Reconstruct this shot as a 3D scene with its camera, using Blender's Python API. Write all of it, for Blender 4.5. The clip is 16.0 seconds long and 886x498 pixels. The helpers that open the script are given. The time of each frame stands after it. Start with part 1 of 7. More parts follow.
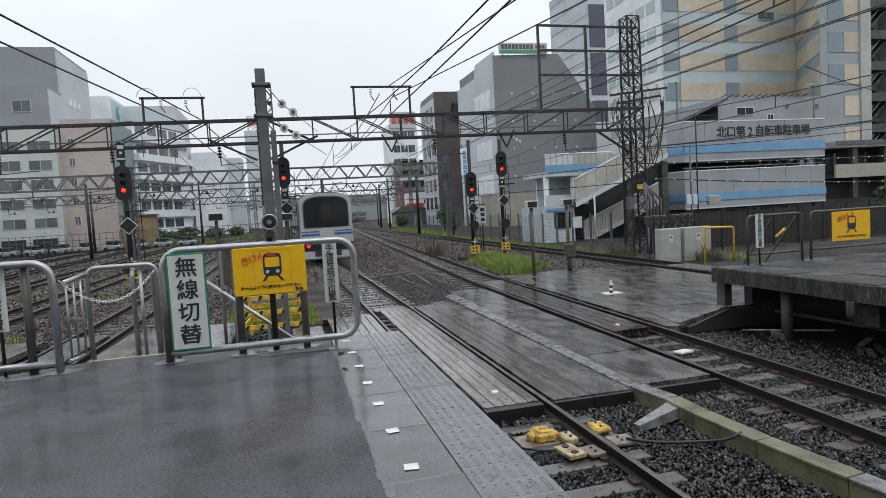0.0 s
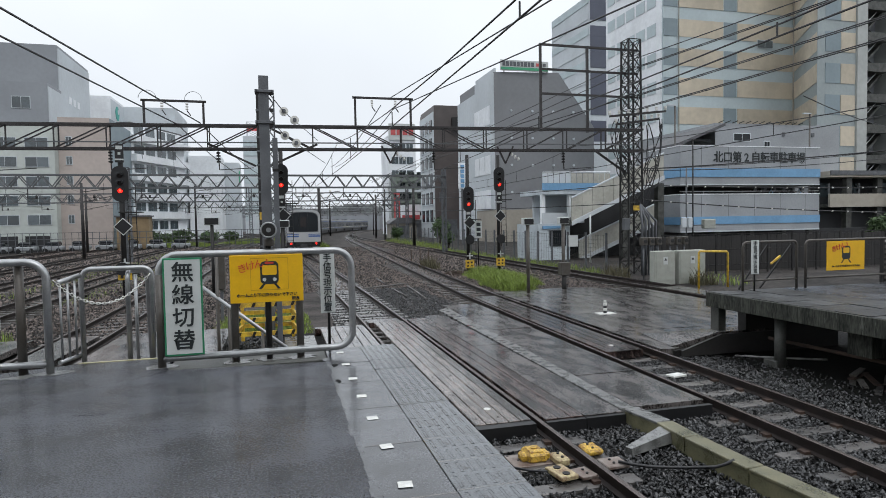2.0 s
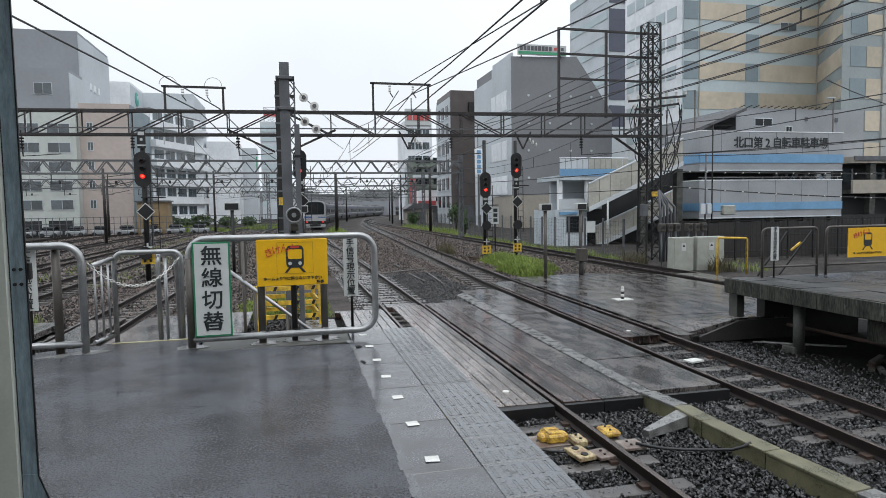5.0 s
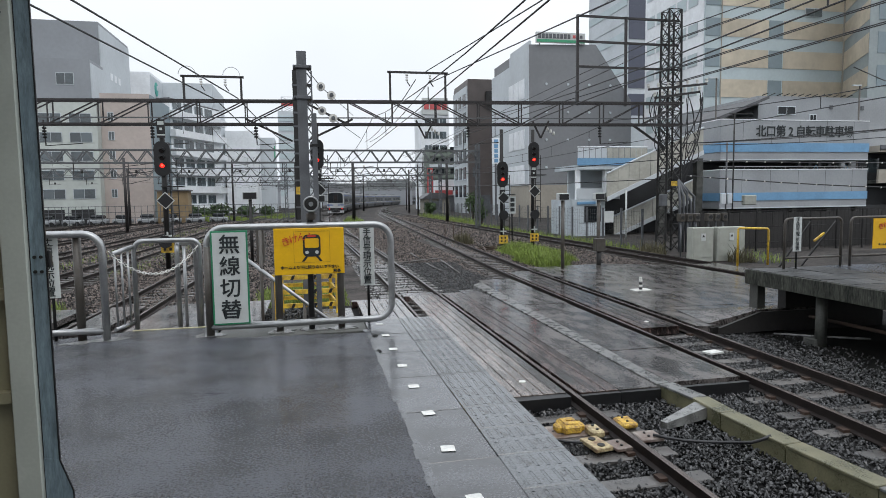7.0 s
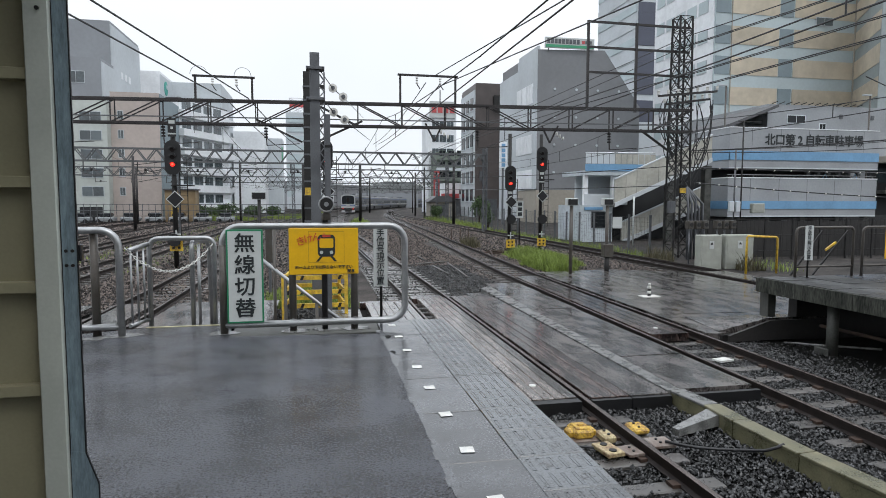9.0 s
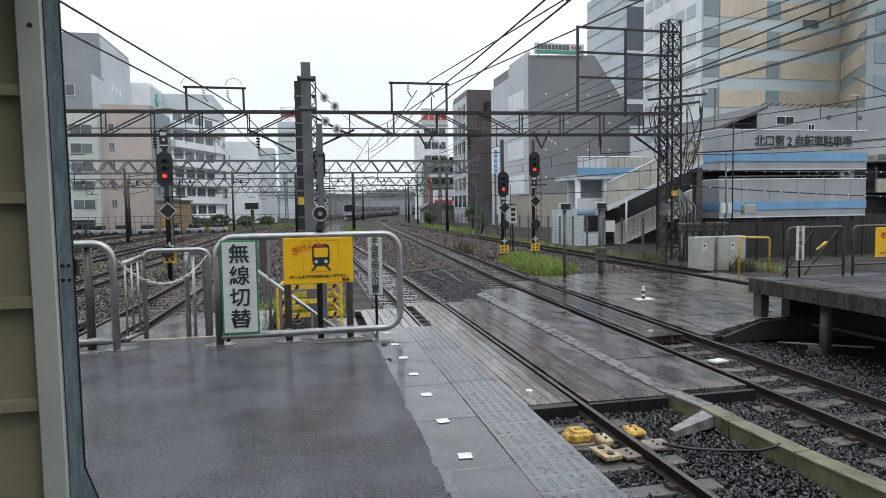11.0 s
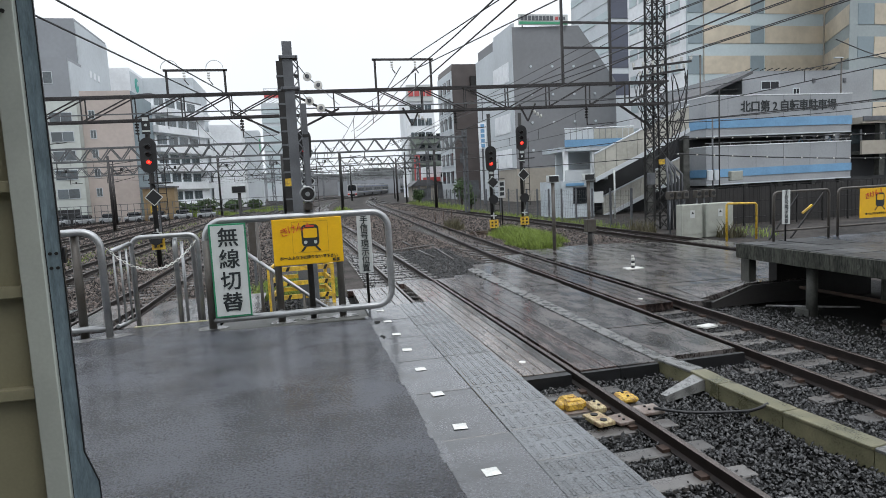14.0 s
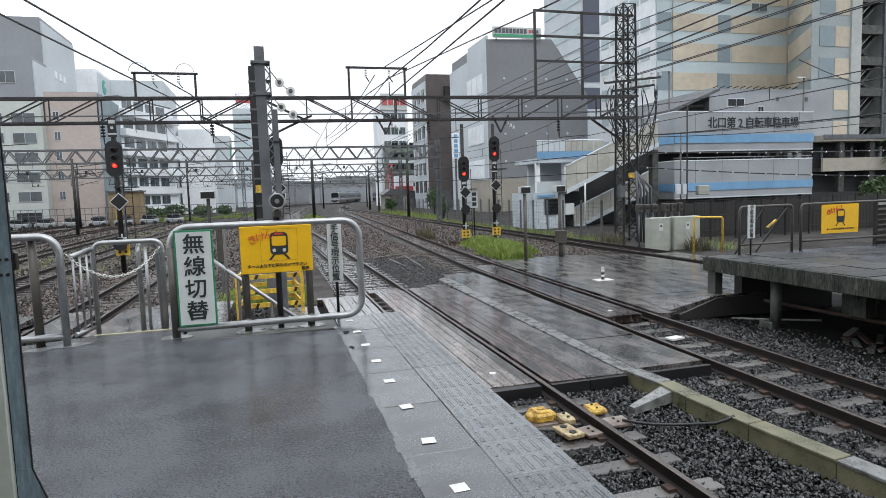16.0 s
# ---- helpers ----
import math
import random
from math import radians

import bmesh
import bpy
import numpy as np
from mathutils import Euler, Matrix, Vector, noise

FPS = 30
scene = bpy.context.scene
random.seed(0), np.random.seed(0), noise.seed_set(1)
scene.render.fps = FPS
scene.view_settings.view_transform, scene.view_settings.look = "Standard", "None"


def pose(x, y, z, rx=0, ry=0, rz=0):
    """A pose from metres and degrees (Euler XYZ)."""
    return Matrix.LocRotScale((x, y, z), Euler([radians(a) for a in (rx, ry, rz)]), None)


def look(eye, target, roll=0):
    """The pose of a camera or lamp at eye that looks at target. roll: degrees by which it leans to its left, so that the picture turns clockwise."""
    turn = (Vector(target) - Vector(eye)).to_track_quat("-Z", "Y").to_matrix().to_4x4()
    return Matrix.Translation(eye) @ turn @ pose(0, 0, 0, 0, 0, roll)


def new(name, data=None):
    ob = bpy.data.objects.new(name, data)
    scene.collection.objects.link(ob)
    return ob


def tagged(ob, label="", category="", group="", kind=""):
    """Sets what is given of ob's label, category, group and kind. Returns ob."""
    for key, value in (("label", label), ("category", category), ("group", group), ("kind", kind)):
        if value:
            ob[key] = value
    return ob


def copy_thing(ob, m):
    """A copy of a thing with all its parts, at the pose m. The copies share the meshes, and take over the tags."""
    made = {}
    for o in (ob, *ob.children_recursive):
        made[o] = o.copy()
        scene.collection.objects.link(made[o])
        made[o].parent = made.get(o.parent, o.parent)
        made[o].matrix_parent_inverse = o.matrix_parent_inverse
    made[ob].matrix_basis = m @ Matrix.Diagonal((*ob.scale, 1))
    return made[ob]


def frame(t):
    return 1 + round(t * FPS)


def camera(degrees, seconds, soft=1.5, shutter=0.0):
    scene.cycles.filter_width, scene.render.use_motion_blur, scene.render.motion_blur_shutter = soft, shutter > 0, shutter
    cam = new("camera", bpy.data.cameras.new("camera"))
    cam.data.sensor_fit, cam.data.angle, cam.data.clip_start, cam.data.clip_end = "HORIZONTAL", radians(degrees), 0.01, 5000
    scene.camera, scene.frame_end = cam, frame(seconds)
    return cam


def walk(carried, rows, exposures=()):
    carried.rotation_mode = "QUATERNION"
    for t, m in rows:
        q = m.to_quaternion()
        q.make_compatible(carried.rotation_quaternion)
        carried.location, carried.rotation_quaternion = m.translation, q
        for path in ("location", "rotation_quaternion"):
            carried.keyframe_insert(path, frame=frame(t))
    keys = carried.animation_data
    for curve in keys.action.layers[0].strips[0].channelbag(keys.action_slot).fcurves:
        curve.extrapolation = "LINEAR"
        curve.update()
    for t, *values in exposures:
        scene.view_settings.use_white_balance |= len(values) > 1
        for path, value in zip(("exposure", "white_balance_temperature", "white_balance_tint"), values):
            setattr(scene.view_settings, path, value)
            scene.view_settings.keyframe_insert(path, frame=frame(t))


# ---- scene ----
cam = camera(71.3, 16.0, soft=0.6)
PATH = [
    (0, (-2.724, 0.353, 1.565), (-2.228, 2.286, 1.436), -3.3),
    (0.5, (-2.749, 0.316, 1.572), (-2.197, 2.232, 1.419), -2.6),
    (1, (-2.767, 0.312, 1.582), (-2.194, 2.223, 1.436), -2.3),
    (1.5, (-2.786, 0.328, 1.584), (-2.277, 2.258, 1.455), -2.4),
    (2, (-2.775, 0.379, 1.589), (-2.258, 2.309, 1.501), -1.0),
    (2.5, (-2.79, 0.346, 1.588), (-2.302, 2.282, 1.477), -0.9),
    (3, (-2.797, 0.324, 1.592), (-2.332, 2.266, 1.474), -1.2),
    (3.5, (-2.829, 0.321, 1.594), (-2.332, 2.252, 1.442), -1.3),
    (4, (-2.882, 0.313, 1.587), (-2.426, 2.256, 1.469), -2.0),
    (4.2, (-2.891, 0.262, 1.592), (-2.414, 2.201, 1.469), -1.2),
    (6.5, (-2.829, 0.287, 1.582), (-2.385, 2.232, 1.438), -0.5),
    (7, (-2.867, 0.292, 1.585), (-2.454, 2.242, 1.419), -0.8),
    (7.5, (-2.926, 0.282, 1.586), (-2.536, 2.239, 1.451), -0.1),
    (8, (-2.971, 0.296, 1.57), (-2.566, 2.248, 1.416), 0.9),
    (8.2, (-2.975, 0.324, 1.569), (-2.579, 2.277, 1.41), 0.5),
    (10.3, (-2.98, 0.259, 1.581), (-2.568, 2.21, 1.435), -0.4),
    (10.5, (-2.979, 0.263, 1.581), (-2.554, 2.211, 1.422), -0.6),
    (11, (-2.986, 0.274, 1.58), (-2.569, 2.226, 1.446), -0.9),
    (11.5, (-2.973, 0.286, 1.58), (-2.533, 2.233, 1.45), -1.4),
    (12, (-2.975, 0.249, 1.574), (-2.538, 2.196, 1.44), -1.4),
    (12.5, (-2.981, 0.254, 1.58), (-2.522, 2.195, 1.443), -1.1),
    (13, (-2.983, 0.254, 1.577), (-2.515, 2.193, 1.42), -1.5),
    (13.5, (-2.994, 0.257, 1.569), (-2.549, 2.201, 1.413), -1.6),
    (14, (-2.979, 0.247, 1.568), (-2.536, 2.186, 1.359), -2.9),
    (14.5, (-2.967, 0.262, 1.569), (-2.457, 2.181, 1.327), -1.6),
    (15, (-2.972, 0.267, 1.575), (-2.449, 2.182, 1.339), -1.5),
    (15.5, (-2.966, 0.253, 1.578), (-2.461, 2.179, 1.386), -2.0),
    (16, (-2.959, 0.299, 1.571), (-2.426, 2.218, 1.388), -1.9),
]
walk(cam, [(t, look(eye, target, roll)) for t, eye, target, roll in PATH], [(0, 0.12), (1, 0.20), (2, 0.15), (4.2, 0.23), (6.3, 0.24), (8.2, 0.28), (10.3, 0.29), (13.5, 0.27), (14, 0.36), (14.5, 0.57), (15.5, 0.62), (16, 0.52)])

# ---- world, light ----
world = bpy.data.worlds.new("overcast_sky")
scene.world = world
world.use_nodes = True
wn, wl = world.node_tree.nodes, world.node_tree.links
bg = wn["Background"]
sky = wn.new("ShaderNodeTexSky")
sky.sky_type, sky.sun_disc = "NISHITA", False
sky.sun_elevation, sky.sun_rotation = radians(50), radians(200)
sky.dust_density = 4.0
cloud = wn.new("ShaderNodeMixRGB")
cloud.inputs[0].default_value = 0.985
cloud.inputs[2].default_value = (8.95, 9.5, 10.15, 1)
wl.new(sky.outputs[0], cloud.inputs[1])
# an overcast sky is brighter overhead than at the horizon, with faint cloud
wtc, wsep, wnoise = wn.new("ShaderNodeTexCoord"), wn.new("ShaderNodeSeparateXYZ"), wn.new("ShaderNodeTexNoise")
wl.new(wtc.outputs["Generated"], wsep.inputs[0])
wl.new(wtc.outputs["Generated"], wnoise.inputs["Vector"])
wnoise.inputs["Scale"].default_value, wnoise.inputs["Detail"].default_value = 2.2, 4
lift, veil, both = wn.new("ShaderNodeMapRange"), wn.new("ShaderNodeMapRange"), wn.new("ShaderNodeMath")
height2 = wn.new("ShaderNodeMath")
height2.operation = "MULTIPLY"
wl.new(wsep.outputs[2], height2.inputs[0])
wl.new(wsep.outputs[2], height2.inputs[1])
wl.new(height2.outputs[0], lift.inputs[0])
lift.inputs["To Min"].default_value, lift.inputs["To Max"].default_value = 0.76, 1.62
wl.new(wnoise.outputs["Fac"], veil.inputs[0])
veil.inputs["From Min"].default_value, veil.inputs["From Max"].default_value = 0.3, 0.7
veil.inputs["To Min"].default_value, veil.inputs["To Max"].default_value = 0.95, 1.05
both.operation = "MULTIPLY"
wl.new(lift.outputs[0], both.inputs[0])
wl.new(veil.outputs[0], both.inputs[1])
dome = wn.new("ShaderNodeVectorMath")
dome.operation = "SCALE"
wl.new(cloud.outputs[0], dome.inputs[0])
wl.new(both.outputs[0], dome.inputs["Scale"])
wl.new(dome.outputs[0], bg.inputs[0])
bg.inputs[1].default_value = 0.112
sun = new("sun", bpy.data.lights.new("sun", "SUN"))
sun.data.energy, sun.data.angle, sun.data.color = 0.5, radians(25), (1.0, 0.98, 0.95)
sun.matrix_world = look((0, 0, 50), (-12, 28, 0))

# ---- materials ----


def mat(name, color, rough=0.6, metal=0.0, var=0.25, scale=3.0, fine=60.0, bump=0.15, wet=0.0, island=0.0, spec=0.5, coord="Object", dirt=None, coat=0.0, grain=0.5, stretch=None, stain=0.0, stain_scale=6.0, stain_color=(0.012, 0.011, 0.010)):
    """A procedural surface: base colour varied at two scales, fine relief, and wet patches that are smoother."""
    m = bpy.data.materials.new(name)
    m.use_nodes = True
    n, l = m.node_tree.nodes, m.node_tree.links
    b = n["Principled BSDF"]
    tc = n.new("ShaderNodeTexCoord")
    big, small = n.new("ShaderNodeTexNoise"), n.new("ShaderNodeTexNoise")
    big.inputs["Scale"].default_value, big.inputs["Detail"].default_value = scale, 6
    small.inputs["Scale"].default_value, small.inputs["Detail"].default_value = fine, 3
    out = tc.outputs[coord]
    if stretch:
        mp = n.new("ShaderNodeMapping")
        mp.inputs["Scale"].default_value = stretch
        l.new(out, mp.inputs["Vector"])
        out = mp.outputs[0]
    for k in (big, small):
        l.new(out, k.inputs["Vector"])
    ramp = n.new("ShaderNodeValToRGB")
    c = Vector(color)
    d = Vector(dirt) if dirt else c * (1 - var)
    e = c * (1 + var * 0.6)
    ramp.color_ramp.elements[0].position, ramp.color_ramp.elements[1].position = 0.3, 0.72
    ramp.color_ramp.elements[0].color = (*d, 1)
    ramp.color_ramp.elements[1].color = (*e, 1)
    add = n.new("ShaderNodeMath")
    add.operation = "MULTIPLY_ADD"
    l.new(small.outputs["Fac"], add.inputs[0])
    add.inputs[1].default_value = grain
    add.inputs[2].default_value = -grain / 2
    tot = n.new("ShaderNodeMath")
    l.new(add.outputs[0], tot.inputs[0])
    l.new(big.outputs["Fac"], tot.inputs[1])
    src = tot
    if island:
        geo = n.new("ShaderNodeNewGeometry") if island > 0 else n.new("ShaderNodeObjectInfo")
        k = n.new("ShaderNodeMath")
        k.operation = "MULTIPLY_ADD"
        l.new(geo.outputs["Random Per Island" if island > 0 else "Random"], k.inputs[0])
        k.inputs[1].default_value = abs(island)
        k.inputs[2].default_value = -abs(island) / 2
        src = n.new("ShaderNodeMath")
        l.new(tot.outputs[0], src.inputs[0])
        l.new(k.outputs[0], src.inputs[1])
    l.new(src.outputs[0], ramp.inputs[0])
    colour = ramp.outputs[0]
    if stain:
        # worn dark patches with ragged edges; stain is the share of the surface
        sn, st2, mx = n.new("ShaderNodeTexNoise"), n.new("ShaderNodeMapRange"), n.new("ShaderNodeMixRGB")
        sn.inputs["Scale"].default_value, sn.inputs["Detail"].default_value, sn.inputs["Roughness"].default_value = stain_scale, 9, 0.72
        l.new(out, sn.inputs["Vector"])
        l.new(sn.outputs["Fac"], st2.inputs[0])
        edge0 = 0.68 - stain
        st2.inputs["From Min"].default_value, st2.inputs["From Max"].default_value = edge0, edge0 + 0.045
        st2.inputs["To Max"].default_value = 0.88
        l.new(st2.outputs[0], mx.inputs[0])
        l.new(colour, mx.inputs[1])
        mx.inputs[2].default_value = (*stain_color, 1)
        colour = mx.outputs[0]
    l.new(colour, b.inputs["Base Color"])
    b.inputs["Metallic"].default_value = metal
    b.inputs["Coat Weight"].default_value, b.inputs["Coat Roughness"].default_value, b.inputs["Coat IOR"].default_value = coat, 0.12, 1.33
    b.inputs["Specular IOR Level"].default_value = spec
    if wet:
        r = n.new("ShaderNodeMapRange")
        r.inputs["From Min"].default_value, r.inputs["From Max"].default_value = 0.35, 0.65
        r.inputs["To Min"].default_value, r.inputs["To Max"].default_value = max(0.05, rough - wet), rough
        l.new(tot.outputs[0], r.inputs[0])
        l.new(r.outputs[0], b.inputs["Roughness"])
    else:
        b.inputs["Roughness"].default_value = rough
    if bump:
        bp = n.new("ShaderNodeBump")
        bp.inputs["Strength"].default_value, bp.inputs["Distance"].default_value = bump, 0.02
        l.new(tot.outputs[0], bp.inputs["Height"])
        l.new(bp.outputs[0], b.inputs["Normal"])
    return m


def glow(name, color, strength):
    m = bpy.data.materials.new(name)
    m.use_nodes = True
    b = m.node_tree.nodes["Principled BSDF"]
    b.inputs["Base Color"].default_value = (*color, 1)
    b.inputs["Emission Color"].default_value = (*color, 1)
    b.inputs["Emission Strength"].default_value = strength
    return m


ASPHALT = mat("wet_asphalt", (0.044, 0.047, 0.058), 0.42, var=0.75, scale=1.7, fine=62, bump=0.75, wet=0.30, coat=0.2, grain=1.4)
SLAB = mat("wet_concrete_slab", (0.068, 0.072, 0.080), 0.30, var=0.65, scale=2.6, fine=70, bump=0.10, wet=0.24, island=-0.2, coat=0.62, grain=1.0, stain=0.085, stain_scale=3.2)
PLATE = mat("wet_steel_plate", (0.090, 0.097, 0.105), 0.24, var=0.5, scale=3, fine=70, bump=0.08, wet=0.2, island=-0.2, coat=0.6, grain=0.9, stain=0.085, stain_scale=4.2)
DECK = mat("wet_rubber_deck", (0.095, 0.084, 0.080), 0.44, var=0.95, scale=1.7, fine=26, bump=0.32, wet=0.36, coat=0.85, grain=0.85, stretch=(1.8, 0.7, 1.0), stain=0.155, stain_scale=1.9)
GREYPLANK = mat("wet_weathered_timber", (0.122, 0.102, 0.092), 0.30, var=0.8, scale=5, fine=45, bump=0.2, wet=0.26, island=-0.3, coat=0.9, grain=0.8, stretch=(2.0, 0.35, 1.0))
PLANK = mat("wet_timber", (0.066, 0.043, 0.038), 0.32, var=0.9, scale=5, fine=45, bump=0.2, wet=0.28, island=-0.3, coat=0.75, grain=0.8, stretch=(2.0, 0.35, 1.0))
PATCH = mat("patched_concrete", (0.16, 0.16, 0.155), 0.4, coat=0.5, var=0.45, scale=6, fine=70, bump=0.2, wet=0.2)
WHITE_TILE = mat("white_marker", (0.66, 0.66, 0.63), 0.45, var=0.25, scale=9)
BALLAST = mat("ballast_bed", (0.010, 0.0098, 0.0098), 0.8, var=0.7, scale=5, fine=45, bump=1.0, spec=0.2)
STONE = mat("ballast_stone", (0.040, 0.040, 0.041), 0.36, var=0.9, scale=9, fine=60, bump=0.3, island=1.0, wet=0.3, spec=0.5)
FARSTONE = mat("brown_ballast_stone", (0.122, 0.099, 0.088), 0.55, var=0.9, scale=5, fine=40, bump=0.3, island=1.0, spec=0.3)
FARBED = mat("far_ballast", (0.052, 0.044, 0.040), 0.8, var=0.75, scale=1.2, fine=14, bump=1.0, spec=0.25)
EARTH = mat("yard_ground", (0.040, 0.035, 0.032), 0.85, var=0.8, scale=0.5, fine=7, grain=1.0, bump=1.0, spec=0.25)
SLEEPER = mat("wet_concrete_sleeper", (0.095, 0.088, 0.083), 0.5, var=0.45, scale=4, fine=60, bump=0.25, wet=0.3, island=-0.4, coat=0.5)
RAILSIDE = mat("rusty_rail", (0.020, 0.013, 0.011), 0.6, 0.3, var=0.4, scale=6, fine=90, bump=0.2)
RAILTOP = mat("worn_rail_head", (0.15, 0.125, 0.115), 0.26, 0.75, var=0.3, scale=3, fine=80, bump=0.05)
CONCRETE = mat("weathered_concrete", (0.072, 0.072, 0.066), 0.62, var=0.6, scale=2.2, fine=40, bump=0.3, wet=0.2, dirt=(0.022, 0.024, 0.02))
TROUGH = mat("mossy_trough", (0.165, 0.152, 0.092), 0.4, coat=0.5, var=0.4, scale=3, fine=60, bump=0.25, wet=0.15, dirt=(0.075, 0.075, 0.042))
GALV = mat("wet_galvanised_pipe", (0.36, 0.365, 0.37), 0.32, 0.75, var=0.2, scale=8, fine=90, bump=0.05)
POSTGREY = mat("grey_painted_post", (0.064, 0.060, 0.054), 0.4, 0.1, var=0.4, scale=5, fine=60, bump=0.1, dirt=(0.055, 0.045, 0.036))
MOSS = mat("mossy_dark_concrete", (0.042, 0.043, 0.036), 0.7, var=0.9, scale=2.6, fine=24, bump=0.4, dirt=(0.010, 0.012, 0.009), spec=0.25, grain=0.9, stretch=(1.6, 1.6, 0.35), stain=0.10, stain_scale=3.4, stain_color=(0.105, 0.11, 0.095))
PAVER = mat("worn_platform_paver", (0.040, 0.041, 0.042), 0.62, var=0.75, scale=3.0, fine=40, bump=0.3, wet=0.22, island=-0.4)
# damp soil, its colour lowered further to carry the shade under the platform
SOIL = mat("damp_soil_painted_shade", (0.006, 0.006, 0.005), 0.9, var=0.6, scale=2, fine=20, bump=0.6, spec=0.2)
WORNYEL = mat("worn_yellow_cover", (0.58, 0.38, 0.05), 0.5, var=0.6, scale=7, fine=55, bump=0.2, dirt=(0.16, 0.07, 0.03), grain=0.9)
PALEYEL = mat("pale_worn_cover", (0.42, 0.36, 0.20), 0.45, var=0.5, scale=8, fine=50, bump=0.2, dirt=(0.17, 0.09, 0.05), grain=0.8)
RUSTPALE = mat("pale_rust_stained_plate", (0.21, 0.185, 0.165), 0.5, var=0.5, scale=8, fine=50, bump=0.2, dirt=(0.10, 0.055, 0.04), wet=0.2)
STEELGREY = mat("grey_painted_steel", (0.11, 0.115, 0.125), 0.5, 0.15, var=0.3, scale=2, fine=30, bump=0.1)
DARKSTEEL = mat("dark_weathered_steel", (0.020, 0.019, 0.0185), 0.55, 0.25, var=0.45, scale=3, fine=40, bump=0.15)
TRUSS = mat("gantry_steel", (0.040, 0.036, 0.036), 0.5, 0.3, var=0.4, scale=1.5, fine=25, bump=0.1)
FARTRUSS = mat("galvanised_gantry", (0.115, 0.12, 0.125), 0.55, 0.2, var=0.3, scale=1.0, fine=20, bump=0.0)
RUSTY = mat("rusty_steel", (0.060, 0.036, 0.026), 0.7, 0.2, var=0.5, scale=4, fine=50, bump=0.2)
BLACK = mat("black_paint", (0.012, 0.012, 0.013), 0.4, var=0.2)
WIRE = mat("black_cable", (0.018, 0.018, 0.02), 0.5, var=0.2)
YELLOW = mat("yellow_sign_face", (0.72, 0.41, 0.008), 0.35, var=0.08, scale=6, fine=40, bump=0.0)
YPAINT = mat("yellow_paint", (0.66, 0.44, 0.03), 0.45, var=0.35, scale=9, fine=70, bump=0.1, dirt=(0.30, 0.18, 0.04))
RED = mat("red_letters", (0.55, 0.05, 0.03), 0.5, var=0.3)
WHITE = mat("white_sign_face", (0.50, 0.52, 0.51), 0.35, var=0.06, scale=5, bump=0.0)
GREEN = mat("green_border", (0.02, 0.19, 0.09), 0.4, var=0.1, bump=0.0)
INK = mat("dark_ink", (0.015, 0.02, 0.022), 0.5, var=0.1, bump=0.0)
LAMP_RED = glow("red_aspect", (1.0, 0.02, 0.012), 1.1)
LAMP_CORE = glow("orange_red_core", (1.0, 0.10, 0.05), 1.9)
LENS_DARK = mat("dark_lens", (0.02, 0.015, 0.015), 0.1, var=0.1, bump=0)
GLASS = mat("dark_glass", (0.018, 0.021, 0.024), 0.1, var=0.2, scale=1, bump=0.0, spec=0.25)
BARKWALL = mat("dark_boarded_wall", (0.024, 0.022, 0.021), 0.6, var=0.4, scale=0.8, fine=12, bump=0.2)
WINGLASS = mat("window_glass", (0.085, 0.105, 0.115), 0.12, var=0.4, scale=0.6, fine=4, bump=0.0, spec=0.8, island=-0.5)
CERAMIC = mat("white_insulator", (0.70, 0.69, 0.65), 0.25, var=0.15, bump=0)
GRASS = mat("wet_grass", (0.20, 0.27, 0.05), 0.6, var=0.5, scale=3, fine=20, bump=0, island=0.5)
WEED = mat("dry_weed", (0.095, 0.085, 0.045), 0.7, var=0.4, scale=3, bump=0, island=0.5)
LEAF = mat("leaf_clumps", (0.055, 0.095, 0.032), 0.6, var=0.5, scale=2, bump=0, island=0.6)
CABINET = mat("pale_green_cabinet", (0.34, 0.35, 0.31), 0.45, var=0.15, scale=3, bump=0.05)
# recessed panel: cream darkened in colour for the shade it lies in
CREAM = mat("shaded_cream_panel", (0.31, 0.285, 0.185), 0.45, var=0.1, scale=3, fine=60, bump=0.05)
CREAMFRAME = mat("cream_frame", (0.47, 0.495, 0.44), 0.4, var=0.1, scale=3, fine=60, bump=0.05)
BLUEZINC = mat("blue_grey_zinc_edge", (0.235, 0.31, 0.35), 0.4, 0.3, var=0.35, scale=14, fine=90, bump=0.1, stretch=(3.0, 3.0, 0.5))
# buildings: drizzle haze is put into the lighter white, light grey and slate walls
W_WHITE = mat("white_wall", (0.78, 0.80, 0.82), 0.7, var=0.12, scale=0.25, fine=2, bump=0.05)
W_PALE = mat("pale_green_grey_wall", (0.50, 0.53, 0.50), 0.7, var=0.12, scale=0.25, fine=2, bump=0.05)
W_PINK = mat("faded_pink_wall", (0.47, 0.405, 0.37), 0.75, var=0.12, scale=0.25, fine=2, bump=0.05)
W_GREY = mat("grey_wall", (0.215, 0.22, 0.23), 0.7, var=0.10, scale=0.2, fine=2, bump=0.05)
W_HAZESLATE = mat("haze_pale_slate_wall", (0.265, 0.28, 0.30), 0.6, var=0.10, scale=0.2, fine=2, bump=0.05)
W_LTGREY = mat("light_grey_wall", (0.53, 0.565, 0.59), 0.7, var=0.1, scale=0.2, fine=2, bump=0.05)
W_BROWN = mat("dark_brown_tile_wall", (0.085, 0.070, 0.066), 0.45, var=0.2, scale=0.6, fine=12, bump=0.1)
W_BEIGE = mat("beige_base_wall", (0.36, 0.33, 0.28), 0.75, var=0.15, scale=0.3, fine=3, bump=0.05)
W_TAN = mat("stained_tan_panel", (0.54, 0.475, 0.375), 0.75, var=0.2, scale=0.22, fine=1.5, bump=0.05, island=-0.15)
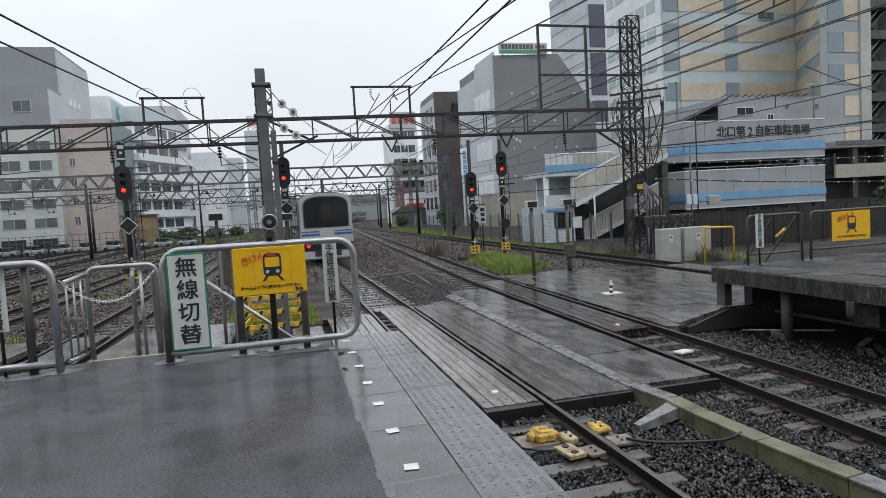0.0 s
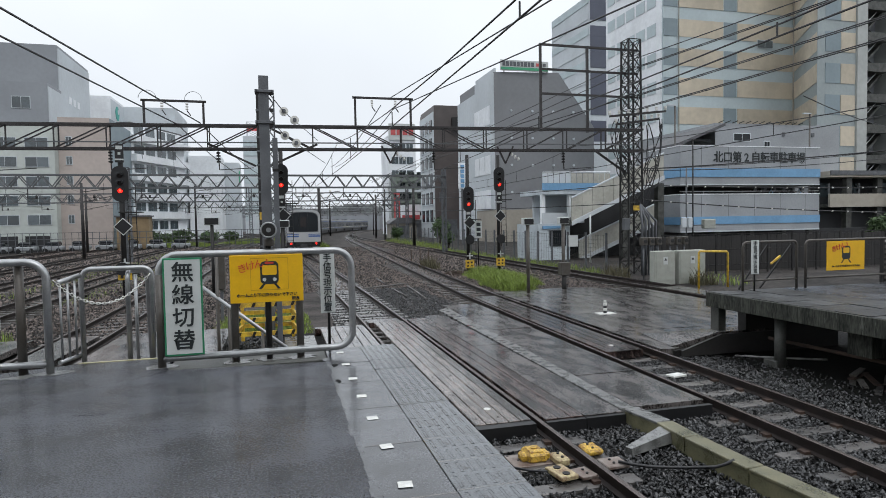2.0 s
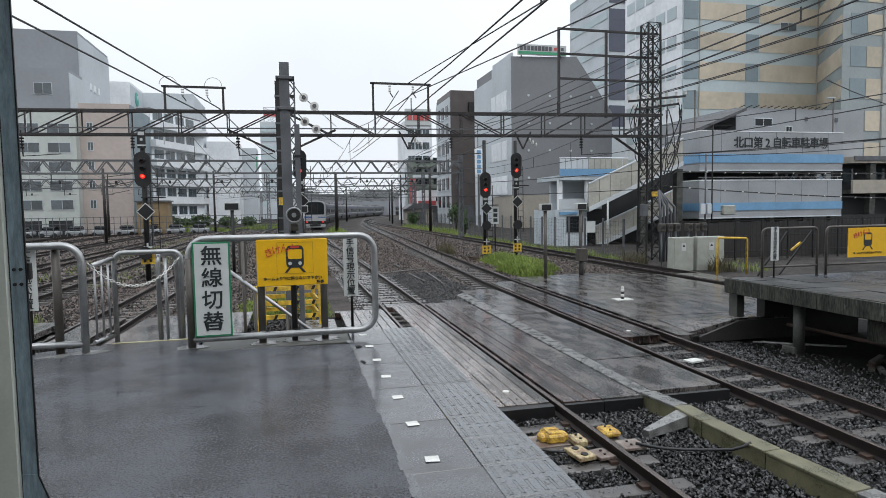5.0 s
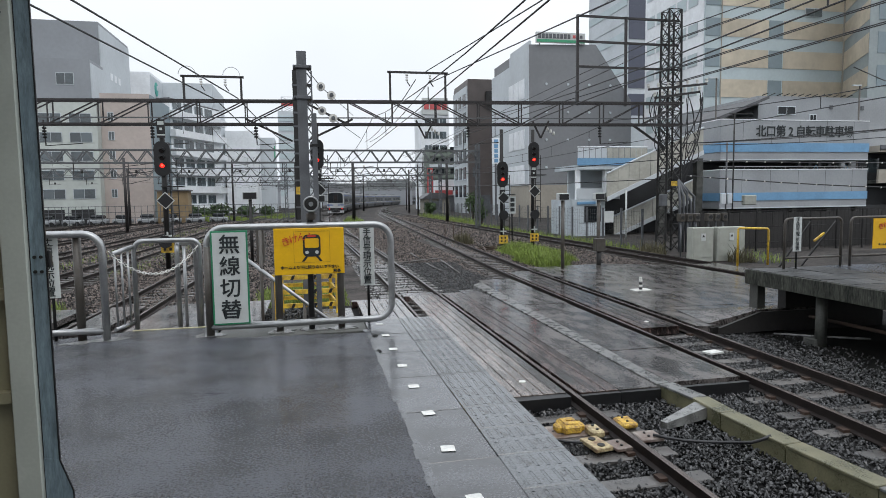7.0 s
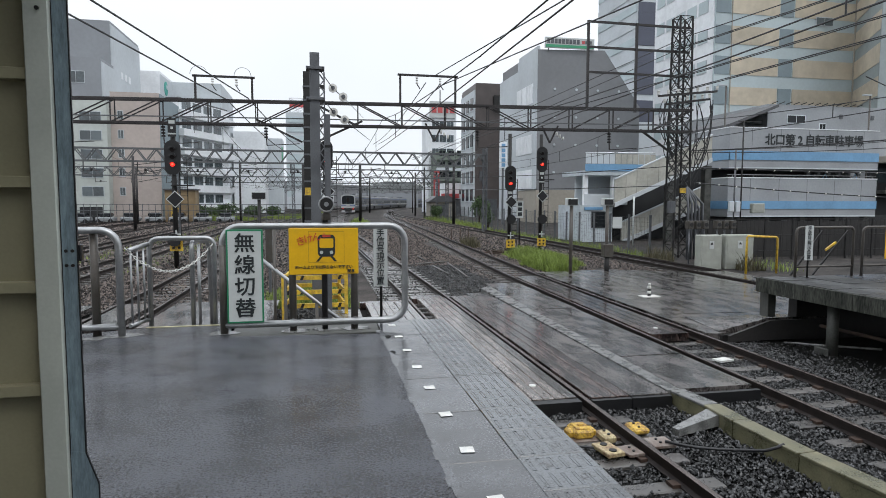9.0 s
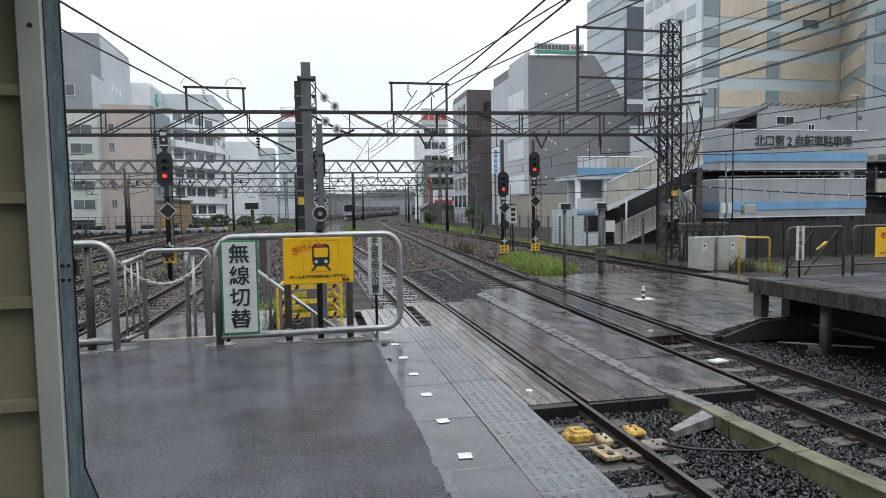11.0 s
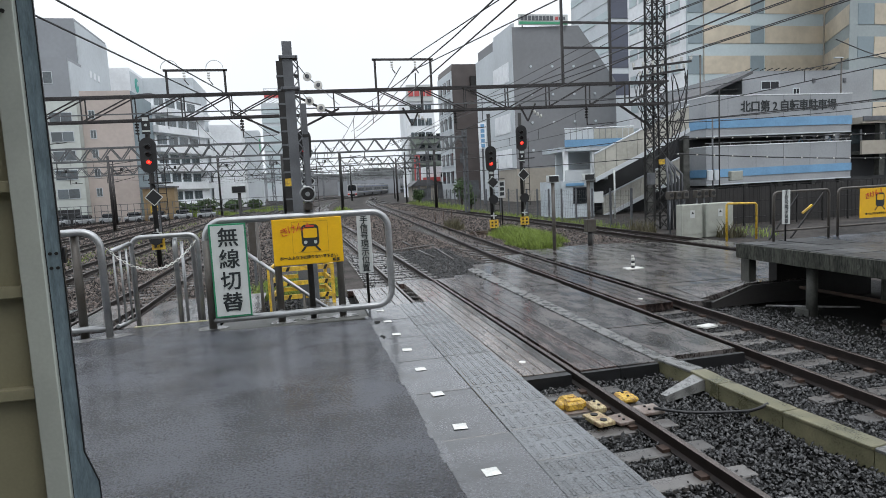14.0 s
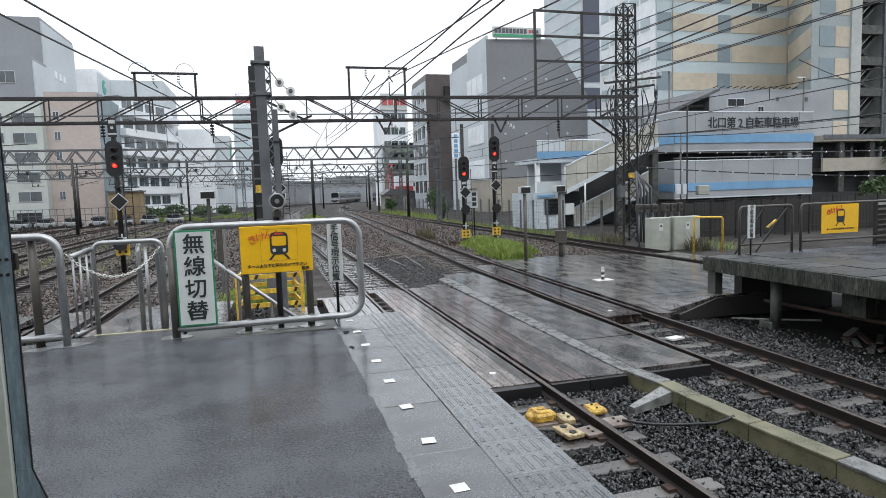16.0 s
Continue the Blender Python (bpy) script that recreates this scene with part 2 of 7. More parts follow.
W_BLUE = mat("pale_blue_panel", (0.47, 0.545, 0.565), 0.7, var=0.1, scale=0.3, fine=3, bump=0.05)
WINGBLUE = mat("dull_blue_grey_render", (0.31, 0.35, 0.355), 0.7, var=0.12, scale=0.3, fine=3, bump=0.05)
W_SLATE = mat("blue_slate_panel", (0.225, 0.28, 0.305), 0.6, var=0.1, scale=0.3, fine=3, bump=0.05)
BIKEWALL = mat("dull_white_cladding", (0.31, 0.325, 0.34), 0.65, var=0.15, scale=0.4, fine=6, bump=0.05)
W_NAVY = mat("navy_band", (0.075, 0.082, 0.115), 0.35, var=0.1, scale=0.3, bump=0.0)
PIERGREY = mat("dull_pale_render", (0.42, 0.435, 0.42), 0.7, var=0.15, scale=0.25, fine=2, bump=0.05)
BANDBLUE = mat("sky_blue_fascia", (0.16, 0.33, 0.52), 0.5, var=0.15, scale=0.5, fine=8, bump=0.0)
STAIRBEIGE = mat("beige_parapet", (0.42, 0.41, 0.36), 0.65, var=0.2, scale=0.8, fine=6, bump=0.05)
# near-black colour painted to stand for shade inside open decks
SHADEDARK = mat("interior_shade_sheet", (0.03, 0.031, 0.033), 0.8, var=0.3, scale=0.5, bump=0)
ROOFTILE = mat("grey_roof", (0.10, 0.10, 0.105), 0.6, var=0.3, scale=1, bump=0.1)
TEAL = mat("teal_logo", (0.05, 0.36, 0.30), 0.5, var=0.1, bump=0)
NETGREEN = mat("green_net", (0.17, 0.20, 0.17), 0.8, var=0.3, scale=0.5, bump=0.1)
REDSIGN = mat("red_billboard", (0.50, 0.09, 0.09), 0.5, var=0.2, scale=0.6, bump=0)
GREENSIGN = mat("green_band_sign", (0.06, 0.32, 0.17), 0.5, var=0.1, bump=0)
# train
T_STEEL = mat("brushed_stainless_body", (0.10, 0.103, 0.107), 0.5, 0.1, var=0.12, scale=1, fine=15, bump=0.0)
T_WHITE = mat("white_cab_shell", (0.42, 0.425, 0.43), 0.35, var=0.14, scale=1, bump=0)
T_BLUE = mat("blue_stripe", (0.05, 0.11, 0.30), 0.35, var=0.1, bump=0)
T_CREAM = mat("cream_stripe", (0.62, 0.57, 0.42), 0.4, var=0.1, bump=0)
T_UNDER = mat("black_underframe", (0.03, 0.03, 0.032), 0.6, var=0.3, bump=0)

# ---- building blocks for meshes ----


def part(name, bm, material, parent=None, label=""):
    """Links a bmesh (or a ready mesh) as one mesh object, under a thing when given."""
    if isinstance(bm, bmesh.types.BMesh):
        me = bpy.data.meshes.new(name)
        bm.to_mesh(me)
        bm.free()
    else:
        me = bm
    if material and not me.materials:
        me.materials.append(material)
    ob = new(name, me)
    if parent:
        ob.parent = parent
    if label:
        ob["label"] = label
    return ob


def thing(name, label, category, group="", kind="", at=None):
    ob = new(name)
    ob.empty_display_size = 0.1
    if at is not None:
        ob.matrix_basis = at
    return tagged(ob, label, category, group, kind)


def solid(name, bm, material, label, category, group="", kind=""):
    return tagged(part(name, bm, material), label, category, group, kind)


def box(bm, x0, x1, y0, y1, z0, z1, m=None, bevel=0.0):
    vs = [bm.verts.new((x, y, z)) for z in (z0, z1) for y in (y0, y1) for x in (x0, x1)]
    fs = [bm.faces.new([vs[i] for i in f]) for f in ((0, 2, 3, 1), (4, 5, 7, 6), (0, 1, 5, 4), (2, 6, 7, 3), (0, 4, 6, 2), (1, 3, 7, 5))]
    if bevel:
        es = list({e for f in fs for e in f.edges})
        r = bmesh.ops.bevel(bm, geom=es, offset=bevel, segments=1, affect="EDGES")
        vs = list({v for f in r["faces"] for v in f.verts} | {v for v in vs if v.is_valid})
    if m is not None:
        bmesh.ops.transform(bm, matrix=m, verts=[v for v in vs if v.is_valid])
    return bm


def bx(x0, x1, y0, y1, z0, z1, bevel=0.0):
    return box(bmesh.new(), x0, x1, y0, y1, z0, z1, None, bevel)


def tube(bm, pts, r=0.03, seg=8, closed=False, caps=True):
    """A round pipe along a line of points."""
    pts = [Vector(p) for p in pts]
    n = len(pts)
    rings, up = [], None
    for i, p in enumerate(pts):
        a = pts[(i - 1) % n] if (i or closed) else p
        b = pts[(i + 1) % n] if (i < n - 1 or closed) else p
        d = (b - a).normalized()
        if up is None:
            up = d.orthogonal().normalized()
        up = (up - d * up.dot(d)).normalized()
        side = d.cross(up)
        rr = r[i] if isinstance(r, (list, tuple)) else r
        rings.append([bm.verts.new(p + (up * math.cos(t) + side * math.sin(t)) * rr) for t in (2 * math.pi * k / seg for k in range(seg))])
    for i in range(n if closed else n - 1):
        p, q = rings[i], rings[(i + 1) % n]
        for k in range(seg):
            f = bm.faces.new((p[k], q[k], q[(k + 1) % seg], p[(k + 1) % seg]))
            f.smooth = seg > 5
    if caps and not closed:
        bm.faces.new(rings[0])
        bm.faces.new(list(reversed(rings[-1])))
    return bm


def bar(bm, a, b, w=0.08, h=None):
    """A square bar from a to b."""
    a, b = Vector(a), Vector(b)
    d = b - a
    m = Matrix.Translation(a) @ d.to_track_quat("Y", "Z").to_matrix().to_4x4()
    h = h or w
    return box(bm, -w / 2, w / 2, 0, d.length, -h / 2, h / 2, m)


def disc(bm, c, r, depth, axis="y", seg=20, r2=None):
    c = Vector(c)
    e = {"x": Vector((1, 0, 0)), "y": Vector((0, 1, 0)), "z": Vector((0, 0, 1))}[axis]
    return tube(bm, [c - e * depth / 2, c + e * depth / 2], [r, r if r2 is None else r2], seg)


def arc(c, r, a0, a1, n, plane="xz"):
    out = []
    for i in range(n + 1):
        a = radians(a0 + (a1 - a0) * i / n)
        u, v = r * math.cos(a), r * math.sin(a)
        out.append((c[0] + u, c[1], c[2] + v) if plane == "xz" else ((c[0] + u, c[1] + v, c[2]) if plane == "xy" else (c[0], c[1] + u, c[2] + v)))
    return out


def prism(bm, poly, y0, y1):
    """A polygon in x, z drawn out along y."""
    a = [bm.verts.new((x, y0, z)) for x, z in poly]
    b = [bm.verts.new((x, y1, z)) for x, z in poly]
    n = len(poly)
    bm.faces.new(a)
    bm.faces.new(list(reversed(b)))
    for i in range(n):
        bm.faces.new((a[i], b[i], b[(i + 1) % n], a[(i + 1) % n]))
    bmesh.ops.recalc_face_normals(bm, faces=bm.faces)
    return bm


def slab(bm, poly, z0, z1):
    """A polygon in x, y with a thickness."""
    a = [bm.verts.new((x, y, z0)) for x, y in poly]
    b = [bm.verts.new((x, y, z1)) for x, y in poly]
    n = len(poly)
    bm.faces.new(list(reversed(a)))
    bm.faces.new(b)
    for i in range(n):
        bm.faces.new((a[i], a[(i + 1) % n], b[(i + 1) % n], b[i]))
    bmesh.ops.recalc_face_normals(bm, faces=bm.faces)
    return bm


def lettering(body, size, m, depth=0.003, bold=0.0, spacing=1.0, line=1.0):
    """Writing as a flat raised mesh, centred, facing -y, moved by m."""
    cu = bpy.data.curves.new("lettering", "FONT")
    cu.body, cu.size, cu.extrude, cu.offset = body, size, depth, bold
    cu.align_x, cu.align_y, cu.space_character, cu.space_line = "CENTER", "CENTER", spacing, line
    cu.resolution_u = 3
    ob = bpy.data.objects.new("lettering", cu)
    scene.collection.objects.link(ob)
    bpy.context.view_layer.update()
    me = bpy.data.meshes.new_from_object(ob.evaluated_get(bpy.context.evaluated_depsgraph_get()))
    bpy.data.objects.remove(ob)
    me.materials.clear()
    me.transform(m @ pose(0, 0, 0, 90, 0, 0))
    return me


def truss(bm, a, b, h, panels, chord=0.09, web=0.05, depth=0.0, warren=False, lean=1):
    """A plane truss whose top chord runs from a to b and whose bottom chord lies h below."""
    a, b = Vector(a), Vector(b)
    dn = Vector((0, 0, -h))
    off = (b - a).normalized().cross(Vector((0, 0, 1))) * depth / 2
    for o in ((off, -off) if depth else (off,)):
        bar(bm, a + o, b + o, chord)
        bar(bm, a + o + dn, b + o + dn, chord)
        for i in range(panels):
            p, q = a.lerp(b, i / panels) + o, a.lerp(b, (i + 1) / panels) + o
            if warren:
                mid = p.lerp(q, 0.5)
                bar(bm, p + dn, mid, web)
                bar(bm, mid, q + dn, web)
            else:
                bar(bm, p, p + dn, web)
                if lean < 0:
                    bar(bm, p, q + dn, web)
                else:
                    bar(bm, p + dn, q, web)
    if depth:
        for i in range(panels + 1):
            p = a.lerp(b, i / panels)
            bar(bm, p + off, p - off, web)
            bar(bm, p + off + dn, p - off + dn, web)
    return bm


def lattice_mast(bm, x, y, z0, z1, w, step, leg=0.08, web=0.04, taper=1.0):
    """A four-legged lattice mast."""
    n = max(2, round((z1 - z0) / step))
    c = ((-1, -1), (1, -1), (1, 1), (-1, 1))

    def at(i, k):
        s = w / 2 * (1 + (taper - 1) * i / n)
        return Vector((x + c[k % 4][0] * s, y + c[k % 4][1] * s, z0 + (z1 - z0) * i / n))
    for k in range(4):
        bar(bm, at(0, k), at(n, k), leg)
        for i in range(n):
            bar(bm, at(i, k), at(i + 1, k + 1), web)
            bar(bm, at(i + 1, k), at(i, k + 1), web)
            bar(bm, at(i + 1, k), at(i + 1, k + 1), web)
    return bm

# ---- the railway: levels and lines ----
RZ = -1.10          # top of the rails
BED = -1.29         # top of the ballast
CURVE_Y, CURVE_R = 62.0, 627.0


def main_line(s):
    """Place and heading on the main line, s metres ahead of the origin along the rails."""
    k = min(1.0, max(0.0, (s - 16.0) / 38.0))
    drift = -0.5 * k * k * (3 - 2 * k)
    if s <= CURVE_Y:
        return Vector((drift, s, RZ)), 0.0
    a = (s - CURVE_Y) / CURVE_R
    return Vector((drift + CURVE_R * (1 - math.cos(a)), CURVE_Y + CURVE_R * math.sin(a), RZ)), a


def bend(y, y0=60.0, r=627.0):
    return 0.0 if y < y0 else (y - y0) ** 2 / (2 * r)


def line_2(y):
    return 3.72 + 0.030 * y + (0.0 if y < 22 else 0.028 * (y - 22)) + bend(y, 95, 560)


def line_3(y):
    return 11.95 - (0.0 if y < 40 else 0.006 * (y - 40)) + bend(y, 92, 560)


def left_line(x0, bow=0.0):
    return lambda y: x0 - bow * max(0.0, 30 - y) ** 2 / 900 + bend(y, 58, 600)


def run(fn, y0, y1, near=1.5, far=6.0):
    """Points along a line, closer together near the platform."""
    ys, y = [], y0
    while y < y1:
        ys.append(y)
        y += near if y < 60 else far
    return [Vector((fn(y), y, 0)) for y in ys + [y1]]


RAIL_SHAPE = [(-0.062, -0.153), (0.062, -0.153), (0.062, -0.140), (0.010, -0.122), (0.010, -0.045), (0.032, -0.035), (0.032, -0.004), (0.026, 0.0), (-0.026, 0.0), (-0.032, -0.004), (-0.032, -0.035), (-0.010, -0.045), (-0.010, -0.122), (-0.062, -0.140)]


def rail_mesh(pts, side, z=RZ):
    bm = bmesh.new()
    rings = []
    for i, p in enumerate(pts):
        d = (pts[min(i + 1, len(pts) - 1)] - pts[max(i - 1, 0)]).normalized()
        nrm = Vector((d.y, -d.x, 0))
        rings.append([bm.verts.new((p.x + nrm.x * (side + u), p.y + nrm.y * (side + u), z + v)) for u, v in RAIL_SHAPE])
    k = len(RAIL_SHAPE)
    for a, b in zip(rings, rings[1:]):
        for i in range(k):
            f = bm.faces.new((a[i], b[i], b[(i + 1) % k], a[(i + 1) % k]))
            f.material_index = 1 if i in (6, 7, 8) else 0
    bm.faces.new(rings[0])
    bm.faces.new(list(reversed(rings[-1])))
    bmesh.ops.recalc_face_normals(bm, faces=bm.faces)
    me = bpy.data.meshes.new("rail")
    bm.to_mesh(me)
    bm.free()
    me.materials.append(RAILSIDE)
    me.materials.append(RAILTOP)
    return me


SLEEPER_BM = bx(-1.0, 1.0, -0.11, 0.11, -0.14, 0.0, 0.012)
SLEEPER_ME = bpy.data.meshes.new("sleeper")
SLEEPER_BM.to_mesh(SLEEPER_ME)
SLEEPER_BM.free()
SLEEPER_ME.materials.append(SLEEPER)
CLIP_BM = bmesh.new()
box(CLIP_BM, -0.045, 0.045, -0.06, 0.06, 0.0, 0.035)
CLIP_ME = bpy.data.meshes.new("clip")
CLIP_BM.to_mesh(CLIP_ME)
CLIP_BM.free()
CLIP_ME.materials.append(RUSTY)


def railway_track(fn, y0, y1, label, near=None, group="railway tracks"):
    t = thing("railway_track", label, "railway track", group)
    pts = run(fn, y0, y1)
    for side in (-0.566, 0.566):
        part("rail", rail_mesh(pts, side), None, t)
    far = bmesh.new()
    y = y0 + 0.3
    while y < min(y1, 150):
        if near and near[0] <= y <= near[1]:
            s = part("sleeper", SLEEPER_ME, None, t)
            s.matrix_basis = pose(fn(y), y, RZ - 0.153, 0, 0, random.uniform(-0.6, 0.6))
            for cx in ((-0.666, -0.466, 0.466, 0.666) if y < 12 else ()):
                part("clip", CLIP_ME, None, s).location = (cx, 0, 0)
        else:
            box(far, fn(y) - 1, fn(y) + 1, y - 0.11, y + 0.11, RZ - 0.30, RZ - 0.155)
        y += 0.62
    if far.faces:
        part("sleepers", far, SLEEPER, t)["kind"] = "stuff"
    else:
        far.free()
    bed = bmesh.new()
    pa = [bed.verts.new((p.x - 1.6, p.y, BED - 0.05)) for p in pts], [bed.verts.new((p.x - 1.15, p.y, BED - 0.005)) for p in pts], [bed.verts.new((p.x + 1.15, p.y, BED - 0.005)) for p in pts], [bed.verts.new((p.x + 1.6, p.y, BED - 0.05)) for p in pts]
    for i in range(len(pts) - 1):
        for q, r in zip(pa, pa[1:]):
            bed.faces.new((q[i], r[i], r[i + 1], q[i + 1])).material_index = int(pts[i].y > 17)
    part("ballast_bed", bed, BALLAST if near else FARBED, t).data.materials.append(FARBED)
    return t


railway_track(lambda y: main_line(y)[0].x, -25, 330, "wet steel rails on concrete sleepers in dark ballast beside the platform", (2, 42))
railway_track(line_2, -25, 330, "wet rusty rails on grey sleepers between timber crossing decks", (2, 40))
railway_track(line_3, -25, 250, "rusty rails along the chain-link fence")
railway_track(left_line(-7.35, 0.75), -25, 260, "rusty rails on pale sleepers beyond the chained passage", (12, 44))
for x0, b in ((-11.6, 1.0), (-15.6, 1.0), (-19.8, 1.0), (-24.2, 1.0), (-28.6, 1.0)):
    railway_track(left_line(x0, b), -20, 240, "dark rusty rails in the railway yard")
# the points beyond the crossing: a diverging pair of rails
def turnout(y):
    return -0.0 - 0.0016 * max(0, y - 28) ** 2 if y < 62 else -1.85 - 0.109 * (y - 62)
t = thing("turnout", "worn shiny switch rails diverging from the platform track", "railway points")
pts = run(turnout, 27, 62)
for side in (-0.566, 0.566):
    part("rail", rail_mesh(pts, side, RZ - 0.004), None, t)
for k in range(40):
    y = 17.2 + 0.45 * k
    part("sleeper", SLEEPER_ME, None, t).matrix_basis = pose(-0.25, y + 0.2, RZ - 0.158, 0, 0, 0)

# the ground: one sheet to the horizon
bm = bmesh.new()
bmesh.ops.create_grid(bm, x_segments=40, y_segments=40, size=2500)
bmesh.ops.translate(bm, verts=bm.verts, vec=(0, 600, BED - 0.06))
solid("ground", bm, EARTH, "dark gravelly yard ground", "ground", kind="structure")
bm = slab(bmesh.new(), [(-1.2, -20), (11, -20), (11, 17), (-7, 17), (-7, 8.7), (-1.2, 8.7)], BED - 0.055, BED - 0.02)
solid("ballast", bm, BALLAST, "dark wet crushed-stone ballast", "ballast", kind="structure")
bm = slab(bmesh.new(), [(-7, 17.001), (11, 17.001), (11, 60), (13, 100), (8, 100), (-0.5, 60), (-4, 60)], BED - 0.055, BED - 0.02)
solid("ballast", bm, FARBED, "brownish ballast between the running lines", "ballast", kind="structure")

# loose ballast stones that can be told apart near the platform
rng = np.random.default_rng(7)
STONE_V = np.array([(0, 0, 0.6), (0.5, 0.1, 0.25), (0.1, 0.52, 0.2), (-0.5, 0.15, 0.28), (-0.05, -0.5, 0.22), (0.35, -0.4, -0.3), (0.4, 0.4, -0.3), (-0.4, 0.4, -0.3), (-0.4, -0.4, -0.3)])
STONE_F = [(0, 1, 2), (0, 2, 3), (0, 3, 4), (0, 4, 1), (1, 4, 5), (1, 5, 6), (1, 6, 2), (2, 6, 7), (2, 7, 3), (3, 7, 8), (3, 8, 4), (4, 8, 5)]


def stones(areas):
    vs, fs, k = [], [], 0
    for x0, x1, y0, y1, n, s0, s1 in areas:
        for _ in range(n):
            x, y = rng.uniform(x0, x1), rng.uniform(y0, y1)
            s = rng.uniform(s0, s1)
            on_sleeper = abs((y + 24.7 + 0.31) % 0.62 - 0.31) < 0.12 and min(abs(x), abs(x - line_2(y))) < 1.0
            if on_sleeper and rng.uniform() < (0.88 if x < 2 else 0.66):
                continue
            a = rng.uniform(0, 6.3)
            c, d = math.cos(a), math.sin(a)
            v = STONE_V * np.array([s, s * rng.uniform(0.6, 1), s * rng.uniform(0.5, 0.95)]) + rng.normal(0, s * 0.09, (9, 3))
            tilt = rng.normal(0, 0.5)
            v[:, 2] += v[:, 0] * tilt
            u = v.copy()
            u[:, 0], u[:, 1] = c * v[:, 0] - d * v[:, 1], d * v[:, 0] + c * v[:, 1]
            u += (x, y, BED + 0.012 + rng.uniform(-0.02, 0.03))
            vs.extend(map(tuple, u))
            fs.extend((a0 + k, b0 + k, c0 + k) for a0, b0, c0 in STONE_F)
            k += 9
    me = bpy.data.meshes.new("ballast_stones")
    me.from_pydata(vs, [], fs)
    return me


solid("ballast_stones", stones([(-1.3, 2.0, 2.0, 8.05, 19500, 0.023, 0.050), (2.0, 5.45, 2.0, 11.3, 31000, 0.020, 0.048), (5.3, 5.9, 2.0, 11.2, 3000, 0.022, 0.045), (5.9, 6.6, 4.0, 11.1, 700, 0.022, 0.045), (-1.2, 3.2, 16.9, 27, 9000, 0.03, 0.07), (-4.0, -2.7, 9, 17, 1500, 0.04, 0.08)]), STONE, "loose dark wet ballast stones between the rails", "ballast", kind="stuff")
solid("yard_stones", stones([(3.0, 11.0, 22.0, 34, 8000, 0.035, 0.08), (-10.5, -4.0, 17.4, 28, 9000, 0.035, 0.08), (-2.0, 4.0, 27, 42, 8000, 0.04, 0.09), (-2.0, 7.0, 42, 75, 7000, 0.06, 0.14), (5.0, 12.0, 30, 62, 8000, 0.05, 0.12), (-30, -4, 26, 55, 14000, 0.06, 0.14), (-30, -4, 55, 85, 7000, 0.10, 0.2), (9, 14, 60, 100, 3000, 0.1, 0.2)]), FARSTONE, "brownish wet ballast stones across the yard", "ballast", kind="stuff")

# ---- platform ----
solid("platform_core", slab(bmesh.new(), [(-6.4, -14), (-1.45, -14), (-1.45, 8.52), (-4.0, 8.52), (-4.0, 8.45), (-6.4, 8.0)], -1.35, -0.12), CONCRETE, "concrete platform wall under the paving", "platform", kind="structure")
pave = slab(bmesh.new(), [(-6.4, -14), (-2.27, -14), (-2.24, 7.55), (-4.0, 7.72), (-4.05, 8.40), (-5.06, 8.40), (-6.4, 7.95)], -0.118, 0.0)
solid("platform", pave, ASPHALT, "wet dark asphalt platform surface", "platform", kind="structure")
edge = thing("platform_edge", "wet grey edge paving with grooved plates and small white markers", "platform edge", kind="structure")
# plain slabs inside, grooved plates along the edge
PW = 0.90
SLAB_ME = bpy.data.meshes.new("slab")
sb = bx(-2.236, -1.792, 0, PW - 0.012, -0.118, 0.0, 0.004)
sb.to_mesh(SLAB_ME)
sb.free()
SLAB_ME.materials.append(SLAB)
PL_ME = bpy.data.meshes.new("plate")
pb = bx(-1.789, -1.34, 0, 0.448, -0.15, -0.002, 0.004)
for r in range(2):
    for i in range(6):
        gx = -1.755 + i * 0.070
        for o in (0, 0.020):
            box(pb, gx + o, gx + o + 0.004, 0.03 + r * 0.22, 0.195 + r * 0.22, -0.003, 0.0006)
        for o in (0, 0.157):
            box(pb, gx + 0.004, gx + 0.020, 0.03 + o + r * 0.22, 0.036 + o + r * 0.22, -0.003, 0.0006)
pb.to_mesh(PL_ME)
pb.free()
PL_ME.materials.append(PLATE)
for i in range(-6, 11):
    y = 0.22 + i * PW
    if y + PW < 8.6:
        part("slab", SLAB_ME, None, edge).location = (0, y, random.uniform(-0.003, 0.002))
for i in range(-12, 18):
    part("plate", PL_ME, None, edge).location = (0, 0.22 + i * 0.452, random.uniform(-0.002, 0.002))
TILE_ME = bpy.data.meshes.new("marker")
tb = bx(-0.045, 0.045, -0.045, 0.045, 0.0, 0.003, 0.001)
tb.to_mesh(TILE_ME)
tb.free()
TILE_ME.materials.append(WHITE_TILE)
for i in range(-4, 7):
    part("marker", TILE_ME, None, edge).matrix_basis = pose(-2.068, 4.0 + i * 0.668, 0.001, 0, 0, random.uniform(-6, 6))
part("end_slab", bx(-4.0, -2.24, 7.73, 8.55, -0.118, -0.006, 0.01), CONCRETE, edge, "stained worn concrete end of the platform")
# rough repair strip along the seam
seam = bmesh.new()
for i in range(46):
    y = 2.2 + i * 0.12
    w = 0.006 + 0.05 * abs(noise.noise((0, y * 2.7, 3)))
    box(seam, -2.26 - w, -2.23 + w * 0.3, y, y + 0.122, -0.01, 0.003)
part("repair_strip", seam, SLAB, edge)
for px, py, pr in ((-2.22, 6.62, 0.05), (-2.19, 7.35, 0.06)):
    hole = slab(bmesh.new(), [(px + pr * math.cos(a) * random.uniform(0.5, 1.2) * 0.6, py + pr * math.sin(a) * random.uniform(0.6, 1.4)) for a in (2 * math.pi * k / 13 for k in range(13))], -0.01, 0.0055)
    part("worn_hole", hole, BALLAST, edge, "dark broken spot in the paving")

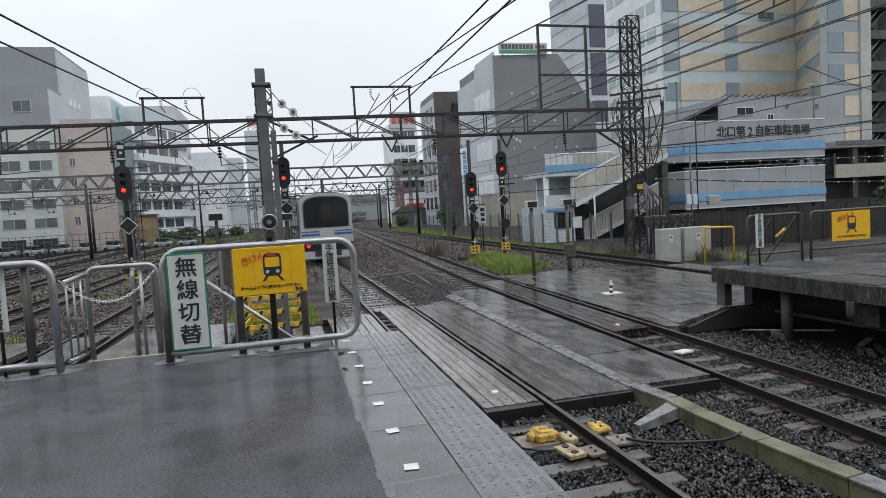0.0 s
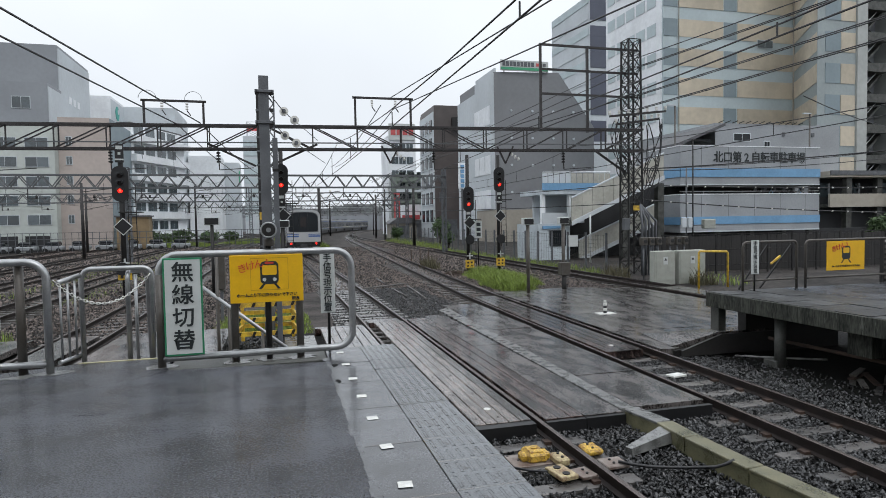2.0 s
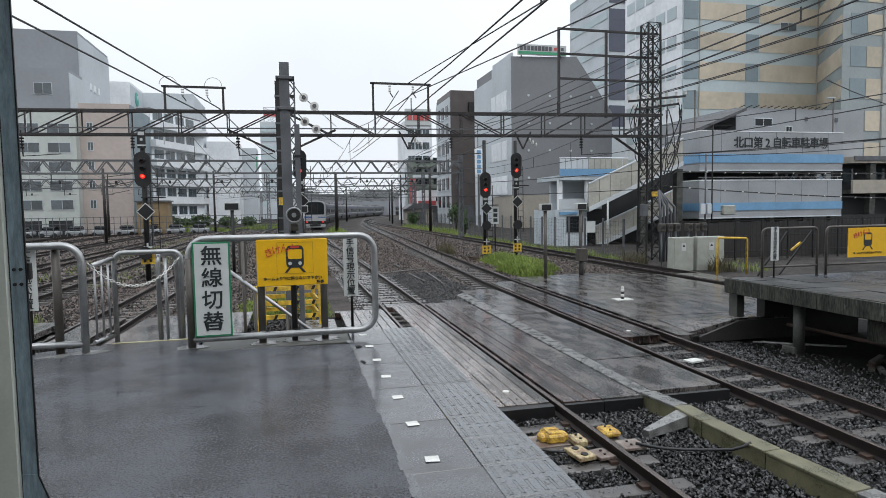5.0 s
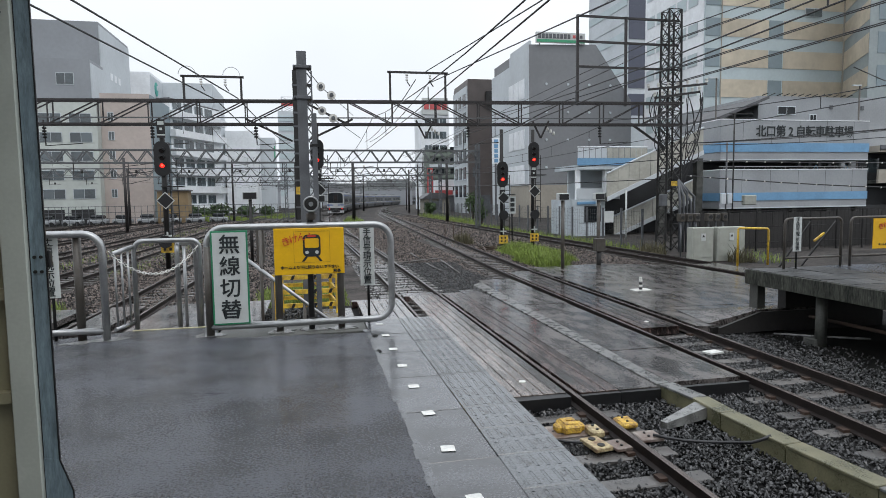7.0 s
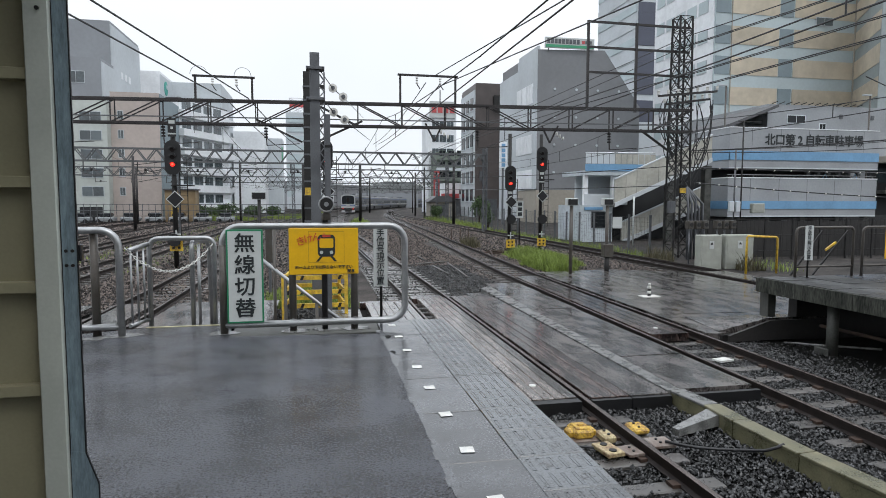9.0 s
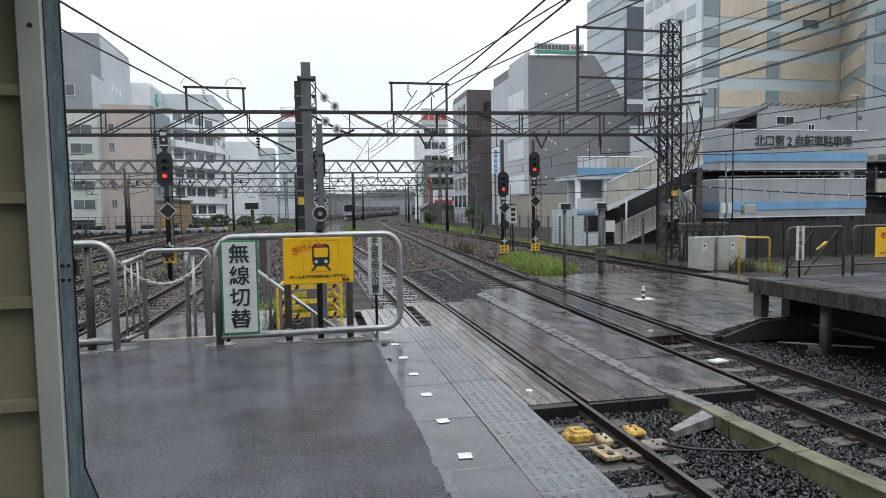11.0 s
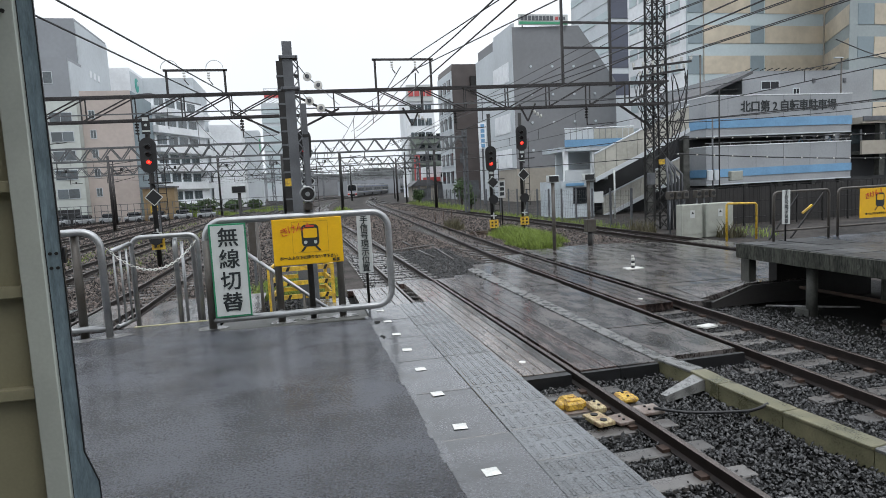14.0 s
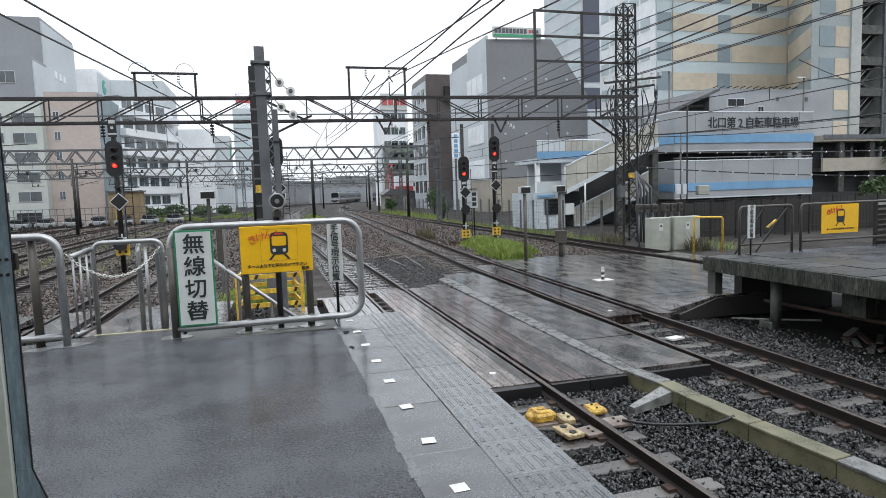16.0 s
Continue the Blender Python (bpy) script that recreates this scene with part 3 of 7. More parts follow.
# chipped dark spots in the asphalt
for px, py in ((-3.66, 5.56), (-3.61, 6.31), (-4.35, 6.16)):
    chips = bmesh.new()
    for k in range(30):
        cx, cy, cr = px + random.gauss(0, 0.07), py + random.gauss(0, 0.022), random.uniform(0.003, 0.009)
        slab(chips, [(cx + cr * random.uniform(0.5, 1.2) * math.cos(a), cy + cr * random.uniform(0.5, 1.2) * math.sin(a)) for a in (0, 1.1, 2.3, 3.3, 4.2, 5.2)], -0.01, 0.0015 + 0.00004 * k)
    part("chipped_spot", chips, BALLAST, edge)

# concrete footings of the fence
for x, y in ((-4.07, 7.9), (-3.28, 7.9), (-2.9, 7.92), (-2.54, 7.92), (-5.5, 7.85), (-5.2, 8.0)):
    bm = bmesh.new()
    pts = [(x + 0.17 * math.cos(a) * random.uniform(0.55, 1.5), y + 0.11 * math.sin(a) * random.uniform(0.5, 1.5)) for a in (2 * math.pi * k / 11 for k in range(11))]
    solid("concrete_footing", slab(bm, pts, -0.01, 0.004), PATCH, "pale concrete patch round a fence post", "footing", "fence footings")

# ---- crossing decks ----
deck = thing("crossing_deck", "wet timber and rubber staff crossing laid over the rails", "crossing", kind="structure")
NP = 5
for i in range(NP):
    x = -0.33 + i * 0.160
    part("plank", bx(x, x + 0.150, 8.02, 16.85, RZ - 0.16, RZ + 0.012 + random.uniform(-0.006, 0.006), 0.008), GREYPLANK, deck)
for i in range(3):
    x = 0.64 + i * 0.19
    part("plank", bx(x, x + 0.178, 7.95, 17.1, RZ - 0.16, RZ + 0.012 + random.uniform(-0.006, 0.006), 0.008), PLANK, deck)
for ya, yb in ((7.94, 10.25), (10.262, 12.9), (12.912, 15.3), (15.312, 17.5)):
    part("deck_board", bx(1.215, 1.80, ya, yb, RZ - 0.12, RZ + 0.018 + random.uniform(-0.006, 0.006), 0.006), DECK, deck)
part("deck_board", slab(bmesh.new(), [(1.81, 8.0), (2.02, 8.02), (2.25, 18.8), (1.87, 18.3)], RZ - 0.12, RZ + 0.03), PATCH, deck, "pale steel cable cover strip")
for ya, yb, o in ((8.06, 9.9, 0.0), (9.912, 12.4, 0.02), (12.412, 14.6, 0.07), (14.612, 17.2, 0.12), (17.212, 19.4, 0.18)):
    part("deck_board", slab(bmesh.new(), [(2.06 + o, ya), (3.20 + o, ya), (3.22 + o, yb), (2.09 + o, yb)], RZ - 0.12, RZ + 0.02 + random.uniform(-0.006, 0.006)), DECK, deck)
for i in range(4):
    part("plank", slab(bmesh.new(), [(3.57 + i * 0.21, 11.45), (3.765 + i * 0.21, 11.45), (4.055 + i * 0.21, 21.2), (3.86 + i * 0.21, 21.2)], RZ - 0.15, RZ + 0.012), PLANK, deck)
for poly in ([(4.72, 11.3), (4.95, 11.25), (6.1, 11.75), (8.6, 11.9), (8.6, 13.2), (4.80, 13.4)], [(4.81, 13.41), (8.61, 13.21), (10.7, 13.1), (10.7, 16.0), (4.88, 16.2)], [(4.89, 16.21), (10.7, 16.01), (10.7, 19.0), (4.97, 19.2)], [(4.98, 19.21), (10.7, 19.01), (10.7, 21.3), (8.2, 22.6), (5.05, 22.2)]):
    part("deck_board", slab(bmesh.new(), poly, RZ - 0.10, RZ + 0.02 + random.uniform(-0.005, 0.005)), DECK, deck)
for xa, xb in ((-0.34, 0.47), (0.63, 1.2), (1.215, 1.8), (2.04, 3.2)):
    part("end_board", bx(xa, xb, 7.86, 7.935 if xa > 0.6 else 8.012, RZ - 0.17, RZ - 0.005), BLACK, deck, "black wet end board")
ledge = slab(bmesh.new(), [(5.05, 11.42), (6.05, 11.22), (7.7, 11.22), (7.7, 12.9), (5.3, 12.9)], RZ - 0.12, RZ + 0.03)
for v in ledge.verts:
    if v.co.x > 6.0 and v.co.z > RZ and v.co.y < 12:
        v.co.z = -0.80
part("raised_ledge", ledge, DECK, deck)
part("ledge_face", prism(bmesh.new(), [(5.12, RZ - 0.14), (7.6, RZ - 0.14), (7.6, -0.84), (6.05, -0.84), (5.12, RZ - 0.02)], 11.15, 11.215), BARKWALL, deck, "dark boarded face of the ledge")
part("ramp_edge", slab(bmesh.new(), [(5.0, 11.22), (6.15, 11.62), (6.1, 11.76), (4.96, 11.28)], RZ - 0.14, RZ - 0.02), DARKSTEEL, deck)
part("deck_board", slab(bmesh.new(), [(11.45, 14.5), (12.4, 14.5), (12.4, 21.3), (11.45, 21.3)], RZ - 0.15, RZ + 0.01), DECK, deck)
# outer planks on the platform's side
for i in range(6):
    x = -0.83 - i * 0.19
    part("plank", bx(x, x + 0.178, 8.7, 16.4, RZ - 0.16, RZ + 0.012 + random.uniform(-0.006, 0.006), 0.008), GREYPLANK, deck)
part("deck_board", bx(-2.68, -1.98, 8.7, 15.5, RZ - 0.16, RZ + 0.01, 0.01), PATCH, deck)
for x in (0.04, 3.98):
    part("round_marker", disc(bmesh.new(), (x, 8.62 if x < 1 else 12.0, RZ + 0.014), 0.05, 0.014, "z", 14), WHITE_TILE, deck)
for i in range(7):
    for x in (-0.25, 0.07, 0.39, 0.73, 1.1, -0.74, -1.12):
        if x > -0.6 or i > 3:
            part("bolt", disc(bmesh.new(), (x + 0.02 * (i % 2), 8.25 + i * 1.2, RZ + 0.012), 0.016, 0.012, "z", 7), DARKSTEEL, deck)
part("timber_end", bx(-1.9, -0.65, 16.55, 16.8, RZ - 0.2, RZ - 0.02, 0.01), PLANK, deck)
part("timber_end", bx(-0.45, 0.45, 17.0, 17.6, RZ - 0.2, RZ - 0.02, 0.01), PLANK, deck)
ldeck = thing("yard_crossing_deck", "wet asphalt walkway across the yard tracks beyond the chained passage", "crossing", kind="structure")
part("deck_board", slab(bmesh.new(), [(-6.75, 13.6), (-4.0, 13.6), (-4.0, 17.3), (-6.55, 17.3)], RZ - 0.12, RZ + 0.01), DECK, ldeck)
part("deck_board", slab(bmesh.new(), [(-8.0, 12.5), (-7.3, 12.5), (-7.1, 17.3), (-7.9, 17.3)], RZ - 0.12, RZ + 0.01), DECK, ldeck)
part("deck_board", slab(bmesh.new(), [(-13, 12.5), (-8.75, 12.5), (-8.5, 17.2), (-13, 17.6)], RZ - 0.12, RZ + 0.01), DECK, ldeck)
part("ramp", slab(bmesh.new(), [(-6.3, 8.45), (-4.02, 8.47), (-4.02, 13.6), (-6.6, 13.6)], RZ - 0.05, -0.01), DECK, ldeck)
rp = ldeck.children[-1].data
for v in rp.vertices:
    if v.co.z > -0.5 and v.co.y > 13:
        v.co.z = RZ + 0.012
part("threshold", bx(-5.06, -4.05, 8.40, 8.45, -0.03, 0.006), mat("worn_yellow_line", (0.40, 0.36, 0.20), 0.5, var=0.4, scale=8, fine=40), ldeck, "worn pale yellow line at the top of the ramp")

# ---- opposite platform ----
op = thing("opposite_platform", "weathered concrete platform end on round columns", "platform", kind="structure")
for i in range(26):
    y1 = 11.6 - i * 0.62
    for xa, xb in ((6.10, 6.55), (6.56, 7.05), (7.06, 7.9)):
        part("paver", slab(bmesh.new(), [(xa, y1 - 0.60), (xb, y1 - 0.60), (xb, y1), (xa, y1)], -0.12, random.uniform(-0.010, 0.002)), PAVER, op)
part("platform_slab", slab(bmesh.new(), [(7.91, -14), (14.0, -14), (14.0, 11.6), (7.91, 11.6)], -0.12, -0.002), ASPHALT, op)
part("edge_beam", bx(6.05, 6.45, -14, 11.62, -0.31, -0.131, 0.012), MOSS, op)
for k in range(9):
    part("fascia", bx(6.025, 6.094, 11.62 - (k + 1) * 2.4, 11.61 - k * 2.4, -0.30, -0.008, 0.006), MOSS, op)
part("end_beam", bx(6.46, 14.0, 11.25, 11.6, -0.31, -0.121, 0.012), MOSS, op)
for y in (10.0, 6.6, 3.4, 0.2):
    col = part("column", disc(bmesh.new(), (6.42, y, -0.84), 0.10, 1.04, "z", 16), CONCRETE, op)
    part("footing", bx(6.28, 6.56, y - 0.05, y + 0.28, -1.36, -1.16, 0.02), CONCRETE, col)
part("abutment", bx(6.14, 6.32, 11.36, 11.60, -0.81, -0.31), CONCRETE, op)
# back wall added to block light from the far side
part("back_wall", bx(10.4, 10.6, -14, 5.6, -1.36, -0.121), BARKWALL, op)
for y in (8.2, 5.0, 1.8):
    part("column", bx(8.9, 9.25, y - 0.2, y + 0.2, -1.36, -0.121), MOSS, op)
    part("column", bx(12.6, 12.95, y - 0.2, y + 0.2, -1.36, -0.121), MOSS, op)
solid("soil", slab(bmesh.new(), [(5.5, -14), (12.9, -14), (12.9, 11.26), (5.5, 11.26)], BED - 0.06, BED - 0.012), SOIL, "damp soil under the platform, painted near black for the shade", "soil", kind="structure")
solid("pipe", tube(bmesh.new(), [(6.72, 10.6, -0.86), (6.70, 6.6, -0.80), (6.72, 1.0, -0.84)], 0.035, 8), RUSTY, "rusty pipe running along the columns", "pipe")
solid("pipe", tube(bmesh.new(), [(6.05, 10.75, -1.20), (6.42, 10.2, -1.15), (6.9, 9.4, -1.06)], 0.022, 6), PATCH, "thin pale conduit under the platform edge", "pipe")
# end walls added to darken the space under the platform
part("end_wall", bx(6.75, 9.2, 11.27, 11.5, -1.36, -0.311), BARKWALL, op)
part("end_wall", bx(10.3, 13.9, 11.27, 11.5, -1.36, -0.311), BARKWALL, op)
part("cross_beam", bx(6.46, 10.9, 8.15, 8.6, -0.75, -0.121), MOSS, op)
for i in range(9):
    solid("timber_offcut", box(bmesh.new(), -0.35, 0.35, -0.05, 0.05, 0, 0.028, pose(6.75 + 0.25 * (i % 3) + random.uniform(-0.1, 0.1), 8.9 - 0.35 * (i // 3) + random.uniform(-0.15, 0.15), BED - 0.012 + 0.03 * (i % 3), 0, 0, random.uniform(15, 60))), (SLEEPER, RUSTY, POSTGREY)[i % 3], "old weathered timber offcut under the platform", "timber", "stacked timber")

# unseen canopy and station block, added behind the camera to darken reflections
cp = thing("canopy", "unseen grey canopy added behind the viewpoint to darken reflections", "canopy", kind="structure")
part("roof", bx(-7.0, -0.9, -40, -1.2, 3.3, 3.45), STEELGREY, cp)
for y in (-3.0, -12.0, -21.0):
    part("column", bx(-4.1, -3.8, y - 0.15, y + 0.15, 0.0, 3.3), STEELGREY, cp)
sb_ = thing("station_building", "unseen grey building added across the tracks behind to darken reflections", "building", kind="structure")
part("wall", bx(-40, 45, -62, -48, 4.5, 16), CONCRETE, sb_)
for x in (-30, -9.6, 5.9, 20, 36):
    part("pier", bx(x - 0.5, x + 0.5, -61, -49, -1.36, 4.5), CONCRETE, sb_)

# ---- fence, boards and small things on the platform ----
FY = 7.88
fence = thing("platform_fence", "galvanised pipe fence closing the platform end", "fence")
loop = [(-4.07, FY, 0.10)] + arc((-3.87, FY, 1.07), 0.20, 180, 90, 6) + arc((-2.12, FY, 1.07), 0.20, 90, 0, 6) + arc((-2.12, FY, 0.30), 0.20, 0, -90, 6) + [(-4.07, FY, 0.10)]
part("top_frame", tube(bmesh.new(), loop, 0.041, 10), GALV, fence)
part("post", tube(bmesh.new(), [(-4.07, FY + 0.002, 0.0), (-4.07, FY + 0.002, 1.05)], 0.046, 10), POSTGREY, fence)
for x in (-3.28, -2.54):
    part("post", tube(bmesh.new(), [(x, FY + 0.07, 0.0), (x, FY + 0.07, 1.24)], 0.044, 10), POSTGREY, fence)
part("post", tube(bmesh.new(), [(-2.90, FY + 0.07, 0.0), (-2.90, FY + 0.07, 1.42)], 0.036, 10), DARKSTEEL, fence, "dark rusty pipe post")
for x in (-3.28, -2.54, -2.9):
    for z in (0.10, 1.26):
        part("clamp", disc(bmesh.new(), (x, FY + 0.035, z), 0.052, 0.05, "y", 10), DARKSTEEL if x == -2.9 else GALV, fence)

lf = thing("platform_fence", "galvanised pipe fence section at the platform corner", "fence")
ly = 7.98
loop = [(-6.9, ly, 1.23)] + arc((-5.42, ly, 1.03), 0.20, 90, 0, 6) + [(-5.22, ly, 0.0)]
part("top_frame", tube(bmesh.new(), loop, 0.041, 10), GALV, lf)
part("bottom_rail", tube(bmesh.new(), [(-6.9, ly, 0.11), (-5.24, ly, 0.11)], 0.036, 10), GALV, lf)
for x in (-5.50, -6.3):
    part("post", tube(bmesh.new(), [(x, ly + 0.06, 0.0), (x, ly + 0.06, 1.2)], 0.046, 10), POSTGREY, lf)

# board with four large characters
b1 = thing("notice_board", "white board with green border and four large dark characters", "sign")
by = FY - 0.052
part("panel", bx(-4.025, -3.61, by - 0.004, by + 0.012, 0.13, 1.235, 0.004), GREEN, b1)
part("face", bx(-4.005, -3.63, by - 0.007, by - 0.004, 0.150, 1.215), WHITE, b1)
for i, ch in enumerate("無線切替"):
    part("character", lettering(ch, 0.238, pose(-3.8175, by - 0.010, 1.062 - i * 0.256), bold=0.0035), INK, b1)

# yellow warning board
b2 = thing("warning_board", "yellow warning board with a black train symbol and red lettering", "sign")
yy = FY - 0.055
part("panel", bx(-3.315, -2.495, yy, yy + 0.016, 0.69, 1.245, 0.005), YELLOW, b2)
TX, TZ = -2.875, 1.01


def plate2(poly, m, parent, name="symbol", d=0.004, y=yy):
    part(name, prism(bmesh.new(), [(TX + u, TZ + v) for u, v in poly], y - d, y + 0.002), m, parent)


def rrect(w, h, r, cx=0, cz=0, n=4):
    out = []
    for sx, sz, a in ((1, 1, 0), (-1, 1, 90), (-1, -1, 180), (1, -1, 270)):
        for i in range(n + 1):
            t = radians(a + 90 * i / n)
            out.append((cx + sx * (w / 2 - r) + r * math.cos(t), cz + sz * (h / 2 - r) + r * math.sin(t)))
    return out


plate2(rrect(0.205, 0.265, 0.05, 0, 0.025), INK, b2)
plate2(rrect(0.165, 0.115, 0.018, 0, 0.055), YELLOW, b2, "symbol_window", 0.007)
plate2(rrect(0.10, 0.022, 0.006, 0, 0.138), RED, b2, "symbol_header", 0.007)
for sx in (-1, 1):
    part("symbol_lamp", disc(bmesh.new(), (TX + sx * 0.058, yy - 0.004, TZ - 0.055), 0.021, 0.008, "y", 14), WHITE, b2)
    plate2([(sx * 0.045, -0.105), (sx * 0.075, -0.105), (sx * 0.125, -0.165), (sx * 0.092, -0.165)], INK, b2, "symbol_rail")
for a0, a1 in (((-0.21, -0.175), (-0.21, 0.195)), ((0.21, -0.175), (0.21, 0.195)), ((-0.21, 0.195), (0.21, 0.195)), ((-0.21, -0.175), (0.21, -0.175))):
    part("symbol_border", bar(bmesh.new(), (TX + a0[0], yy - 0.001, TZ + a0[1]), (TX + a1[0], yy - 0.001, TZ + a1[1]), 0.004), mat("thin_border", (0.35, 0.22, 0.02), 0.5) if "thin_border" not in bpy.data.materials else bpy.data.materials["thin_border"], b2)
for i, ch in enumerate("きけん!"):
    part("letter", lettering(ch, 0.115, pose(-3.175 + i * 0.092, yy - 0.008, 1.085 + 0.034 * i - 0.004 * i * i, 0, -14 + 3 * i, 0), bold=-0.0005), RED, b2)
part("wording", lettering("ホームより下に降りないで下さい", 0.0455, pose(-2.905, yy - 0.004, 0.775), bold=0.0012), INK, b2)
part("wording", lettering("駅長", 0.045, pose(-2.585, yy - 0.004, 0.722), bold=0.0012), INK, b2)

# narrow upright notices on posts


def upright_notice(x, y, z0, z1, base, w, s):
    n = thing("upright_notice", "narrow white upright notice with dark characters on a thin post", "sign", "upright notices")
    part("board", bx(x - w / 2, x + w / 2, y - 0.012, y, z0, z1, 0.003), WHITE, n)
    for i, ch in enumerate("手信号現示位置"):
        part("character", lettering(ch, s, pose(x, y - 0.016, z1 - (z1 - z0) * (i + 0.62) / 7.25), bold=0.001), INK, n)
    part("post", tube(bmesh.new(), [(x + 0.01, y + 0.02, base), (x + 0.01, y + 0.02, z1 - 0.1)], 0.018, 8), DARKSTEEL, n)
    return n


upright_notice(-2.165, 8.46, 0.44, 1.21, -0.005, 0.185, 0.113)
upright_notice(-5.80, 8.06, 0.50, 1.23, 0.0, 0.20, 0.11)

# horn loudspeaker on the fence
sp = thing("loudspeaker", "dark horn loudspeaker clamped on top of the fence", "loudspeaker")
part("horn", tube(bmesh.new(), [(-2.87, FY - 0.10, 1.53), (-2.87, FY - 0.02, 1.53), (-2.87, FY + 0.10, 1.53)], [0.088, 0.062, 0.03], 18), DARKSTEEL, sp)
part("rim", tube(bmesh.new(), arc((-2.87, FY - 0.10, 1.53), 0.085, 0, 345, 20), 0.010, 6, closed=True), GALV, sp)
part("cone", disc(bmesh.new(), (-2.87, FY - 0.11, 1.53), 0.028, 0.03, "y", 12), GALV, sp)
part("bracket", tube(bmesh.new(), [(-2.87, FY + 0.03, 1.30), (-2.87, FY + 0.03, 1.50)], 0.02, 8), DARKSTEEL, sp)
part("driver", bx(-2.93, -2.81, FY - 0.04, FY + 0.06, 1.34, 1.43, 0.02), POSTGREY, sp)

# handrails and chain at the passage
hr = thing("passage_handrail", "thin galvanised handrail hoop at the top of the ramp", "handrail")
part("hoop", tube(bmesh.new(), [(-5.03, 8.52, 0.0), (-5.03, 8.52, 0.98)] + arc((-4.92, 8.52, 1.0), 0.10, 180, 90, 4) + arc((-4.36, 8.52, 1.0), 0.10, 90, 0, 4) + [(-4.27, 8.52, 0.0)], 0.030, 8), GALV, hr)
hr2 = thing("passage_handrail", "short galvanised handrail with balusters beside the ramp", "handrail")
part("hoop", tube(bmesh.new(), [(-5.16, 8.1, 0.98), (-5.05, 8.50, 1.03)], 0.03, 8), GALV, hr2)
part("bottom_rail", tube(bmesh.new(), [(-5.16, 8.1, 0.09), (-5.05, 8.50, 0.09)], 0.024, 8), GALV, hr2)
for k in range(3):
    u = (k + 0.4) / 3
    part("baluster", tube(bmesh.new(), [(-5.16 + 0.11 * u, 8.1 + 0.40 * u, 0.09), (-5.16 + 0.11 * u, 8.1 + 0.40 * u, 1.0)], 0.014, 6), GALV, hr2)
hr3 = thing("passage_handrail", "galvanised handrail running down beside the ramp", "handrail")
part("hoop", tube(bmesh.new(), [(-4.53, 8.52, 0.0), (-4.53, 8.52, 0.92)] + arc((-4.53, 8.62, 0.96), 0.10, 180, 90, 4, "yz") + [(-4.44, 9.0, 1.04), (-4.42, 9.1, 0.95), (-4.40, 9.12, -0.2)], 0.030, 8), GALV, hr3)
for k in range(1):
    part("baluster", tube(bmesh.new(), [(-4.50 + 0.04 * k, 8.8 + 0.4 * k, -0.15 - 0.08 * k), (-4.50 + 0.04 * k, 8.8 + 0.4 * k, 1.0)], 0.022, 6), GALV, hr3)
hr4 = thing("stair_handrail", "sloping galvanised handrail behind the fence", "handrail")
part("rail", tube(bmesh.new(), [(-3.75, 9.0, 0.79), (-2.80, 9.0, 0.0), (-2.3, 9.0, -0.4)], 0.026, 8), GALV, hr4)
for x, top in ((-3.56, 1.25), (-3.42, 0.52), (-3.0, 0.17)):
    part("post", tube(bmesh.new(), [(x, 9.0, -1.36), (x, 9.0, top)], 0.022, 8), POSTGREY, hr4)
chain = thing("barrier_chain", "sagging white steel chain across the passage", "chain")
A, B = Vector((-5.18, 8.06, 1.02)), Vector((-4.27, 8.47, 1.03))
for i in range(31):
    u = (i + 0.5) / 31
    p = A.lerp(B, u) + Vector((0, 0, -0.31 * (1 - (2 * u - 1) ** 2)))
    d = (B - A) + Vector((0, 0, -0.31 * (-4 * (2 * u - 1))))
    m = Matrix.Translation(p) @ d.to_track_quat("X", "Z").to_matrix().to_4x4() @ pose(0, 0, 0, 90 * (i % 2), 0, 0)
    bm = tube(bmesh.new(), [(0.026 * math.cos(a), 0.013 * math.sin(a), 0) for a in (2 * math.pi * k / 8 for k in range(8))], 0.005, 5, closed=True)
    bmesh.ops.transform(bm, matrix=m, verts=bm.verts)
    part("link", bm, WHITE_TILE, chain)

# steel wall panel of the shelter beside the camera
wp = thing("shelter_wall", "cream ribbed steel wall panel with a blue-grey zinc edge", "wall panel")
SY = 3.55
part("edge_strip", bx(-4.176, -4.112, SY, SY + 0.006, 0.0, 3.1), BLUEZINC, wp)
part("foot_flare", prism(bmesh.new(), [(-4.176, 0.0), (-4.058, 0.0), (-4.058, 0.17), (-4.112, 0.335), (-4.176, 0.345)], SY - 0.004, SY - 0.0005), BLUEZINC, wp)
part("edge_seal", bx(-4.1115, -4.106, SY - 0.004, SY + 0.006, 0.336, 3.1), BLACK, wp)
part("edge_seal", prism(bmesh.new(), [(-4.058, 0.0), (-4.053, 0.0), (-4.053, 0.172), (-4.107, 0.337), (-4.112, 0.335), (-4.058, 0.17)], SY - 0.005, SY + 0.002), BLACK, wp)
part("joint_line", bx(-4.180, -4.1765, SY - 0.002, SY + 0.03, 0.0, 3.1), DARKSTEEL, wp)
part("frame_post", bx(-4.287, -4.181, SY - 0.03, SY + 0.04, 0.0, 3.1, 0.004), CREAMFRAME, wp)
part("panel", bx(-6.3, -4.289, SY + 0.05, SY + 0.08, 0.0, 3.1), CREAM, wp)
# unseen roof and side wall, added only to shade the panel
part("roof", bx(-6.34, -4.0, -0.6, SY + 0.08, 3.1, 3.2), STEELGREY, wp)
part("side_wall", bx(-6.34, -6.30, -0.6, SY + 0.08, 0.0, 3.1), CREAM, wp)
for z in (0.63, 1.13, 1.63, 2.13, 2.63):
    part("rib", bx(-6.3, -4.289, SY - 0.01, SY + 0.049, z, z + 0.055, 0.003), CREAM, wp)
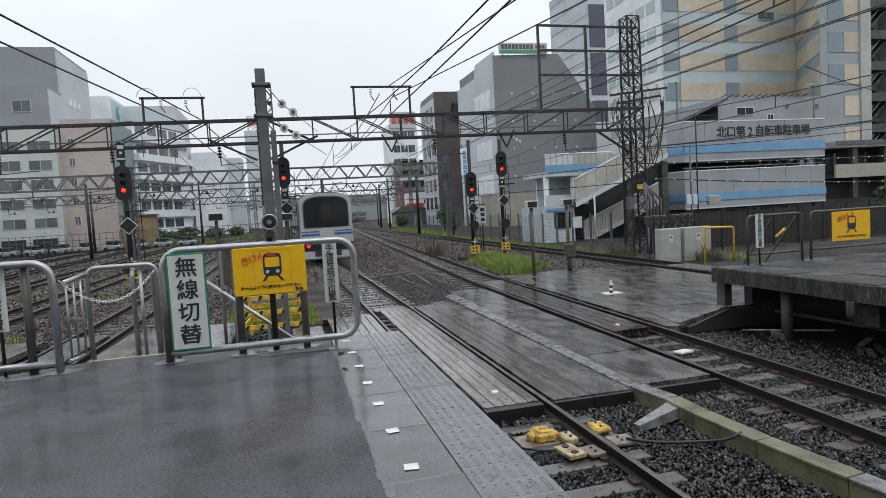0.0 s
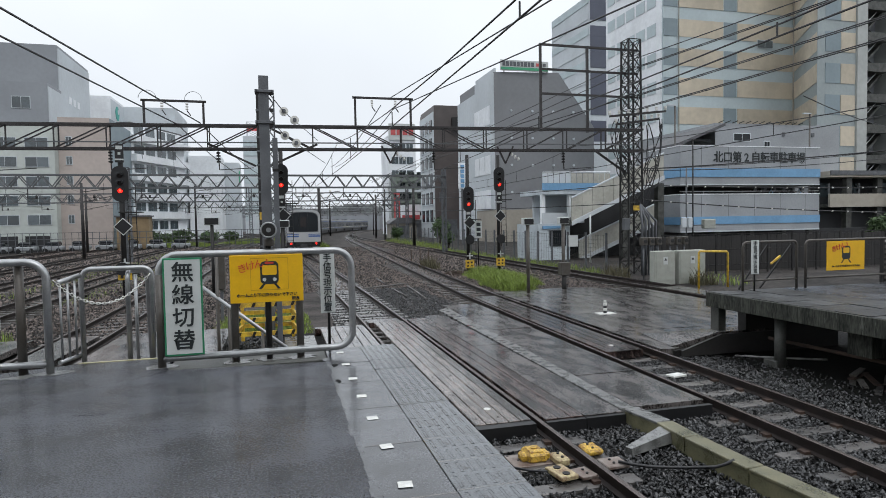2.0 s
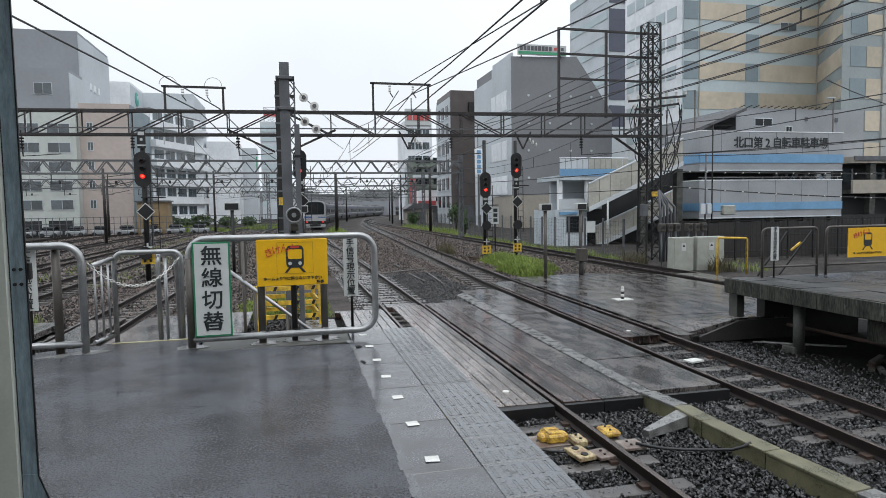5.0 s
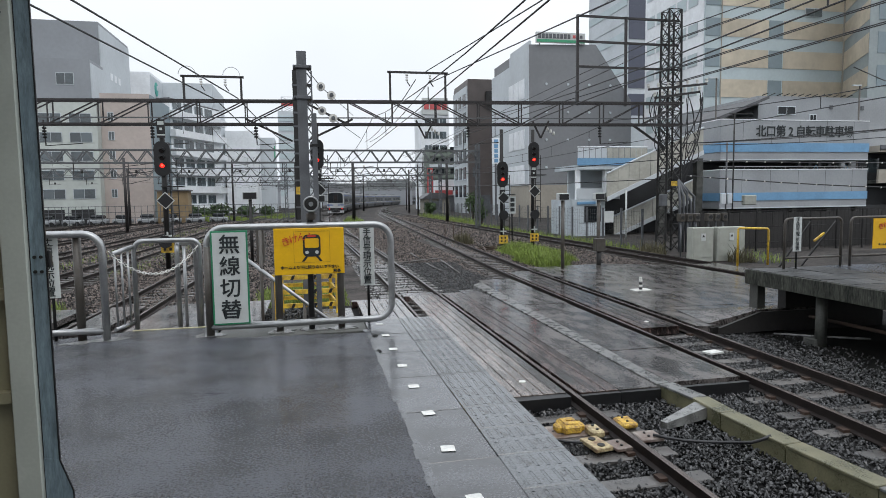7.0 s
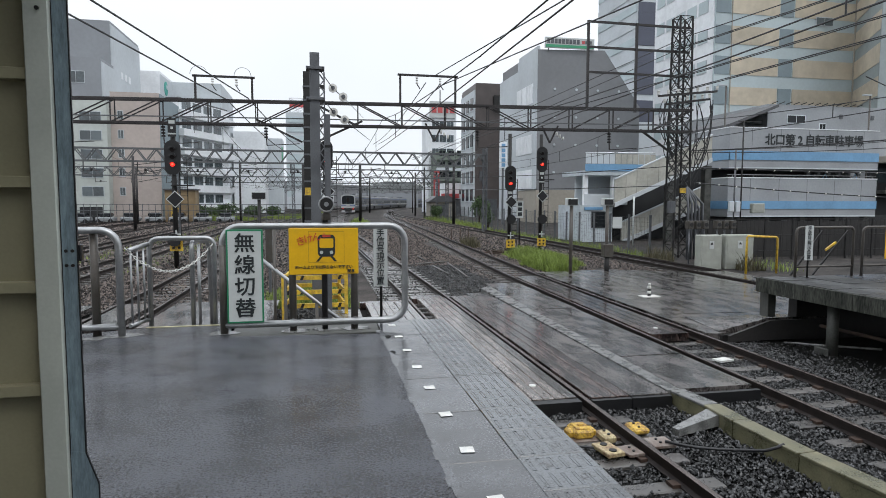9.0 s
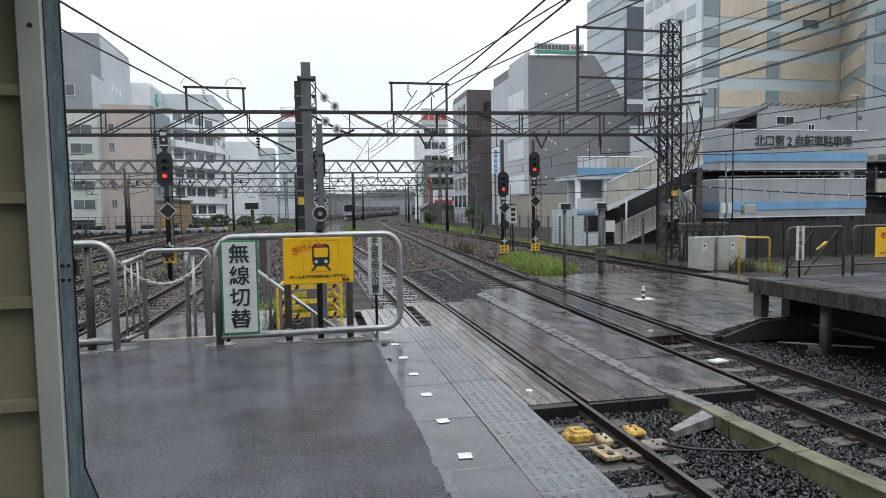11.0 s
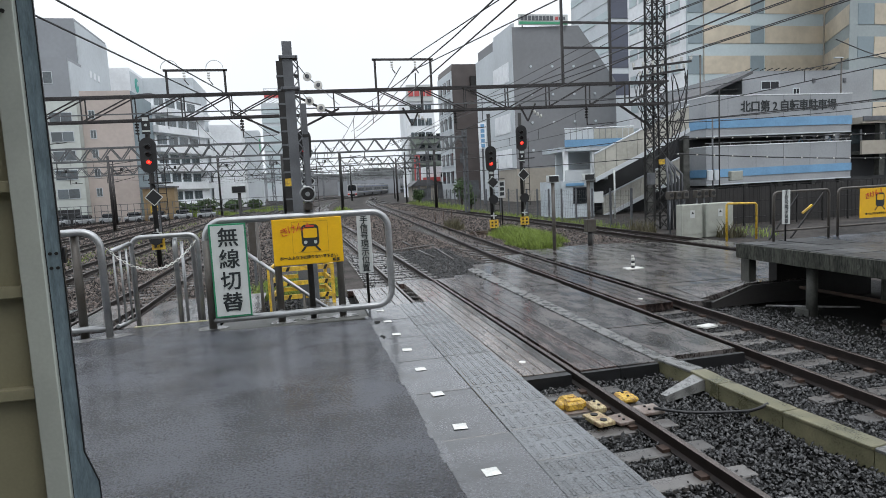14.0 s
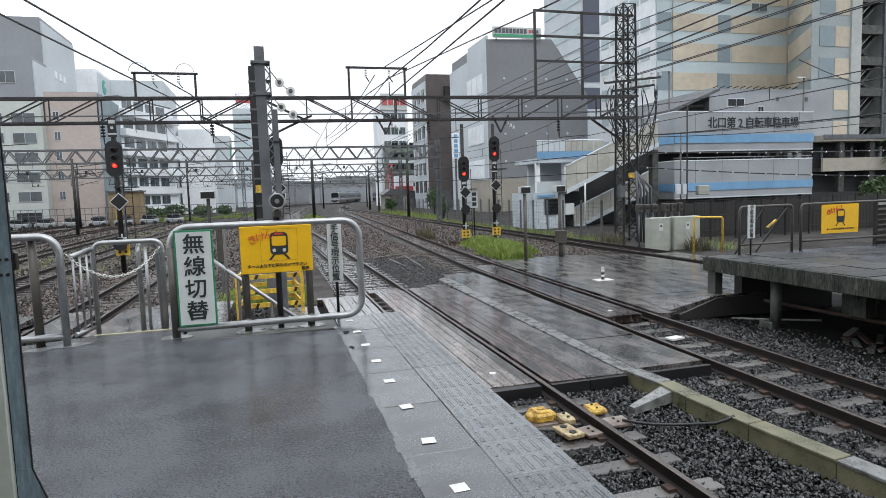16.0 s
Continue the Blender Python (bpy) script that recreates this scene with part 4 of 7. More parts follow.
for z in (1.26, 1.33):
    for x in (-4.158, -4.130):
        part("bolt", disc(bmesh.new(), (x, SY - 0.004, z), 0.008, 0.008, "y", 8), DARKSTEEL, wp)
part("latch", bx(-4.108, -4.092, SY, SY + 0.03, 1.28, 1.36, 0.004), BLACK, wp)
for z in (2.45, 2.75):
    part("bolt", disc(bmesh.new(), (-4.225, SY - 0.033, z), 0.010, 0.008, "y", 8), DARKSTEEL, wp)

# ---- track-side equipment near the platform ----
db = thing("track_device", "yellow painted junction box on the sleepers", "track equipment")
part("body", bx(-0.03, 0.21, 6.93, 7.22, -1.24, -1.13, 0.025), WORNYEL, db)
part("body", bx(-0.09, 0.27, 7.00, 7.15, -1.24, -1.15, 0.02), WORNYEL, db)
part("lid", bx(0.0, 0.18, 6.97, 7.18, -1.132, -1.112, 0.010), WORNYEL, db)
part("lid_handle", bx(0.05, 0.13, 7.06, 7.09, -1.112, -1.098, 0.004), WORNYEL, db)
part("base_plate", bx(-0.22, 0.36, 6.88, 7.26, -1.262, -1.235, 0.004), RUSTPALE, db)
d2 = thing("track_device", "small yellow bolted block beside the rail", "track equipment")
part("body", bx(0.25, 0.41, 6.75, 7.0, -1.24, -1.15, 0.02), PALEYEL, d2)
for k in (6.81, 6.93):
    part("bolt", disc(bmesh.new(), (0.33, k, -1.142), 0.018, 0.016, "z", 8), DARKSTEEL, d2)
d3 = thing("track_device", "pale steel bolted plate between the rails", "track equipment")
part("plate", box(bmesh.new(), -0.11, 0.11, -0.17, 0.17, 0, 0.05, pose(0.17, 6.50, -1.215, 0, 0, 8), 0.008), PALEYEL, d3)
for k in (-0.09, 0.09):
    part("bolt", disc(bmesh.new(), (0.17 - k * 0.14, 6.50 + k, -1.160), 0.042, 0.012, "z", 14), DARKSTEEL, d3)
d4 = thing("track_device", "rusty bolted plate against the rail foot", "track equipment")
part("plate", box(bmesh.new(), -0.1, 0.1, -0.13, 0.13, 0, 0.035, pose(0.41, 6.44, -1.22, 0, 0, 8), 0.005), RUSTPALE, d4)
for k in (6.39, 6.49):
    part("bolt", disc(bmesh.new(), (0.42, k, -1.178), 0.016, 0.016, "z", 8), DARKSTEEL, d4)
d5 = thing("track_device", "yellow cover outside the rail", "track equipment")
part("body", bx(0.72, 0.94, 6.93, 7.2, -1.24, -1.165, 0.025), WORNYEL, d5)
for k in (7.0, 7.13):
    part("bolt", disc(bmesh.new(), (0.82, k, -1.158), 0.016, 0.016, "z", 8), DARKSTEEL, d5)
d6 = thing("track_device", "pale plate outside the rail", "track equipment")
part("plate", bx(0.74, 1.02, 6.50, 6.76, -1.24, -1.195, 0.01), RUSTPALE, d6)
for k in (6.58, 6.68):
    part("bolt", disc(bmesh.new(), (0.86, k, -1.188), 0.016, 0.016, "z", 8), DARKSTEEL, d6)
d7 = thing("track_device", "white marked plate between the far rails", "track equipment")
part("plate", box(bmesh.new(), -0.15, 0.15, -0.1, 0.1, 0, 0.03, pose(4.03, 9.85, -1.235, 0, 0, 12)), WHITE_TILE, d7)
d8 = thing("track_device", "yellow painted bracket in the ballast", "track equipment")
part("body", bx(3.40, 3.70, 5.32, 5.50, -1.30, -1.235, 0.01), WORNYEL, d8)
part("upright", bx(3.54, 3.59, 5.39, 5.43, -1.236, -1.19, 0.006), RUSTY, d8)
tr = thing("cable_trough", "mossy wet concrete cable trough in the ballast", "cable trough")
line = [(1.93, 7.95), (2.02, 7.30), (2.0, 6.72), (2.04, 5.72), (2.14, 4.72), (2.22, 3.9), (2.3, 2.6), (2.36, 0.5)]
for i, (a, b) in enumerate(zip(line, line[1:])):
    m = Matrix.Translation((a[0], a[1], 0)) @ (Vector((*b, 0)) - Vector((*a, 0))).to_track_quat("Y", "Z").to_matrix().to_4x4()
    ln = (Vector(b) - Vector(a)).length
    part("trough_body", box(bmesh.new(), -0.10, 0.10, 0, ln - 0.01, -1.34, -1.09, m), TROUGH, tr)
    part("cover", box(bmesh.new(), -0.115, 0.115, 0.005, ln - 0.015, -1.09, -1.05, m, 0.008), PATCH if i in (0, 4, 6) else TROUGH, tr)
out = prism(bmesh.new(), [(-0.13, -0.10), (0.13, -0.10), (0.11, 0.04), (-0.11, 0.04)], 0, 0.72)
for v in out.verts:
    if v.co.y > 0.5:
        v.co.x *= 0.42
        v.co.z = v.co.z * 0.6 - 0.04
bmesh.ops.transform(out, matrix=pose(1.93, 7.12, -1.12, -3, 0, 108), verts=out.verts)
part("outlet", out, PATCH, tr, "grey sheet-metal outlet")
cb = tube(bmesh.new(), [(0.9, 6.55, -1.17), (1.02, 6.44, -1.175), (1.18, 6.36, -1.19), (1.38, 6.30, -1.2), (1.56, 6.24, -1.2), (1.70, 6.15, -1.18), (1.80, 6.05, -1.15), (1.87, 5.98, -1.10), (1.95, 5.94, -1.045)], 0.018, 8)
solid("ground_cable", cb, WIRE, "black rubber cable lying over the ballast", "cable")
cb = tube(bmesh.new(), [(-0.3, 6.9, -1.22), (-0.1, 6.72, -1.22), (0.05, 6.6, -1.2), (0.15, 6.62, -1.18)], 0.015, 6)
solid("ground_cable", cb, WIRE, "black rubber cable between the sleepers", "cable")

mk = thing("marker_post", "short black and white striped post on a white base plate", "marker post")
part("base_plate", bx(5.86, 6.36, 15.78, 16.12, RZ + 0.021, RZ + 0.04), WHITE_TILE, mk)
for k in range(5):
    part("band", disc(bmesh.new(), (6.1, 15.95, RZ + 0.075 + k * 0.07), 0.05 if k < 4 else 0.04, 0.07, "z", 12), (BLACK, WHITE_TILE)[k % 2] if k < 4 else WHITE_TILE, mk)

GROUND_Z = -1.36
# ---- overhead line: gantries, masts, wires ----
GZ = 5.98


def gy(x):
    return 29.0 - 0.08 * x


g1 = thing("gantry", "dark steel truss gantry spanning all the tracks", "gantry")
for x0, x1, n, lean in ((-34, -3.54, 15, 1), (-3.10, 6.9, 5, -1), (6.9, 14.9, 4, 1)):
    part("truss_beam", truss(bmesh.new(), (x0, gy(x0), GZ), (x1, gy(x1), GZ), 1.02, n, 0.085, 0.05, 0.5, lean=lean), TRUSS, g1)
bm = bmesh.new()
box(bm, -3.52, -3.12, 28.90, 29.3, -1.35, 7.3)
part("column", bm, DARKSTEEL, g1, "dark weathered gantry column")
for k in range(13):
    part("band", bx(-3.54, -3.10, 28.88, 29.32, -0.6 + k * 0.6, -0.52 + k * 0.6), STEELGREY, g1)
part("conduit", bar(bmesh.new(), (-34, gy(-34) - 0.3, 5.22), (14.6, gy(14.6) - 0.3, 5.22), 0.05), FARTRUSS, g1)
# nearer anchor mast with caps, collars and one laced side
am = thing("anchor_mast", "blue-grey steel anchor mast with caps and a laced side", "mast")
MY = 15.8
part("column", bx(-3.12, -2.88, MY, MY + 0.24, -1.35, 4.78, 0.01), STEELGREY, am)
bm = bmesh.new()
for k in range(22):
    z = -1.3 + k * 0.27
    bar(bm, (-2.88, MY + 0.10, z), (-2.775, MY + 0.16, z + 0.135), 0.022)
    bar(bm, (-2.775, MY + 0.16, z + 0.135), (-2.88, MY + 0.10, z + 0.27), 0.022)
bar(bm, (-2.77, MY + 0.16, -1.35), (-2.77, MY + 0.16, 4.7), 0.035)
part("lattice_side", bm, STEELGREY, am)
part("cap", bx(-3.11, -2.88, MY + 0.01, MY + 0.23, 4.78, 5.14, 0.008), STEELGREY, am)
for z in (4.76, 4.03):
    part("collar", bx(-3.20, -2.76, MY - 0.05, MY + 0.28, z - 0.03, z + 0.04, 0.006), STEELGREY, am)
    for x in (-3.16, -2.80):
        part("bolt", disc(bmesh.new(), (x, MY - 0.06, z), 0.014, 0.02, "y", 8), DARKSTEEL, am)
part("clamp", bx(-2.87, -2.78, MY - 0.03, MY + 0.02, 4.28, 4.36), DARKSTEEL, am)
sp_ = thing("steel_post", "plain grey steel post behind the platform fence", "post")
part("pole", bx(-2.815, -2.722, 12.0, 12.09, -1.36, 3.16, 0.008), STEELGREY, sp_)
part("clamp", bx(-2.825, -2.712, 11.99, 12.10, 2.55, 2.60), DARKSTEEL, sp_)
for s, x in ((-1, -5.6), (1, -0.9)):
    part("knee_brace", bar(bmesh.new(), (-3.3 + s * 0.3, 29.1, 4.2), (x, gy(x), 5.2), 0.09), TRUSS, g1)
for ix, iz in ((-2.506, 4.688), (-2.225, 4.457), (-2.494, 4.03), (-2.193, 3.83)):
    ins = part("insulator", disc(bmesh.new(), (ix, 18.0, iz), 0.118, 0.075, "y", 18), CERAMIC, am, "white disc insulator")
    part("hub", disc(bmesh.new(), (ix, 17.95, iz), 0.055, 0.075, "y", 12), STEELGREY, ins)
part("strain_wire", tube(bmesh.new(), [(-2.86, MY + 0.1, 4.72), (-2.506, 18.05, 4.69), (-2.225, 18.1, 4.46), (-0.9, 28.6, 5.3)], 0.012, 5), WIRE, am)
part("strain_wire", tube(bmesh.new(), [(-2.80, MY + 0.1, 4.05), (-2.494, 18.05, 4.03), (-2.193, 18.1, 3.83), (-0.6, 28.6, 4.3)], 0.012, 5), WIRE, am)
part("yellow_plate", bx(-3.50, -3.16, 28.86, 28.88, 1.82, 2.16), YPAINT, g1)


def hoop(x0, x1, z1, y, z0=GZ):
    h = thing("wire_support_frame", "small steel portal with insulators on top of the gantry", "support frame", "gantry support frames")
    bm = bmesh.new()
    for x in (x0, x1):
        bar(bm, (x, y, z0), (x, y, z1), 0.09)
    bar(bm, (x0 - 0.12, y, z1), (x1 + 0.12, y, z1), 0.09)
    part("portal", bm, TRUSS, h)
    for x in (x0 + (x1 - x0) * 0.3, x0 + (x1 - x0) * 0.72):
        bm = bmesh.new()
        for k in range(3):
            disc(bm, (x, y, z1 - 0.12 - k * 0.11), 0.06, 0.06, "z", 10)
        part("insulator", bm, CERAMIC, h)
        part("dropper", bar(bmesh.new(), (x, y, z1 - 0.4), (x + 0.15, y, z1 - 0.62), 0.04), TRUSS, h)
    return h


hoop(0.82, 3.40, 7.32, 28.85)
hoop(-8.15, -5.75, 7.03, 29.5)
for x in (-8.0, -6.15):
    solid("arc_wire", tube(bmesh.new(), arc((x, 29.5, 7.1), 0.36, 0, 180, 10), 0.015, 4), GALV, "thin curved pale wire over the support frame", "wire")
hoop(-20.5, -18.0, 7.0, 30.6)

for x in (2.4, 7.9):
    v = thing("wire_hanger", "V-shaped steel hanger with insulators under the gantry", "hanger", "wire hangers")
    part("arm", bar(bmesh.new(), (x - 0.42, gy(x), 5.15), (x, gy(x), 4.34), 0.07), TRUSS, v)
    part("arm", bar(bmesh.new(), (x + 0.40, gy(x), 5.15), (x, gy(x), 4.34), 0.07), TRUSS, v)
    for k in range(3):
        part("insulator", disc(bmesh.new(), (x + 0.30 + 0.16 * k, gy(x) - 0.1, 4.75 - 0.1 * k), 0.09, 0.07, "x", 10), CERAMIC, v)
for x, z in ((-9.6, 5.15), (-14.0, 5.15), (-5.2, 5.15), (4.4, 5.15), (10.8, 5.15)):
    v = thing("wire_hanger", "short insulator string hanging under the gantry", "hanger", "insulator strings")
    part("drop_bar", bar(bmesh.new(), (x, gy(x), z), (x + 0.05, gy(x), z - 1.1), 0.045), TRUSS, v)
    for k in range(4):
        part("insulator", disc(bmesh.new(), (x + 0.02, gy(x), z - 0.35 - 0.13 * k), 0.085, 0.07, "z", 10), DARKSTEEL, v)
    part("steady_arm", bar(bmesh.new(), (x + 0.05, gy(x), z - 1.1), (x + 1.5, gy(x), z - 1.0), 0.035), TRUSS, v)
bsg = thing("line_notice", "white upright notice board beside the signals", "sign")
part("board", bx(8.12, 8.52, 33.9, 33.93, 0.62, 1.6), WHITE, bsg)
for k in range(3):
    part("bar", bx(8.2, 8.44, 33.885, 33.899, 0.74 + k * 0.28, 0.94 + k * 0.28), INK, bsg)
part("post", tube(bmesh.new(), [(8.32, 33.97, -1.36), (8.32, 33.97, 1.5)], 0.04, 8), DARKSTEEL, bsg)
tw = thing("lattice_tower", "tall dark lattice tower with insulators and hanging cables", "lattice tower")
TX0, TY0 = 15.1, 29.0
part("mast", lattice_mast(bmesh.new(), TX0, TY0, -1.35, 10.75, 0.86, 0.7, 0.09, 0.032, 0.78), DARKSTEEL, tw)
for z in (10.25, 9.05, 7.85):
    part("cross_arm", bar(bmesh.new(), (10.0, 28.9, z), (15.5, 29.0, z), 0.10), TRUSS, tw)
for x in (10.0, 12.55):
    part("upright", bar(bmesh.new(), (x, 28.9, GZ), (x, 28.9, 10.3), 0.11), TRUSS, tw)
for z, w in ((6.75, 1.7), (6.35, 1.3)):
    part("insulator_arm", bar(bmesh.new(), (TX0 - w * 0.9, 28.5, z), (TX0 + w, 28.5, z + 0.35), 0.10), TRUSS, tw)
    for k in range(7):
        u = k / 6
        bm = bmesh.new()
        for j in range(3):
            disc(bm, (TX0 - w * 0.9 + 1.9 * w * u, 28.5, z + 0.35 * u + 0.1 + 0.07 * j), 0.07, 0.05, "z", 8)
        part("insulator", bm, CERAMIC, tw)
for k in range(18):
    sgn = -1 if k % 2 else 1
    x0 = TX0 + sgn * random.uniform(0.5, 1.45)
    z0 = 6.35 + random.uniform(-0.1, 0.45)
    z1 = random.uniform(1.6, 4.6)
    bow = random.uniform(0.0, 0.55)
    pts = [(x0 + (TX0 + 0.3 * sgn - x0) * u ** 1.6 + sgn * bow * math.sin(math.pi * u), 28.42 + 0.02 * (k % 4), z0 + (z1 - z0) * u) for u in (j / 10 for j in range(11))]
    part("hanging_cable", tube(bmesh.new(), pts, random.uniform(0.016, 0.028), 5), WIRE, tw)
for k in range(4):
    a0 = TX0 + (-0.9, 0.75, -0.6, 0.95)[k]
    pts = [(a0 + 0.32 * math.cos(a), 28.4, 4.2 - 0.5 * (k // 2) + 0.55 * math.sin(a)) for a in (2 * math.pi * j / 14 for j in range(14))]
    part("cable_coil", tube(bmesh.new(), pts, 0.024, 5, closed=True), WIRE, tw)
for k in range(5):
    x = TX0 + 0.25 + 0.20 * k
    part("cable_pipe", tube(bmesh.new(), [(x, 28.4, -1.36), (x, 28.4, 1.2 + 0.25 * ((k * 7) % 3)), (TX0 + 0.2, 28.5, 2.3)], 0.065, 8), STEELGREY, tw)
part("yellow_plate", bx(TX0 - 0.2, TX0 + 0.25, 28.48, 28.5, 2.0, 2.25), YPAINT, tw)
part("equipment_box", bx(TX0 - 0.75, TX0 - 0.45, 28.4, 28.7, 1.0, 1.6, 0.02), STEELGREY, tw)
part("knee_brace", bar(bmesh.new(), (12.7, 28.6, 5.1), (TX0 - 0.3, 28.9, 3.9), 0.09), TRUSS, tw)


def far_gantry(y, x0, x1, z, h, n, posts, m):
    g = thing("gantry", "distant galvanised truss gantry over the tracks", "gantry", "distant gantries")
    part("truss_beam", truss(bmesh.new(), (x0, y, z), (x1, y, z), h, n, 0.12, 0.08, 0.6, True), m, g)
    for x in posts:
        part("column", lattice_mast(bmesh.new(), x, y, -1.35, z + 0.6, 0.34, 0.7, 0.08, 0.04), STEELGREY if m is FARTRUSS else m, g)
    for i in range(int((x1 - x0) / 4.1)):
        x = x0 + 2 + i * 4.1
        bm = bmesh.new()
        bar(bm, (x, y - 0.2, z - h), (x, y - 0.2, z - h - 0.9), 0.06)
        bar(bm, (x, y - 0.2, z - h - 0.8), (x + 1.3, y - 0.2, z - h - 0.8), 0.05)
        part("arm", bm, TRUSS, g)
        part("insulator", disc(bmesh.new(), (x + 0.6, y - 0.2, z - h - 0.72), 0.09, 0.25, "z", 8), DARKSTEEL, g)
    return g


far_gantry(56, -40, 12.5, 5.85, 1.05, 34, (-14.5, 12.3), FARTRUSS)
far_gantry(84, -44, 15.0, 5.7, 1.05, 36, (-6.0, 14.6), FARTRUSS)
far_gantry(112, -40, 19.0, 5.7, 1.05, 36, (-4.0, 18.6), FARTRUSS)
far_gantry(142, -36, 26.0, 5.8, 1.05, 36, (-1.0, 25.0), FARTRUSS)
far_gantry(175, -30, 36.0, 5.8, 1.05, 36, (4.0, 35.0), FARTRUSS)
far_gantry(215, -20, 50.0, 6.0, 1.05, 36, (14.0, 46.0), FARTRUSS)


def line_mast(x, y, h, r=0.17, arm=0):
    m = thing("catenary_mast", "weathered concrete line mast beside the tracks", "mast", "line masts")
    part("pole", tube(bmesh.new(), [(x, y, -1.36), (x, y, h)], [r, r * 0.75], 10), TRUSS if r < 0.16 else DARKSTEEL, m)
    for k in range(2):
        part("bracket", bar(bmesh.new(), (x, y, h - 0.8 - k * 0.9), (x + (2.4 if arm >= 0 else -2.4), y, h - 0.5 - k * 0.7), 0.06), TRUSS, m)
    part("insulator", disc(bmesh.new(), (x + (1.3 if arm >= 0 else -1.3), y, h - 0.5), 0.09, 0.25, "z", 8), CERAMIC, m)
    return m


for x, y, h in ((-19.5, 62, 5.6), (-13.6, 92, 7.2), (1.9, 72, 5.8), (12.9, 72, 6.2), (14.2, 100, 7.0), (15.5, 118, 7.0), (17.5, 130, 7.5), (4.2, 104, 6.6), (9.5, 150, 7.0), (19.3, 146, 7.6), (-24.0, 80, 5.4), (-4.6, 78, 6.0)):
    line_mast(x, y, h, 0.15 + 0.05 * ((int(y) % 3) == 0))


def wires(name, lines, r, label):
    w = thing(name, label, "overhead wires")
    for pts in lines:
        part("wire", tube(bmesh.new(), pts, r, 5, caps=False), WIRE, w)
    return w


def sag(a, b, s, n=10):
    a, b = Vector(a), Vector(b)
    return [a.lerp(b, i / n) - Vector((0, 0, s * 4 * (i / n) * (1 - i / n))) for i in range(n + 1)]


def contact(fn, zc=4.05, zm=5.05, drop=True):
    out = []
    for y0, y1 in ((-14, 29), (29, 56), (56, 84), (84, 112), (112, 142), (142, 175), (175, 215)):
        out.append([(fn(y0 + (y1 - y0) * k / 4), y0 + (y1 - y0) * k / 4, zc) for k in range(5)])
        mess = sag((fn(y0), y0, zm + 0.25), (fn(y1), y1, zm + 0.25), 1.05 if y0 < 0 else 0.75)
        out.append(mess)
        for p in mess[1:-1:2]:
            out.append([(fn(p.y), p.y, zc), (fn(p.y), p.y, p.z)])
    return out


wires("contact_line", contact(lambda y: main_line(y)[0].x + 0.15), 0.014, "thin contact and carrier wires above the platform track")
wires("contact_line", contact(line_2), 0.014, "thin contact and carrier wires above the second track")
wires("contact_line", contact(line_3), 0.014, "thin contact and carrier wires above the third track")
for x0 in (-7.35, -11.6, -15.6, -19.8, -24.2):
    wires("contact_line", contact(left_line(x0, 0.8))[13:] if x0 < -8 else contact(left_line(x0, 0.8))[6:], 0.012, "thin contact and carrier wires above a yard track")
# heavy feeders
wires("feeder_wires", [[(19.25, -20.00, 8.27), (15.14, 28.70, 9.75)], [(18.60, -20.00, 8.08), (15.13, 28.70, 9.30)], [(18.76, -20.00, 8.08), (15.29, 28.70, 9.30)], [(16.17, -20.00, 7.09), (15.10, 28.70, 7.87)], [(16.35, -20.00, 7.09), (15.28, 28.70, 7.87)], [(15.85, -20.00, 6.47), (15.08, 28.70, 7.15)], [(16.05, -20.00, 6.47), (15.28, 28.70, 7.15)], [(15.14, 28.70, 9.75), (13.73, 48.06, 9.05), (9.68, 84.00, 7.10)], [(15.13, 28.70, 9.30), (14.09, 45.14, 8.60), (9.84, 84.00, 7.10)], [(15.10, 28.70, 7.87), (12.03, 34.89, 7.17), (8.92, 84.00, 7.10)], sag((15.34, -20, 4.3), (15.34, 28.5, 4.12), 0.8, 16), [(6, -20, 5.25), (2.49, 28.85, 7.38)], [(9.46, -20, 5.2), (2.59, 28.85, 6.84)], sag((2.0, 28.85, 7.0), (2.0, 56, 6.6), 0.4), sag((2.7, 28.85, 7.0), (2.4, 56, 6.6), 0.4)], 0.022, "heavy black feeder wires along the line")
wires("feeder_wires", [[(-13.48, -20, 6.13), (-5.94, 29.5, 6.13)], [(-14.5, -20, 6.03), (-6.84, 29.5, 6.03)], sag((-5.94, 29.5, 6.13), (-3.5, 56, 5.6), 0.3), sag((-6.84, 29.5, 6.03), (-5, 56, 5.5), 0.3)], 0.026, "black feeder wires over the yard tracks")
wires("service_cables", [sag((15.4, 28.5, 4.12), (38.0, 30.0, 6.0), 0.25), sag((15.4, 28.5, 4.05), (38.0, 30.0, 5.5), 0.3), sag((-2, 62, 3.0), (15.2, 28.5, 2.4), 0.3), sag((2, 66, 4.2), (15.2, 28.5, 3.4), 0.4), sag((17, 20.0, 6.2), (50, 40, 8.8), 0.6)], 0.022, "black service cables strung from the tower to the road side")
